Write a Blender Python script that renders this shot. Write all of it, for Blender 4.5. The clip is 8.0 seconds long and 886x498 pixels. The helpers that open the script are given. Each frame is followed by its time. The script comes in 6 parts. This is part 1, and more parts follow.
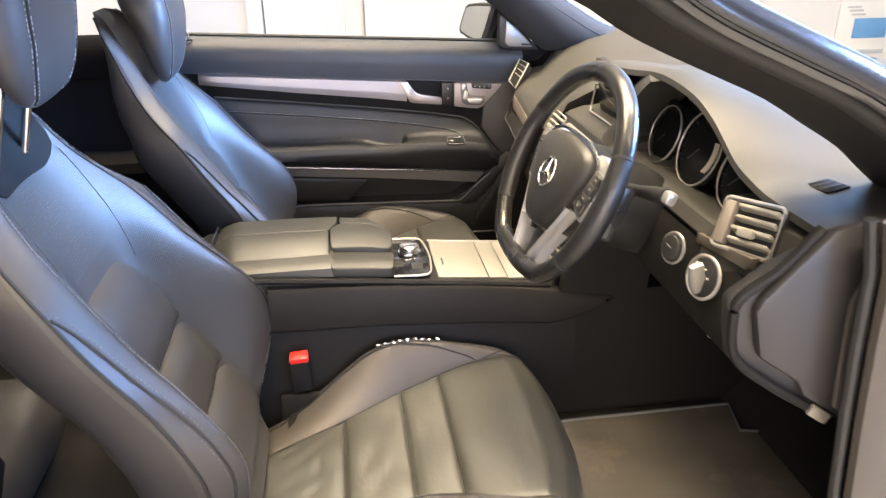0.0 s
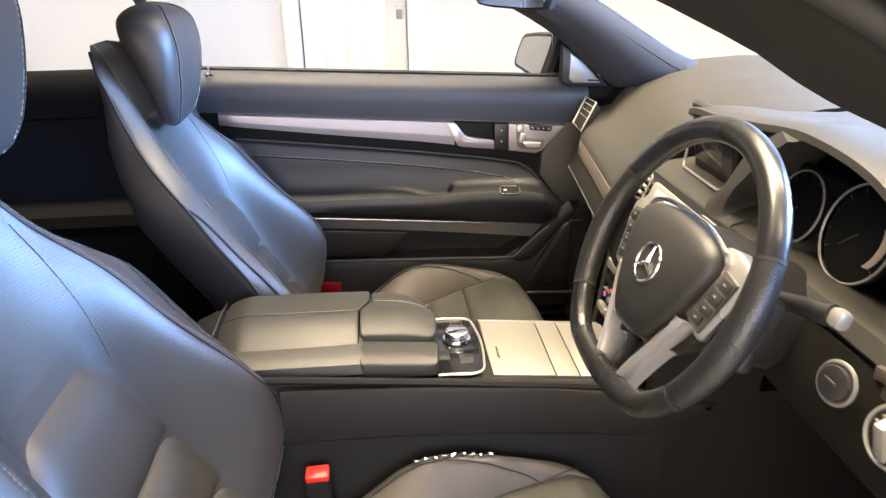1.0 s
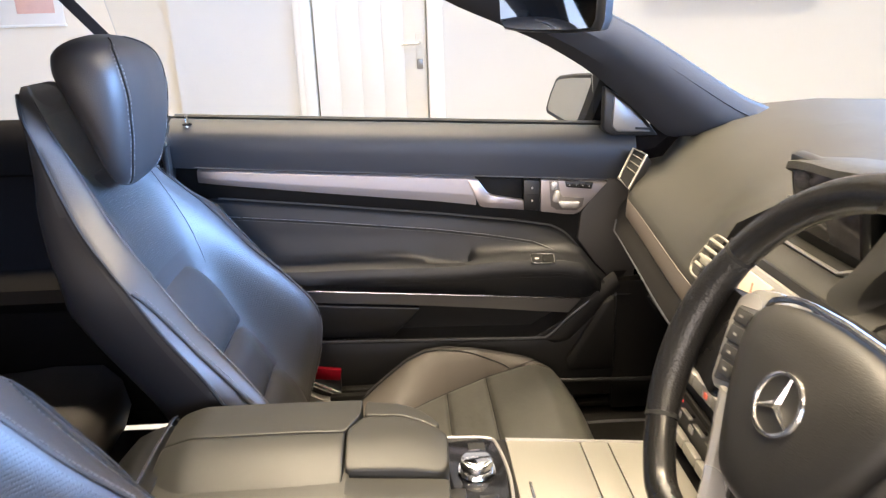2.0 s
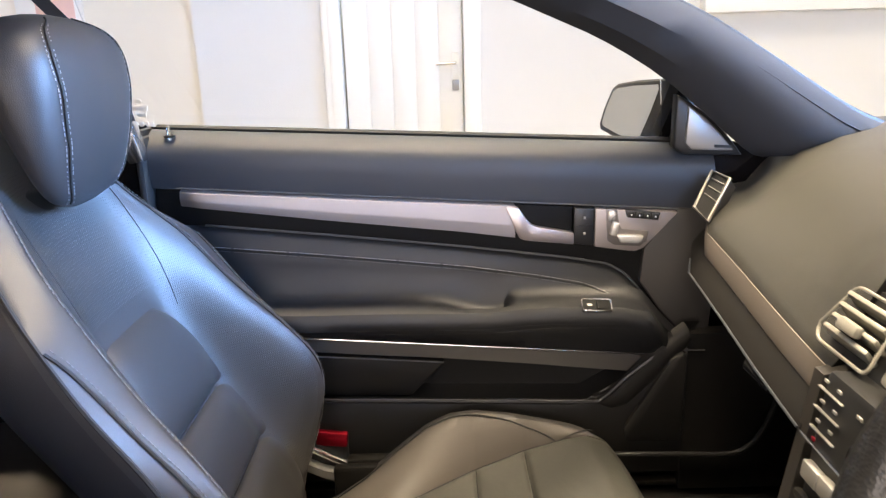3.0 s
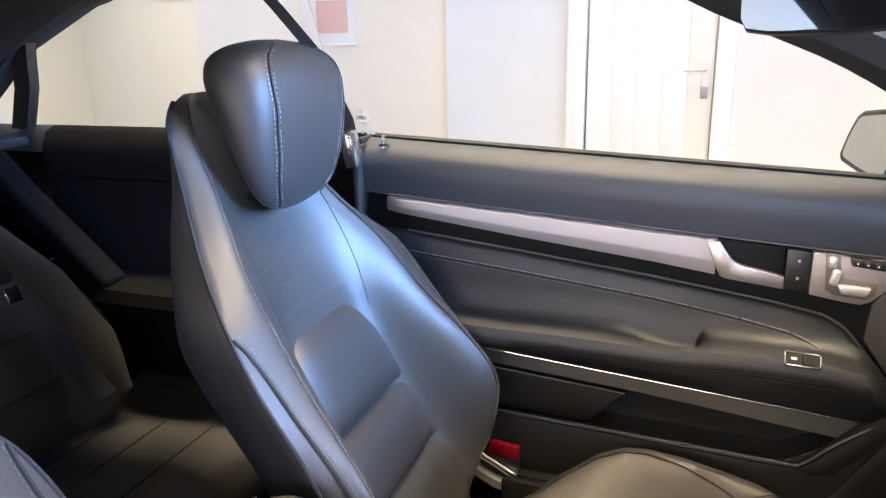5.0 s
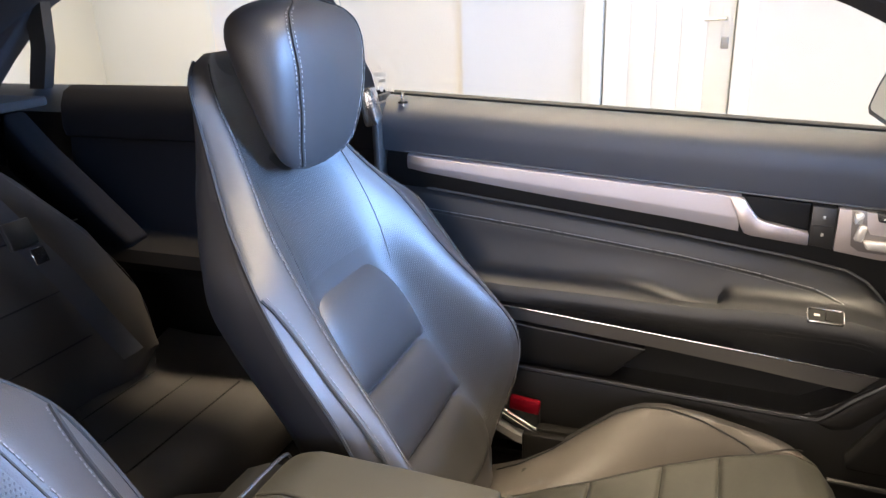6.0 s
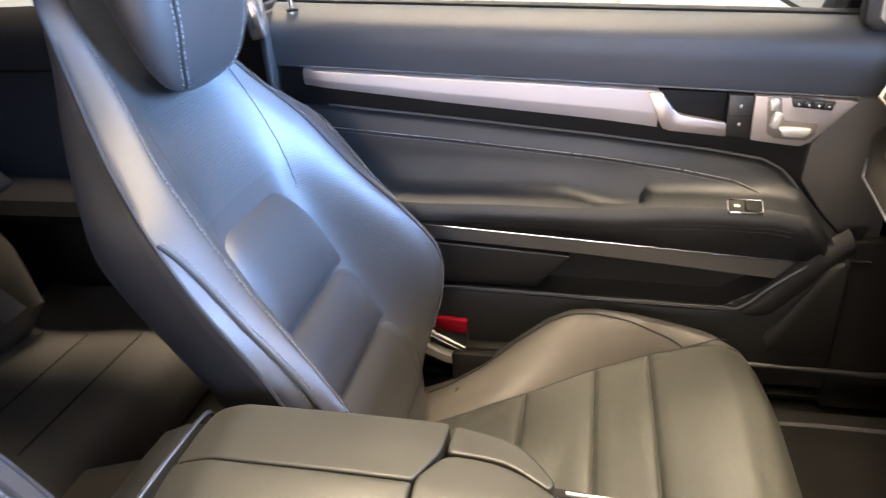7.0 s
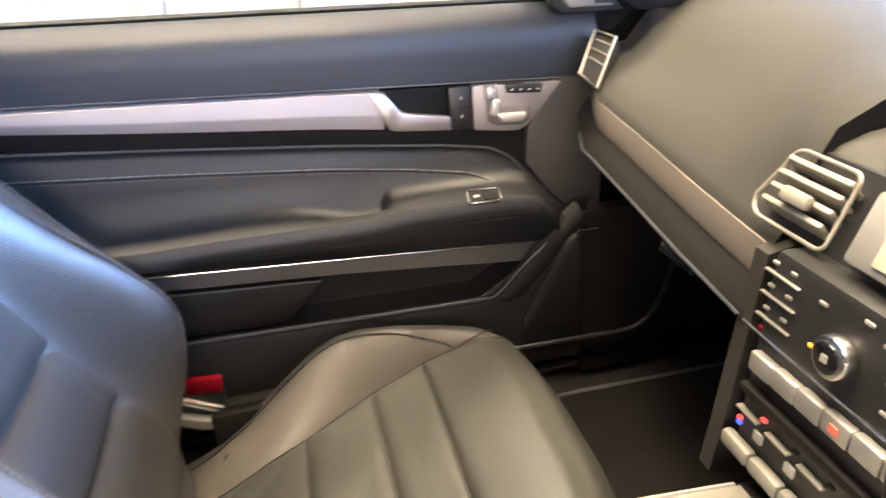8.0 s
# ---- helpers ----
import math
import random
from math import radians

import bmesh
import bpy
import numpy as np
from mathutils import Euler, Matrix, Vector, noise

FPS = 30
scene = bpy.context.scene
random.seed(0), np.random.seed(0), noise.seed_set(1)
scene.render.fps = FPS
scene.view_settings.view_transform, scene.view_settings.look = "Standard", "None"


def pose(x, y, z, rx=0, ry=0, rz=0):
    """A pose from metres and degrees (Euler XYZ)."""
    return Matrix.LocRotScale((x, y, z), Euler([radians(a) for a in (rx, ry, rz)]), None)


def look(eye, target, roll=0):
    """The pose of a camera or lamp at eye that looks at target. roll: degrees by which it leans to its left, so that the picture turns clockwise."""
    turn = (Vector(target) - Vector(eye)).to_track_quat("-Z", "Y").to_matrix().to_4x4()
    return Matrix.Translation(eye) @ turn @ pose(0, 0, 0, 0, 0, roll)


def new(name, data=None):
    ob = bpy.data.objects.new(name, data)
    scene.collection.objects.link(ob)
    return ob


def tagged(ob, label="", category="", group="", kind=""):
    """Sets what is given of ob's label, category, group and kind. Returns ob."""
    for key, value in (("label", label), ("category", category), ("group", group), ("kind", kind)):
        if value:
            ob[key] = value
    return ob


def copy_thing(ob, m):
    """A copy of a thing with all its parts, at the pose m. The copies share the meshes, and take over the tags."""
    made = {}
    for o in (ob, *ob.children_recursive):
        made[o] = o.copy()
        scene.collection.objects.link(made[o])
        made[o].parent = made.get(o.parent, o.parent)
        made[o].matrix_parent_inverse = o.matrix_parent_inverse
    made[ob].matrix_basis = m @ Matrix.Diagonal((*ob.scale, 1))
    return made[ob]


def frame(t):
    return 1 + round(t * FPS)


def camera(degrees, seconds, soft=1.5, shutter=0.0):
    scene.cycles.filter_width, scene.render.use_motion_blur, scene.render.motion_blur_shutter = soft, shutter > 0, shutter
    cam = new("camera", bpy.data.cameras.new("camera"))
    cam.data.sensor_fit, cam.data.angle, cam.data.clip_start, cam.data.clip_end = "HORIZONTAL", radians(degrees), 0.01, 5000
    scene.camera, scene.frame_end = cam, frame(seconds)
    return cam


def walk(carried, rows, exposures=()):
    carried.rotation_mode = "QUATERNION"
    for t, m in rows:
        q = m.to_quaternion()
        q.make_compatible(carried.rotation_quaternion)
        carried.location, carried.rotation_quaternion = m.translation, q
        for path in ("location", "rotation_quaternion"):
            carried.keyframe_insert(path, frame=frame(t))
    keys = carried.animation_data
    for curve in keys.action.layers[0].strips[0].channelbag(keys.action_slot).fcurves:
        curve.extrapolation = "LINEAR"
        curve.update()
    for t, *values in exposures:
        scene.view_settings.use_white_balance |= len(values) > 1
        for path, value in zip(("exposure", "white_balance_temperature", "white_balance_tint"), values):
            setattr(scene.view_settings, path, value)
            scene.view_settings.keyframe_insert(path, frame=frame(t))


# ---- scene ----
import functools

cam = camera(63.2, 8.0, soft=1.2, shutter=0.3)
PATH = [
    (0, (-0.182, -1.383, 1.284), (0.074, 0.416, 0.448), -0.7),
    (0.5, (-0.168, -1.215, 1.272), (0.021, 0.604, 0.464), -0.9),
    (1, (-0.168, -1.084, 1.265), (-0.016, 0.753, 0.489), -1.1),
    (1.5, (-0.160, -0.955, 1.249), (-0.029, 0.912, 0.545), -1.2),
    (1.7, (-0.147, -0.89, 1.233), (-0.033, 0.989, 0.557), -1.4),
    (2.8, (-0.112, -0.558, 1.140), (-0.091, 1.359, 0.568), -1.8),
    (3, (-0.109, -0.521, 1.136), (-0.116, 1.399, 0.576), -1.6),
    (3.5, (-0.087, -0.467, 1.140), (-0.248, 1.451, 0.598), -1.0),
    (4, (-0.058, -0.464, 1.146), (-0.429, 1.425, 0.602), -0.5),
    (4.5, (-0.027, -0.479, 1.157), (-0.577, 1.364, 0.612), -0.7),
    (4.7, (-0.021, -0.487, 1.163), (-0.624, 1.338, 0.616), -0.9),
    (5.8, (-0.030, -0.514, 1.177), (-0.728, 1.250, 0.552), -1.8),
    (6, (-0.035, -0.502, 1.177), (-0.715, 1.253, 0.504), -1.9),
    (6.5, (-0.053, -0.471, 1.169), (-0.643, 1.266, 0.362), -2.7),
    (7, (-0.080, -0.443, 1.151), (-0.484, 1.301, 0.259), -3.8),
    (7.5, (-0.106, -0.402, 1.128), (-0.193, 1.369, 0.198), -4.8),
    (8, (-0.120, -0.361, 1.105), (0.228, 1.404, 0.233), -4.7),
]
walk(cam, [(t, look(e, a, r)) for t, e, a, r in PATH], [(0, 0.18), (1.0, .13), (1.5, .04), (2.8, -.05), (4.5, .0), (6.0, .10), (6.5, .25), (7.0, .40), (7.5, .39), (8.0, .38)])

# ---- world and light ----
world = bpy.data.worlds.new("world")
scene.world = world
world.use_nodes = True
wn = world.node_tree.nodes
sky = wn.new("ShaderNodeTexSky")
sky.sky_type = "NISHITA"
sky.sun_disc = False
sky.sun_elevation = radians(38)
sky.sun_rotation = radians(60)
world.node_tree.links.new(sky.outputs["Color"], wn["Background"].inputs["Color"])
wn["Background"].inputs["Strength"].default_value = 0.12


ROOM_H = 4.2


def area(name, m, sx, sy, watts, colour):
    data = bpy.data.lights.new(name, "AREA")
    data.shape, data.size, data.size_y, data.energy, data.color = "RECTANGLE", sx, sy, watts, colour
    ob = new(name, data)
    ob.matrix_world = m
    return ob


# daylight in the tall shop window ahead of the car, and in the high side window beyond the bonnet
SKY_BLUE = (0.27, 0.50, 1.0)
area("window_daylight", look((4.88, 0.2, 2.3), (0.0, 0.2, 1.0)), 2.2, 2.0, 270, SKY_BLUE).data.spread = radians(58)
area("front_window_daylight", look((1.8, -4.36, 2.05), (-0.3, 0.3, 0.8)), 1.75, 1.25, 56, SKY_BLUE).data.spread = radians(100)
area("side_window_daylight", look((3.6, 3.13, 2.8), (3.6, 0.0, 2.8)), 2.4, 2.4, 95, SKY_BLUE)
# warm fill added in an unseen opening, to brighten faces on the driver's side
area("shutter_daylight", look((-1.0, -4.38, 1.6), (-1.0, 0.0, 1.0)), 3.0, 2.2, 205, (1.0, 0.85, 0.77))
# fluorescent panels on the ceiling
LAMPS = [(-2.4, -2.75), (-0.8, -2.75), (0.8, -2.75), (2.4, -2.75), (-0.8, 0.0), (0.8, 0.0), (-0.7, 1.2), (0.8, 1.2), (2.4, 1.2), (2.4, -0.2), (-4.3, 4.3)]
for lx, ly in LAMPS:
    watts = 60 if ly > 4 else 62 if ly > 0 else 75 if ly > -1 else 165 if lx > 2 else 105
    area("ceiling_lamp_light", look((lx, ly, ROOM_H - 0.07), (lx, ly + 0.001, 0)), 1.15, 0.5, watts, (1.0, 0.81, 0.56)).data.spread = radians(78 if ly > 0 else 95)


# ---- materials ----
def node_mat(name):
    m = bpy.data.materials.new(name)
    m.use_nodes = True
    nt = m.node_tree
    return m, nt, nt.nodes["Principled BSDF"]


def add(nt, kind, **kw):
    n = nt.nodes.new(kind)
    for k, v in kw.items():
        if k in n.inputs:
            n.inputs[k].default_value = v
    return n


def surface(name, base, rough=0.5, metal=0.0, vary=0.15, big=6.0, fine=120.0, bump=0.15, depth=0.001, coat=0.0, spec=0.5, stretch=None,
            stain=None, grain="NOISE", rough_vary=0.08):
    """A two-scale procedural surface: large drifting tone, fine grain, and a matching bump."""
    m, nt, b = node_mat(name)
    L = nt.links.new
    co = add(nt, "ShaderNodeTexCoord")
    src = co.outputs["Object"]
    if stretch:
        mp = add(nt, "ShaderNodeMapping")
        mp.inputs["Scale"].default_value = stretch
        L(src, mp.inputs["Vector"])
        src = mp.outputs["Vector"]
    n1 = add(nt, "ShaderNodeTexNoise", Scale=big, Detail=4.0)
    L(co.outputs["Object"], n1.inputs["Vector"])
    if grain == "VORONOI":
        n2 = add(nt, "ShaderNodeTexVoronoi", Scale=fine)
        n2.feature = "F1"
        out2 = n2.outputs["Distance"]
    else:
        n2 = add(nt, "ShaderNodeTexNoise", Scale=fine, Detail=3.0)
        out2 = n2.outputs["Fac"]
    L(src, n2.inputs["Vector"])
    mix = add(nt, "ShaderNodeMix")
    mix.data_type = "RGBA"
    dark = [c * (1 - vary) for c in base] + [1]
    light = [min(1, c * (1 + vary)) for c in base] + [1]
    mix.inputs["A"].default_value = dark
    mix.inputs["B"].default_value = light
    sm = add(nt, "ShaderNodeMath", Value=0.5)
    sm.operation = "ADD"
    half = add(nt, "ShaderNodeMath")
    half.operation = "MULTIPLY"
    half.inputs[1].default_value = 0.4
    L(out2, half.inputs[0])
    s2 = add(nt, "ShaderNodeMath")
    s2.operation = "MULTIPLY"
    s2.inputs[1].default_value = 0.6
    L(n1.outputs["Fac"], s2.inputs[0])
    L(half.outputs[0], sm.inputs[0])
    L(s2.outputs[0], sm.inputs[1])
    L(sm.outputs[0], mix.inputs["Factor"])
    col = mix.outputs["Result"]
    if stain:
        n3 = add(nt, "ShaderNodeTexNoise", Scale=stain[1], Detail=6.0, Roughness=0.65)
        L(co.outputs["Object"], n3.inputs["Vector"])
        rp = add(nt, "ShaderNodeValToRGB")
        rp.color_ramp.elements[0].position, rp.color_ramp.elements[1].position = stain[2], stain[2] + 0.16
        L(n3.outputs["Fac"], rp.inputs["Fac"])
        mx = add(nt, "ShaderNodeMix")
        mx.data_type = "RGBA"
        mx.inputs["B"].default_value = (*stain[0], 1)
        L(col, mx.inputs["A"])
        L(rp.outputs["Color"], mx.inputs["Factor"])
        col = mx.outputs["Result"]
    L(col, b.inputs["Base Color"])
    rr = add(nt, "ShaderNodeMapRange")
    rr.inputs["To Min"].default_value = max(0.02, rough - rough_vary)
    rr.inputs["To Max"].default_value = min(1, rough + rough_vary)
    L(n1.outputs["Fac"], rr.inputs["Value"])
    L(rr.outputs["Result"], b.inputs["Roughness"])
    b.inputs["Metallic"].default_value = metal
    b.inputs["Specular IOR Level"].default_value = spec
    b.inputs["Coat Weight"].default_value = coat
    if bump:
        bp = add(nt, "ShaderNodeBump", Strength=bump, Distance=depth)
        L(out2, bp.inputs["Height"])
        L(bp.outputs["Normal"], b.inputs["Normal"])
    return m


def perforated(name, base, rough, pitch=0.0045):
    """Leather with a regular grid of small punched holes."""
    m = surface(name, base, rough, vary=0.12, big=5, fine=900, bump=0.12, depth=0.0004, grain="VORONOI", spec=0.8)
    nt = m.node_tree
    L = nt.links.new
    b = nt.nodes["Principled BSDF"]
    co = add(nt, "ShaderNodeTexCoord")
    sp = add(nt, "ShaderNodeSeparateXYZ")
    L(co.outputs["Object"], sp.inputs[0])
    # one axis runs up the bolster, the other outwards round it
    fold = sp.outputs[1]
    for op, v in (("ABSOLUTE", 0), ("SUBTRACT", 0.37), ("ABSOLUTE", 0)):
        n = add(nt, "ShaderNodeMath")
        n.operation = op
        n.inputs[1].default_value = v
        L(fold, n.inputs[0])
        fold = n.outputs[0]
    outward = add(nt, "ShaderNodeMath")
    outward.operation = "ADD"
    L(sp.outputs[0], outward.inputs[0])
    L(fold, outward.inputs[1])
    waves = []
    for way in (outward.outputs[0], sp.outputs[2]):
        k = add(nt, "ShaderNodeMath")
        k.operation = "MULTIPLY"
        k.inputs[1].default_value = 2 * math.pi / pitch
        L(way, k.inputs[0])
        c = add(nt, "ShaderNodeMath")
        c.operation = "COSINE"
        L(k.outputs[0], c.inputs[0])
        waves.append(c)
    s = add(nt, "ShaderNodeMath")
    s.operation = "ADD"
    L(waves[0].outputs[0], s.inputs[0])
    L(waves[1].outputs[0], s.inputs[1])
    mr = add(nt, "ShaderNodeMapRange")
    mr.inputs["From Min"].default_value, mr.inputs["From Max"].default_value = 0.7, 1.3
    mr.inputs["To Min"].default_value, mr.inputs["To Max"].default_value = 1.0, 0.0
    L(s.outputs[0], mr.inputs["Value"])
    bp = add(nt, "ShaderNodeBump", Strength=0.5, Distance=0.0006)
    L(mr.outputs["Result"], bp.inputs["Height"])
    for n in nt.nodes:
        if n.bl_idname == "ShaderNodeBump" and n != bp:
            L(n.outputs["Normal"], bp.inputs["Normal"])
    L(bp.outputs["Normal"], b.inputs["Normal"])
    old = b.inputs["Base Color"].links[0].from_socket
    mx = add(nt, "ShaderNodeMix")
    mx.data_type = "RGBA"
    mx.inputs["A"].default_value = (0.004, 0.004, 0.004, 1)
    L(old, mx.inputs["B"])
    L(mr.outputs["Result"], mx.inputs["Factor"])
    L(mx.outputs["Result"], b.inputs["Base Color"])
    return m


def glass(name, tint=(0.995, 0.998, 0.998), ior=1.45):
    """A thin pane: clear, with Fresnel gloss."""
    m, nt, b = node_mat(name)
    L = nt.links.new
    tr, gl, fr, mx = add(nt, "ShaderNodeBsdfTransparent"), add(nt, "ShaderNodeBsdfGlossy", Roughness=0.01), add(nt, "ShaderNodeFresnel", IOR=ior), add(nt, "ShaderNodeMixShader")
    tr.inputs["Color"].default_value = (*tint, 1)
    L(fr.outputs[0], mx.inputs[0])
    L(tr.outputs[0], mx.inputs[1])
    L(gl.outputs[0], mx.inputs[2])
    L(mx.outputs[0], nt.nodes["Material Output"].inputs["Surface"])
    return m


def glow(name, colour, strength):
    m, nt, b = node_mat(name)
    b.inputs["Base Color"].default_value = (*colour, 1)
    b.inputs["Emission Color"].default_value = (*colour, 1)
    b.inputs["Emission Strength"].default_value = strength
    return m


LEATHER = surface("black_leather", (0.026, 0.0238, 0.0236), 0.50, vary=0.16, big=7, fine=750, bump=0.22, depth=0.0006, grain="VORONOI", spec=0.60, rough_vary=0.05)
LEATHER_PAD = surface("lumbar_leather", (0.025, 0.024, 0.024), 0.46, vary=0.14, big=7, fine=750, bump=0.22, depth=0.0006, grain="VORONOI", spec=0.66)
LEATHER_REAR = surface("rear_leather", (0.042, 0.039, 0.037), 0.5, vary=0.14, big=7, fine=160, bump=0.05, depth=0.0006, spec=0.42)
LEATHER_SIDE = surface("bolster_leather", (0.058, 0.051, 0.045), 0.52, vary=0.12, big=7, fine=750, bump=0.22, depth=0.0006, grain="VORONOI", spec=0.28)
LEATHER_WORN = surface("creased_leather", (0.031, 0.0305, 0.0265), 0.40, vary=0.18, big=9, fine=34, bump=0.25, depth=0.0035, spec=0.8, stretch=(1.6, 0.7, 1))
LEATHER_PERF = perforated("perforated_leather", (0.022, 0.0212, 0.021), 0.48, pitch=0.0042)
WHEEL_PERF = surface("perforated_wheel_leather", (0.013, 0.0125, 0.012), 0.33, vary=0.2, big=9, fine=420, bump=0.45, depth=0.0009, grain="VORONOI", spec=0.5)
WHEEL = surface("wheel_leather", (0.012, 0.0115, 0.011), 0.27, vary=0.2, big=9, fine=700, bump=0.15, depth=0.0005, grain="VORONOI", spec=0.6)
SHELL = surface("seat_back_vinyl", (0.018, 0.017, 0.018), 0.48, vary=0.15, fine=600, bump=0.2, depth=0.0005, grain="VORONOI")
SOFT = surface("soft_touch_dash", (0.034, 0.033, 0.029), 0.46, vary=0.12, big=5, fine=900, bump=0.3, depth=0.0007, grain="VORONOI", spec=0.3)
DOORLEA = surface("door_leather", (0.0098, 0.0103, 0.012), 0.48, vary=0.14, big=7, fine=750, bump=0.22, depth=0.0006, grain="VORONOI", spec=0.5)
VINYL = surface("door_vinyl", (0.028, 0.032, 0.039), 0.46, vary=0.12, big=5, fine=900, bump=0.25, depth=0.0005, grain="VORONOI")
HARD = surface("hard_plastic", (0.0075, 0.0068, 0.0061), 0.62, vary=0.16, big=6, fine=700, bump=0.2, depth=0.0004, spec=0.2)
GUIDE = surface("matt_black_guide", (0.008, 0.008, 0.008), 0.6, vary=0.15, fine=500, bump=0.1, depth=0.0003, spec=0.12)
DARK = surface("black_plastic", (0.012, 0.012, 0.012), 0.42, vary=0.2, fine=400, bump=0.08, depth=0.0003)
GLOSS = surface("piano_black", (0.008, 0.008, 0.009), 0.12, vary=0.1, fine=300, bump=0.0, coat=0.4)
ALU = surface("brushed_aluminium", (0.34, 0.305, 0.30), 0.52, metal=0.65, vary=0.06, big=3, fine=500, bump=0.12, depth=0.0003, stretch=(0.03, 1, 1))
ALU_DASH = surface("brown_satin_aluminium", (0.25, 0.215, 0.185), 0.5, metal=0.5, vary=0.06, big=3, fine=500, bump=0.12, depth=0.0003, stretch=(1, 0.03, 1))
ALU_TRAY = surface("satin_aluminium_tray", (0.23, 0.218, 0.19), 0.46, metal=0.5, vary=0.05, big=3, fine=500, bump=0.1, depth=0.0003, stretch=(1, 0.03, 1))
SATIN = surface("satin_chrome", (0.62, 0.61, 0.60), 0.24, metal=1.0, vary=0.04, bump=0.0)
CHROME = surface("chrome", (0.75, 0.75, 0.75), 0.09, metal=1.0, vary=0.03, bump=0.0, rough_vary=0.03)
SILVER = surface("silver_plastic", (0.33, 0.32, 0.30), 0.35, metal=0.55, vary=0.05, bump=0.0)
BUTTON = surface("grey_button", (0.33, 0.32, 0.30), 0.4, metal=0.3, vary=0.06, bump=0.0)
CARPET = surface("black_carpet", (0.024, 0.022, 0.020), 0.95, vary=0.5, big=12, fine=1200, bump=0.8, depth=0.003, spec=0.1)
MATP = surface("black_floor_mat", (0.018, 0.0165, 0.015), 0.95, vary=0.4, big=10, fine=1000, bump=0.8, depth=0.003, spec=0.1)
MATM = surface("dusty_floor_mat", (0.135, 0.12, 0.098), 0.95, vary=0.4, big=10, fine=1000, bump=0.8, depth=0.003, spec=0.1, stain=((0.24, 0.19, 0.14), 6.0, 0.56))
EDGE = surface("grey_piping", (0.075, 0.075, 0.078), 0.6, bump=0.1)
THREAD = surface("grey_thread", (0.10, 0.098, 0.099), 0.7, vary=0.1, fine=2000, bump=0.2, depth=0.0002)
PALE = surface("pale_grey_thread", (0.30, 0.295, 0.30), 0.7, vary=0.1, fine=2000, bump=0.2, depth=0.0002)
SEAM = surface("dark_seam", (0.008, 0.008, 0.008), 0.8, bump=0.0)
# near-black base carries the rear cabin's shade, on side panels and padded corners
REART = surface("shaded_rear_trim", (0.0075, 0.0072, 0.0076), 0.95, vary=0.2, fine=900, bump=0.3, depth=0.0006, spec=0.03)
CLOTH = surface("charcoal_cloth", (0.034, 0.034, 0.036), 0.85, vary=0.2, fine=1500, bump=0.4, depth=0.0006, spec=0.2)
LINER = surface("dark_headliner", (0.03, 0.03, 0.034), 0.9, vary=0.15, fine=1400, bump=0.4, depth=0.0006, spec=0.2)
# darker copy of the lining for the driver's pillar, its shade put into the colour
PILLAR = surface("shaded_pillar_cloth", (0.017, 0.0155, 0.0145), 0.8, vary=0.2, fine=1400, bump=0.4, depth=0.0006, spec=0.2)
SATINB = surface("satin_black_moulding", (0.013, 0.0125, 0.0125), 0.4, vary=0.15, fine=700, bump=0.15, depth=0.0004, spec=0.5)
BELT = surface("seat_belt_webbing", (0.03, 0.034, 0.045), 0.62, vary=0.2, fine=900, bump=0.5, depth=0.0006, stretch=(1, 1, 0.2))
RED = surface("red_plastic", (0.62, 0.02, 0.015), 0.35, vary=0.1, bump=0.0)
REDD = surface("dark_red_plastic", (0.17, 0.001, 0.008), 0.5, vary=0.1, bump=0.0, spec=0.15)
PAINT = surface("dark_metallic_paint", (0.010, 0.0095, 0.012), 0.25, metal=0.0, vary=0.1, fine=2500, bump=0.0, coat=0.8, spec=0.5)
RUBBER = surface("black_rubber", (0.012, 0.012, 0.012), 0.55, vary=0.2, bump=0.1)
GLASS = glass("clear_glass")
COATED = glass("coated_windscreen_glass", ior=1.003)
TINTED = glass("green_tinted_glass", (0.42, 0.475, 0.445))
WINGM = surface("tinted_mirror_glass", (0.62, 0.61, 0.56), 0.03, metal=1.0, vary=0.02, bump=0.0, rough_vary=0.01)
MIRROR = surface("mirror_glass", (0.85, 0.85, 0.84), 0.02, metal=1.0, vary=0.01, bump=0.0, rough_vary=0.01)
SCREEN = surface("screen_glass", (0.05, 0.045, 0.045), 0.12, vary=0.5, big=30, bump=0.0)
CREAM = surface("dial_face", (0.42, 0.36, 0.28), 0.5, vary=0.1, bump=0.0)
WHITEM = surface("white_marking", (0.75, 0.75, 0.73), 0.5, bump=0.0)
WALL_W = surface("white_wall_paint", (0.66, 0.655, 0.635), 0.7, vary=0.025, big=2, fine=180, bump=0.15, depth=0.001)
WALL_C = surface("cream_wall_paint", (0.74, 0.68, 0.57), 0.7, vary=0.03, big=2, fine=180, bump=0.15, depth=0.001)
WALL_G = surface("pale_grey_wall_paint", (0.62, 0.64, 0.62), 0.7, vary=0.03, big=1.5, fine=180, bump=0.15, depth=0.001)
GLOSSW = surface("white_gloss_paint", (0.78, 0.77, 0.73), 0.35, vary=0.03, big=3, fine=60, bump=0.12, depth=0.0008, stretch=(1, 1, 0.08))
CEIL = surface("ceiling_white", (0.78, 0.77, 0.74), 0.85, vary=0.03, bump=0.1)
CONCRETE = surface("sealed_concrete", (0.24, 0.235, 0.225), 0.4, vary=0.2, big=1.2, fine=40, bump=0.15, depth=0.002, stain=((0.12, 0.115, 0.11), 1.6, 0.6))
PAPER = surface("poster_paper", (0.72, 0.70, 0.66), 0.5, vary=0.03, bump=0.0)
P_RED = surface("poster_red", (0.60, 0.13, 0.09), 0.5, vary=0.1, bump=0.0)
P_PINK = surface("poster_pink", (0.66, 0.42, 0.36), 0.5, vary=0.15, big=20, bump=0.0)
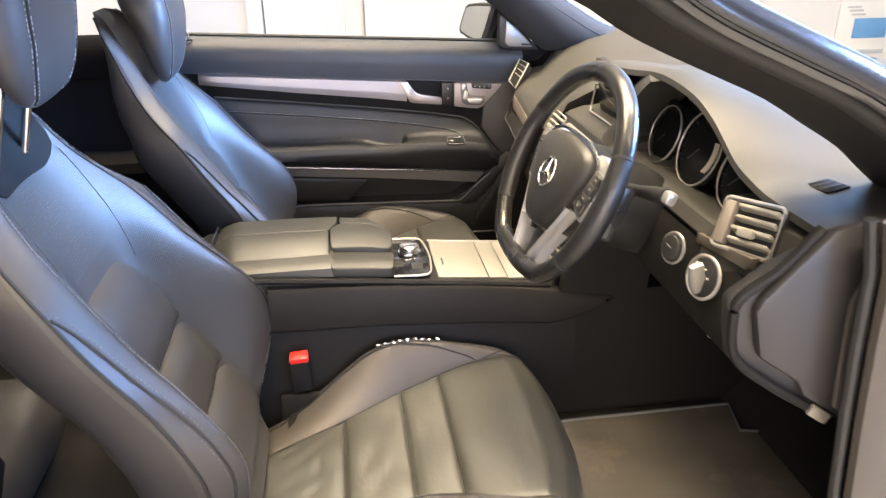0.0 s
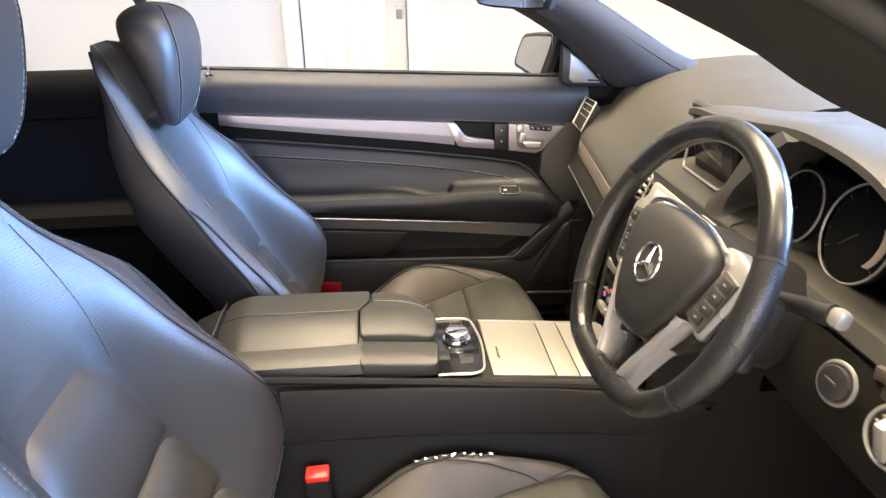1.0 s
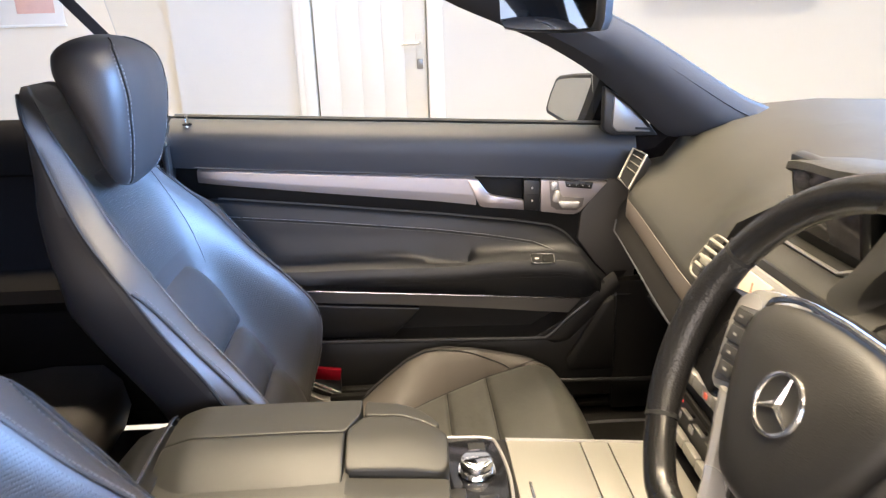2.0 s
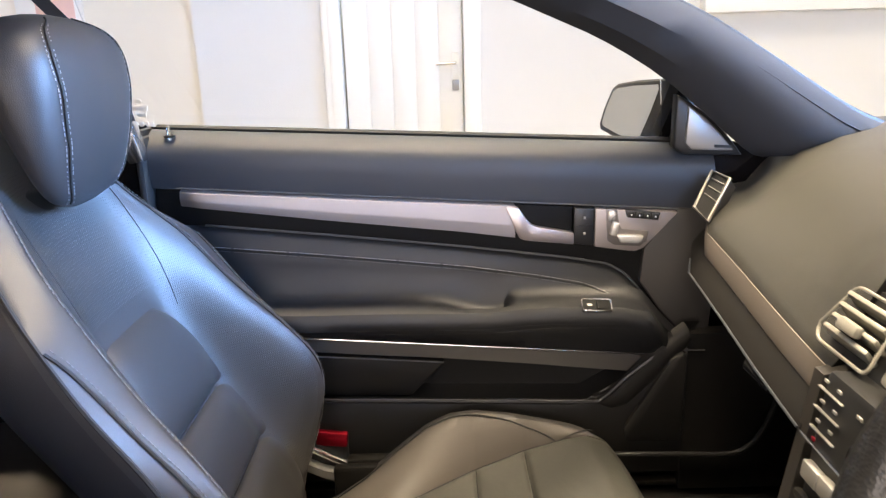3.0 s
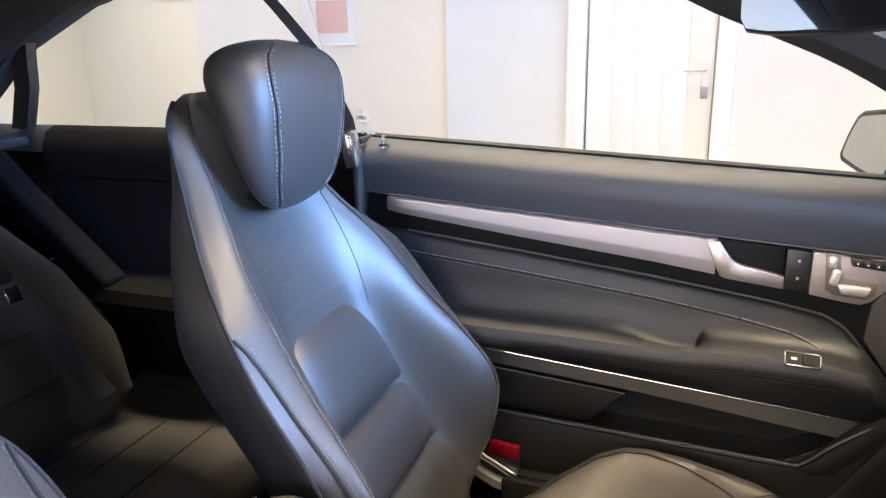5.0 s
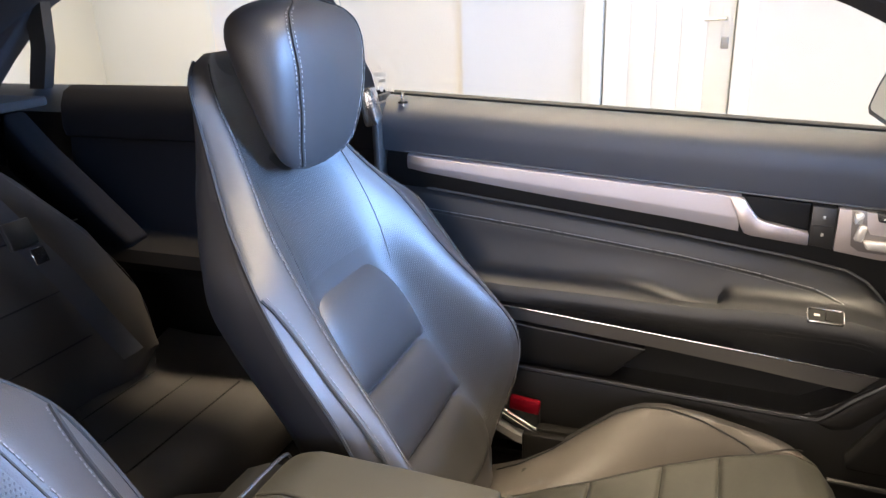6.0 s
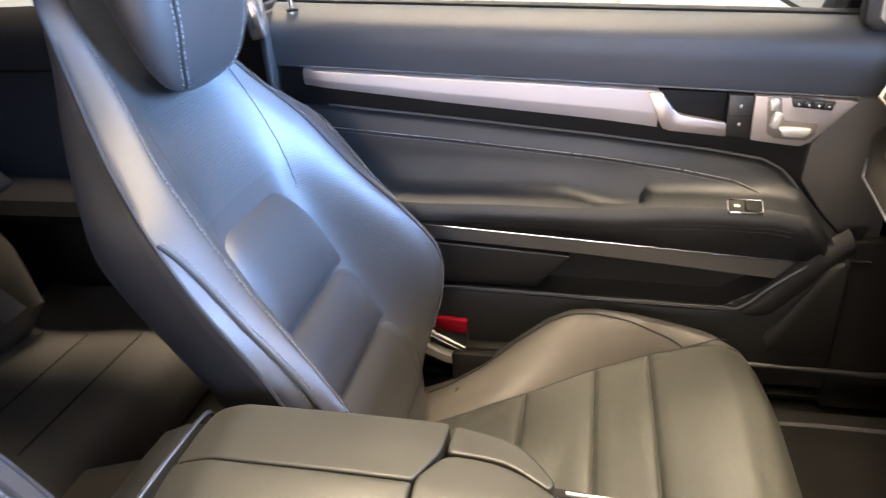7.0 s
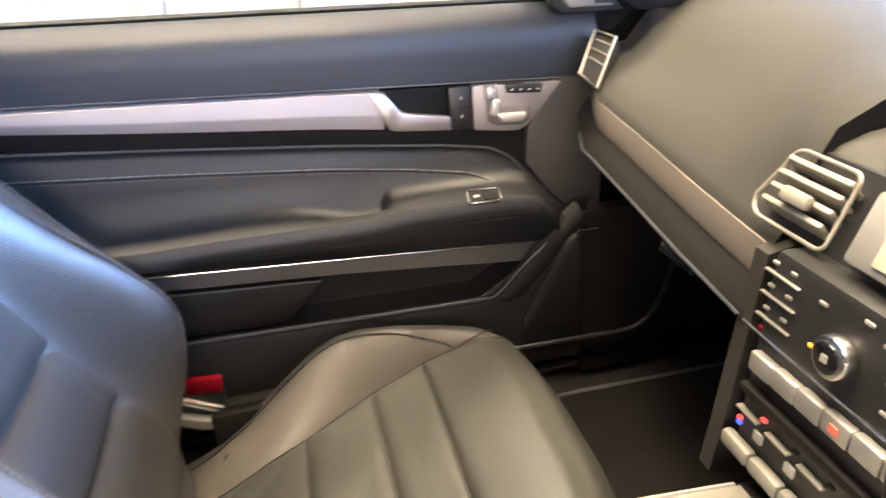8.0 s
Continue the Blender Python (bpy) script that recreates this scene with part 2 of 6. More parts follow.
P_BLUE = surface("poster_blue", (0.12, 0.30, 0.55), 0.5, vary=0.3, big=14, bump=0.0)
MARK = surface("etched_marking", (0.70, 0.66, 0.58), 0.6, bump=0.0)
P_GREY = surface("poster_grey", (0.45, 0.47, 0.48), 0.5, vary=0.1, big=14, bump=0.0)
LAMPM = glow("lamp_diffuser", (1.0, 0.93, 0.78), 3.0)
RED_LED = glow("red_indicator", (1.0, 0.06, 0.05), 1.5)
BLUE_LED = glow("blue_indicator", (0.05, 0.12, 1.0), 0.8)
GREEN_LED = glow("green_indicator", (0.1, 0.8, 0.45), 0.8)
AMBER_LED = glow("amber_indicator", (0.9, 0.4, 0.05), 0.5)


# ---- mesh helpers ----
def mesh_of(name, bm, mat, smooth=True):
    me = bpy.data.meshes.new(name)
    bmesh.ops.recalc_face_normals(bm, faces=bm.faces)
    bm.to_mesh(me)
    bm.free()
    me.materials.append(mat)
    if smooth:
        me.polygons.foreach_set("use_smooth", [True] * len(me.polygons))
        me.set_sharp_from_angle(angle=radians(42))
    return me


def part(name, bm, mat, parent, label="", smooth=True):
    """Link a bmesh as one mesh object under a thing or a part."""
    ob = new(name, mesh_of(name, bm, mat, smooth))
    ob.parent = parent
    if parent is not None:
        ob.matrix_parent_inverse = parent.matrix_basis.inverted()
    if label:
        tagged(ob, label)
    return ob


def thing(name, loc, label, category, group="", kind=""):
    ob = new(name)
    ob.empty_display_size = 0.05
    ob.location = loc
    return tagged(ob, label, category, group, kind)


def solid(name, bm, mat, label, category="", kind="", group="", smooth=True):
    """A thing or piece of the setting that is one mesh."""
    return tagged(new(name, mesh_of(name, bm, mat, smooth)), label, category, group, kind)


def rbox(c, s, r=0.004, seg=2, m=None):
    """A bevelled box of size s round c, or posed by m."""
    bm = bmesh.new()
    bmesh.ops.create_cube(bm, size=1.0)
    bmesh.ops.scale(bm, vec=s, verts=bm.verts)
    r = min(r, 0.45 * min(s))
    if r > 0:
        bmesh.ops.bevel(bm, geom=bm.edges[:], offset=r, segments=seg, profile=0.5, affect="EDGES")
    bmesh.ops.transform(bm, matrix=(m if m is not None else Matrix.Translation(c)), verts=bm.verts)
    return bm


def loft(rings, closed=True, cap=True):
    """Skin a list of rings, each with the same number of points."""
    bm = bmesh.new()
    vs = [[bm.verts.new(p) for p in r] for r in rings]
    n = len(rings[0])
    for a, b in zip(vs, vs[1:]):
        for i in range(n if closed else n - 1):
            j = (i + 1) % n
            try:
                bm.faces.new((a[i], a[j], b[j], b[i]))
            except ValueError:
                pass
    if cap and closed:
        bm.faces.new(vs[0])
        bm.faces.new(vs[-1][::-1])
    bmesh.ops.remove_doubles(bm, verts=bm.verts, dist=1e-5)
    return bm


def sheet(rows, thick, way=(0, 0, 1)):
    """A curved panel through a grid of points, thickened along way."""
    w = Vector(way) * thick
    front = [[Vector(p) for p in r] for r in rows]
    back = [[p + w for p in r] for r in front]
    rings = [f + b[::-1] for f, b in zip(front, back)]
    return loft(rings)


def prism(poly, axis, a, b, r=0.0, seg=2):
    """A polygon given in the two other axes, drawn out from a to b along axis."""
    bm = bmesh.new()
    k = "xyz".index(axis)

    def at(p, d):
        v = list(p)
        v.insert(k, d)
        return v
    lo = [bm.verts.new(at(p, a)) for p in poly]
    hi = [bm.verts.new(at(p, b)) for p in poly]
    n = len(poly)
    bm.faces.new(lo)
    bm.faces.new(hi[::-1])
    for i in range(n):
        bm.faces.new((lo[i], lo[(i + 1) % n], hi[(i + 1) % n], hi[i]))
    bmesh.ops.recalc_face_normals(bm, faces=bm.faces)
    if r > 0:
        bmesh.ops.bevel(bm, geom=bm.edges[:], offset=r, segments=seg, profile=0.5, affect="EDGES")
    return bm


def smooth_line(pts, n=8):
    """Points along a Catmull-Rom line through pts."""
    P = [Vector(p) for p in pts]
    P = [2 * P[0] - P[1]] + P + [2 * P[-1] - P[-2]]
    out = []
    for i in range(1, len(P) - 2):
        for k in range(n):
            t = k / n
            a, b, c, d = P[i - 1], P[i], P[i + 1], P[i + 2]
            out.append(0.5 * (2 * b + (c - a) * t + (2 * a - 5 * b + 4 * c - d) * t * t + (3 * b - a - 3 * c + d) * t ** 3))
    out.append(P[-2])
    return out


def tube(pts, r, n=6, closed=False, flat=1.0, up=(0, 0, 1)):
    """A round or flattened bar along pts; r a number or one per point."""
    P = [Vector(p) for p in pts]
    rings = []
    for i, p in enumerate(P):
        a = P[i - 1] if (i > 0 or closed) else p
        b = P[(i + 1) % len(P)] if (i < len(P) - 1 or closed) else p
        d = (b - a).normalized()
        s = d.cross(Vector(up))
        s = s.normalized() if s.length > 1e-4 else Vector((1, 0, 0))
        u = s.cross(d).normalized()
        rr = r if isinstance(r, (int, float)) else r[i]
        rings.append([p + (s * math.cos(k * 2 * math.pi / n) * flat + u * math.sin(k * 2 * math.pi / n)) * rr for k in range(n)])
    if closed:
        rings.append(rings[0])
        return loft(rings, cap=False)
    return loft(rings)


def dashes(pts, step=0.0062, fill=0.68, r=0.0006):
    """A row of raised stitches along a line."""
    P = [Vector(p) for p in pts]
    verts, faces = [], []
    carry = 0.0
    for a, b in zip(P, P[1:]):
        d = b - a
        ln = d.length
        if ln < 1e-6:
            continue
        d /= ln
        s = d.cross(Vector((0.3, 0.5, 0.81))).normalized() * r
        u = s.cross(d).normalized() * r
        t = carry
        while t < ln:
            p, q = a + d * t, a + d * min(ln, t + step * fill)
            k = len(verts)
            for e in (p, q):
                verts.extend([e + s, e + u, e - s, e - u])
            m = (p + q) / 2
            faces.extend([(k, k + 1, k + 5, k + 4), (k + 1, k + 2, k + 6, k + 5), (k + 2, k + 3, k + 7, k + 6), (k + 3, k, k + 4, k + 7)])
            t += step
        carry = t - ln
    bm = bmesh.new()
    vs = [bm.verts.new(v) for v in verts]
    for f in faces:
        bm.faces.new([vs[i] for i in f])
    return bm


def disc(c, axis, r, depth, n=32, bevel=0.002, r2=None):
    """A bevelled round knob or button from c along axis."""
    bm = bmesh.new()
    bmesh.ops.create_cone(bm, cap_ends=True, segments=n, radius1=r, radius2=r if r2 is None else r2, depth=depth)
    if bevel:
        es = [e for e in bm.edges if len(e.link_faces) == 2 and any(len(f.verts) > 4 for f in e.link_faces)]
        bmesh.ops.bevel(bm, geom=es, offset=bevel, segments=2, profile=0.5, affect="EDGES")
    q = Vector((0, 0, 1)).rotation_difference(Vector(axis).normalized())
    m = Matrix.Translation(Vector(c) + Vector(axis).normalized() * depth / 2) @ q.to_matrix().to_4x4()
    bmesh.ops.transform(bm, matrix=m, verts=bm.verts)
    return bm


def ring(c, axis, R, r, n=40, k=10, squash=1.0):
    """A torus round axis at c."""
    ax = Vector(axis).normalized()
    a = ax.cross(Vector((0, 1, 0.01))).normalized()
    b = ax.cross(a)
    return tube([Vector(c) + (a * math.cos(i * 2 * math.pi / n) + b * math.sin(i * 2 * math.pi / n) * squash) * R for i in range(n)], r, n=k, closed=True, up=ax)


def lerp(pairs, x):
    """Piecewise linear value at x of (x, value) pairs."""
    return float(np.interp(x, [p[0] for p in pairs], [p[1] for p in pairs]))


def curve(pairs, x):
    """Smooth monotone value at x of (x, value) pairs."""
    X, Y = [p[0] for p in pairs], [p[1] for p in pairs]
    if x <= X[0]:
        return Y[0]
    if x >= X[-1]:
        return Y[-1]
    n = len(X)
    g = [(Y[i + 1] - Y[i]) / (X[i + 1] - X[i]) for i in range(n - 1)]
    i = max(k for k in range(n - 1) if X[k] <= x)

    def slope(k):
        if k == 0 or k == n - 1:
            return g[0] if k == 0 else g[-1]
        return 0.0 if g[k - 1] * g[k] <= 0 else 2 * g[k - 1] * g[k] / (g[k - 1] + g[k])
    h = X[i + 1] - X[i]
    t = (x - X[i]) / h
    return Y[i] * (1 + 2 * t) * (1 - t) ** 2 + Y[i + 1] * t * t * (3 - 2 * t) + h * slope(i) * t * (1 - t) ** 2 - h * slope(i + 1) * t * t * (1 - t)


def ease(x):
    x = max(0.0, min(1.0, x))
    return x * x * (3 - 2 * x)


def moved(bm, m):
    bmesh.ops.transform(bm, matrix=m, verts=bm.verts)
    return bm


# ---- the room ----
def wall_with_holes(name, axis, at, thick, u0, u1, z1, holes, mat, label):
    """A wall across axis, cut into blocks round its openings (u0, u1, z0, z1)."""
    bm = bmesh.new()
    us = sorted({u0, u1, *[h[0] for h in holes], *[h[1] for h in holes]})
    for a, b in zip(us, us[1:]):
        spans = [(0.0, z1)]
        for h in holes:
            if h[0] <= a and h[1] >= b:
                spans = [s for q in spans for s in ((q[0], min(q[1], h[2])), (max(q[0], h[3]), q[1])) if s[1] > s[0] + 1e-6]
        for lo, hi in spans:
            c = ((a + b) / 2, at + thick / 2, (lo + hi) / 2) if axis == "y" else (at + thick / 2, (a + b) / 2, (lo + hi) / 2)
            s = (b - a, abs(thick), hi - lo) if axis == "y" else (abs(thick), b - a, hi - lo)
            r = bmesh.ops.create_cube(bm, size=1.0)
            bmesh.ops.scale(bm, vec=s, verts=r["verts"])
            bmesh.ops.translate(bm, vec=c, verts=r["verts"])
    return solid(name, bm, mat, label, kind="structure", smooth=False)


FLOOR = prism([(-6.2, -4.6), (5.2, -4.6), (5.2, 5.6), (-6.2, 5.6)], "z", -0.12, 0.0)
solid("floor", FLOOR, CONCRETE, "grey sealed concrete garage floor", kind="structure", smooth=False)
solid("ceiling", prism([(-6.2, -4.6), (5.2, -4.6), (5.2, 5.6), (-6.2, 5.6)], "z", ROOM_H, ROOM_H + 0.12), CEIL, "plain white painted ceiling", kind="structure", smooth=False)
DOOR_X0, DOOR_X1 = -0.60, 0.012
wall_with_holes("wall_north", "y", 3.2, 0.18, -1.325, 5.0, ROOM_H, [(-0.66, 0.06, 0.0, 2.08), (2.4, 4.8, 1.6, 4.0)], WALL_W, "white painted plaster wall")
wall_with_holes("wall_cream", "y", 3.215, 0.18, -2.75, -1.325, ROOM_H, [], WALL_C, "cream painted wall section")
wall_with_holes("wall_return", "x", -2.75, -0.15, 3.215, 5.4, ROOM_H, [], WALL_C, "cream painted return wall")
wall_with_holes("wall_far", "y", 5.4, 0.15, -6.0, -2.6, ROOM_H, [], WALL_G, "pale grey wall of the recess")
wall_with_holes("wall_west", "x", -6.0, -0.15, -4.4, 5.4, ROOM_H, [], WALL_G, "pale grey end wall")
wall_with_holes("wall_east", "x", 4.95, 0.15, -4.4, 3.38, ROOM_H, [(-0.9, 1.3, 1.3, 3.3)], WALL_W, "white wall with the wide shop window")
wall_with_holes("wall_south", "y", -4.4, -0.15, -6.0, 5.1, ROOM_H, [(-2.5, 0.5, 0.0, 2.7), (0.9, 2.7, 1.4, 2.7)], WALL_W, "unseen white wall with an added wide opening for the fill light")

# room door: planked leaf in a white frame
door = thing("door_1", (-0.3, 3.24, 0), "white painted plank door with lever handle, closed", "door", kind="structure")
for k in range(5):
    w = (DOOR_X1 - DOOR_X0 - 0.02) / 5
    part("plank", rbox((DOOR_X0 + 0.01 + w * (k + 0.5), 3.245, 1.01), (w - 0.0008, 0.03, 1.99), 0.0014), GLOSSW, door)
part("leaf_back", rbox((-0.294, 3.272, 1.01), (0.60, 0.018, 1.99), 0.002), GLOSSW, door)
for nm, x in (("door_jamb", -0.63), ("door_jamb", 0.038)):
    part(nm, rbox((x, 3.225, 1.04), (0.062, 0.10, 2.08), 0.006), GLOSSW, door)
    part("architrave", rbox((x + (-0.035 if x < -0.3 else 0.03), 3.188, 1.07), (0.05, 0.022, 2.14), 0.006), GLOSSW, door)
part("lintel", rbox((-0.296, 3.225, 2.055), (0.60, 0.10, 0.05), 0.006), GLOSSW, door)
hp = part("handle_plate", rbox((-0.035, 3.226, 0.985), (0.04, 0.008, 0.17), 0.004), GLOSSW, door, "white metal handle plate")
part("lever", tube(smooth_line([(-0.035, 3.222, 1.02), (-0.035, 3.18, 1.02), (-0.05, 3.172, 1.02), (-0.13, 3.172, 1.018)], 4), 0.009, 8), SATIN, hp)
part("key_escutcheon", rbox((-0.035, 3.224, 0.91), (0.035, 0.008, 0.055), 0.004), SILVER, door)
solid("baseboard", rbox((2.55, 3.19, 0.06), (4.75, 0.018, 0.12), 0.004), GLOSSW, "white painted baseboard", kind="structure")

# noticeboard with a white rim, high on the wall
nb = thing("noticeboard", (1.7, 3.18, 1.22), "pinkish board in a deep white painted frame", "noticeboard")
part("board", rbox((1.65, 3.19, 1.62), (0.86, 0.012, 0.64), 0.002), P_PINK, nb)
part("bottom_rail", rbox((1.65, 3.16, 1.26), (0.96, 0.08, 0.075), 0.006), GLOSSW, nb)
for x in (1.195, 2.105):
    part("side_rail", rbox((x, 3.16, 1.625), (0.05, 0.08, 0.655), 0.006), GLOSSW, nb)
part("top_rail", rbox((1.65, 3.16, 1.985), (0.96, 0.08, 0.065), 0.006), GLOSSW, nb)

# posters
ps = thing("poster", (-2.0, 3.2, 1.17), "framed poster with red blocks on the cream wall", "poster")
part("sheet", rbox((-2.02, 3.208, 1.50), (0.33, 0.008, 0.66), 0.001), PAPER, ps)
part("picture", rbox((-1.99, 3.202, 1.31), (0.19, 0.004, 0.17), 0.001), P_PINK, ps)
part("red_block", rbox((-2.03, 3.202, 1.47), (0.12, 0.004, 0.12), 0.001), P_RED, ps)
part("red_block", rbox((-1.93, 3.202, 1.47), (0.07, 0.004, 0.12), 0.001), P_PINK, ps)
part("rim", rbox((-2.02, 3.206, 1.165), (0.34, 0.018, 0.012), 0.002), GLOSSW, ps)
pf = thing("poster", (-3.6, 5.39, 1.6), "white poster with a red heading on the far grey wall", "poster")
part("sheet", rbox((-4.6, 5.394, 1.95), (0.8, 0.008, 0.7), 0.001), PAPER, pf)
part("red_block", rbox((-4.6, 5.386, 1.68), (0.6, 0.004, 0.1), 0.001), P_RED, pf)
pn = thing("sign_board", (3.4, 3.19, 0.3), "white printed sheet with a blue car picture on the wall", "sign")
part("sheet", rbox((3.385, 3.194, 0.50), (0.46, 0.008, 0.50), 0.001), PAPER, pn)
part("picture", rbox((3.40, 3.187, 0.575), (0.25, 0.004, 0.13), 0.001), P_BLUE, pn)
for k in range(3):
    part("text_bar", rbox((3.255 + 0.02 * k, 3.187, 0.715 - 0.024 * k), (0.10, 0.004, 0.012), 0.001), P_GREY, pn)
part("text_bar", rbox((3.385, 3.187, 0.42), (0.30, 0.004, 0.03), 0.001), P_GREY, pn)

# shop window ahead and its sky
win = thing("window_1", (5.02, 0, 0.7), "wide white-framed shop window facing open daylight", "window", kind="structure")
for y in (-0.87, 0.2, 1.27):
    part("window_frame", rbox((5.02, y, 2.3), (0.09, 0.05, 2.0), 0.005), GLOSSW, win)
for z in (1.325, 3.275):
    part("window_frame", rbox((5.02, 0.2, z), (0.085, 2.1, 0.05), 0.005), GLOSSW, win)
win2 = thing("window_2", (3.6, 3.3, 1.6), "high white-framed side window facing open daylight", "window", kind="structure")
for x in (2.43, 3.6, 4.77):
    part("window_frame", rbox((x, 3.29, 2.8), (0.05, 0.09, 2.4), 0.005), GLOSSW, win2)
for z in (1.625, 3.975):
    part("window_frame", rbox((3.6, 3.29, z), (2.3, 0.085, 0.05), 0.005), GLOSSW, win2)
win3 = thing("window_3", (1.8, -4.47, 1.4), "white-framed side window facing open daylight", "window", kind="structure")
for x in (0.93, 1.8, 2.67):
    part("window_frame", rbox((x, -4.47, 2.05), (0.05, 0.09, 1.3), 0.005), GLOSSW, win3)
for z in (1.425, 2.675):
    part("window_frame", rbox((1.8, -4.47, z), (1.7, 0.085, 0.05), 0.005), GLOSSW, win3)
ceiling_lamp = None
for lx, ly in LAMPS:
    if ceiling_lamp is None:
        ceiling_lamp = thing("ceiling_light", (lx, ly, ROOM_H), "flush white fluorescent panel on the ceiling", "ceiling light", "ceiling lights")
        part("housing", rbox((lx, ly, ROOM_H - 0.018), (1.24, 0.60, 0.034), 0.004), GLOSSW, ceiling_lamp)
        part("diffuser", rbox((lx, ly, ROOM_H - 0.045), (1.18, 0.54, 0.02), 0.004), LAMPM, ceiling_lamp)
    else:
        copy_thing(ceiling_lamp, Matrix.Translation((lx, ly, ROOM_H)))


# ---- front seats ----
def seat_plane(z):
    return -0.32 - 0.47 * (z - 0.44)


Y_ST = [(.40, .14), (.46, .165), (.53, .205), (.63, .22), (.687, .21), (.766, .192), (.876, .168), (.933, .137), (.993, .115), (1.03, .106), (1.06, .098), (1.085, .084), (1.10, .064), (1.108, .035)]
D_ST = [(.40, -.055), (.46, -.012), (.5, .018), (.55, .055), (.6, .080), (.63, .085), (.687, .07), (.766, .036), (.876, .008), (.933, -.012), (.993, -.02), (1.03, -.025), (1.06, -.029), (1.085, -.034), (1.10, -.042), (1.108, -.055)]
Y_PI = [(.40, .16), (.46, .19), (.53, .230), (.66, .249), (.753, .249), (.802, .244), (.848, .234), (.895, .198), (.956, .160), (1.03, .134), (1.06, .124), (1.085, .106), (1.10, .082), (1.108, .045)]
D_PI = [(.40, -.09), (.46, -.06), (.5, -.03), (.55, .0), (.6, .022), (.66, .034), (.753, .020), (.802, .010), (.848, .000), (.895, -.026), (.956, -.046), (1.03, -.044), (1.06, -.044), (1.085, -.044), (1.10, -.048), (1.108, -.058)]
D_CE = [(.40, -.03), (.5, -.045), (.6, -.055), (.77, -.052), (.9, -.05), (1.0, -.05), (1.08, -.053), (1.10, -.055), (1.108, -.060)]
T_BK = [(.40, .08), (.5, .11), (.62, .135), (.72, .145), (.80, .146), (.87, .112), (.95, .062), (1.03, .025), (1.06, .012), (1.085, .006), (1.10, .003), (1.108, .001)]
C_IN = [(.42, .122), (.53, .138), (.64, .130), (.70, .118), (.776, .098), (.82, .090), (.9, .08), (1.0, .06), (1.1, .03)]


@functools.lru_cache(maxsize=None)
def back_rough(z, y):
    ys, ds, yp, dp, dc = (curve(t, z) for t in (Y_ST, D_ST, Y_PI, D_PI, D_CE))
    a = abs(y)
    ci = min(curve(C_IN, z), ys * .74)
    if a <= ys:
        k = max(0.0, (a - ci) / max(1e-4, ys - ci))
        low = curve([(0, 0), (.08, .03), (.2, .15), (.4, .44), (.6, .73), (.75, .88), (.88, .97), (1, 1)], k)
        high = curve([(0, 0), (.2, .035), (.4, .14), (.6, .33), (.75, .55), (.88, .82), (.95, .95), (1, 1)], a / ys)
        d = dc + (ds - dc) * (low + (high - low) * ease((z - .76) / .12))
    else:
        k = min(1.0, (a - ys) / max(1e-4, yp - ys))
        d = ds + (dp - ds) * (k ** 1.5)
    return seat_plane(z) + d


def back_front(z, y):
    """The backrest's front face at height z, y from the seat's middle: a flat middle that flows softly into rolled bolsters."""
    z, y = round(float(z), 5), round(float(y), 5)
    x = back_rough(z, y)
    w = ease((curve(Y_ST, z) + .012 - abs(y)) / .03) * ease((1.075 - z) / .04)
    if w > 0:
        near = [(dz, dy, math.exp(-(dz / .03) ** 2 - (dy / .026) ** 2)) for dz in (-.036, -.018, 0, .018, .036) for dy in (-.036, -.024, -.012, 0, .012, .024, .036)]
        mean = sum(k * (back_rough(round(z + dz, 5), round(y + dy, 5)) - seat_plane(z + dz)) for dz, dy, k in near) / sum(k for _, _, k in near)
        x += (seat_plane(z) + mean - x) * w
    return Vector((x, y, z))


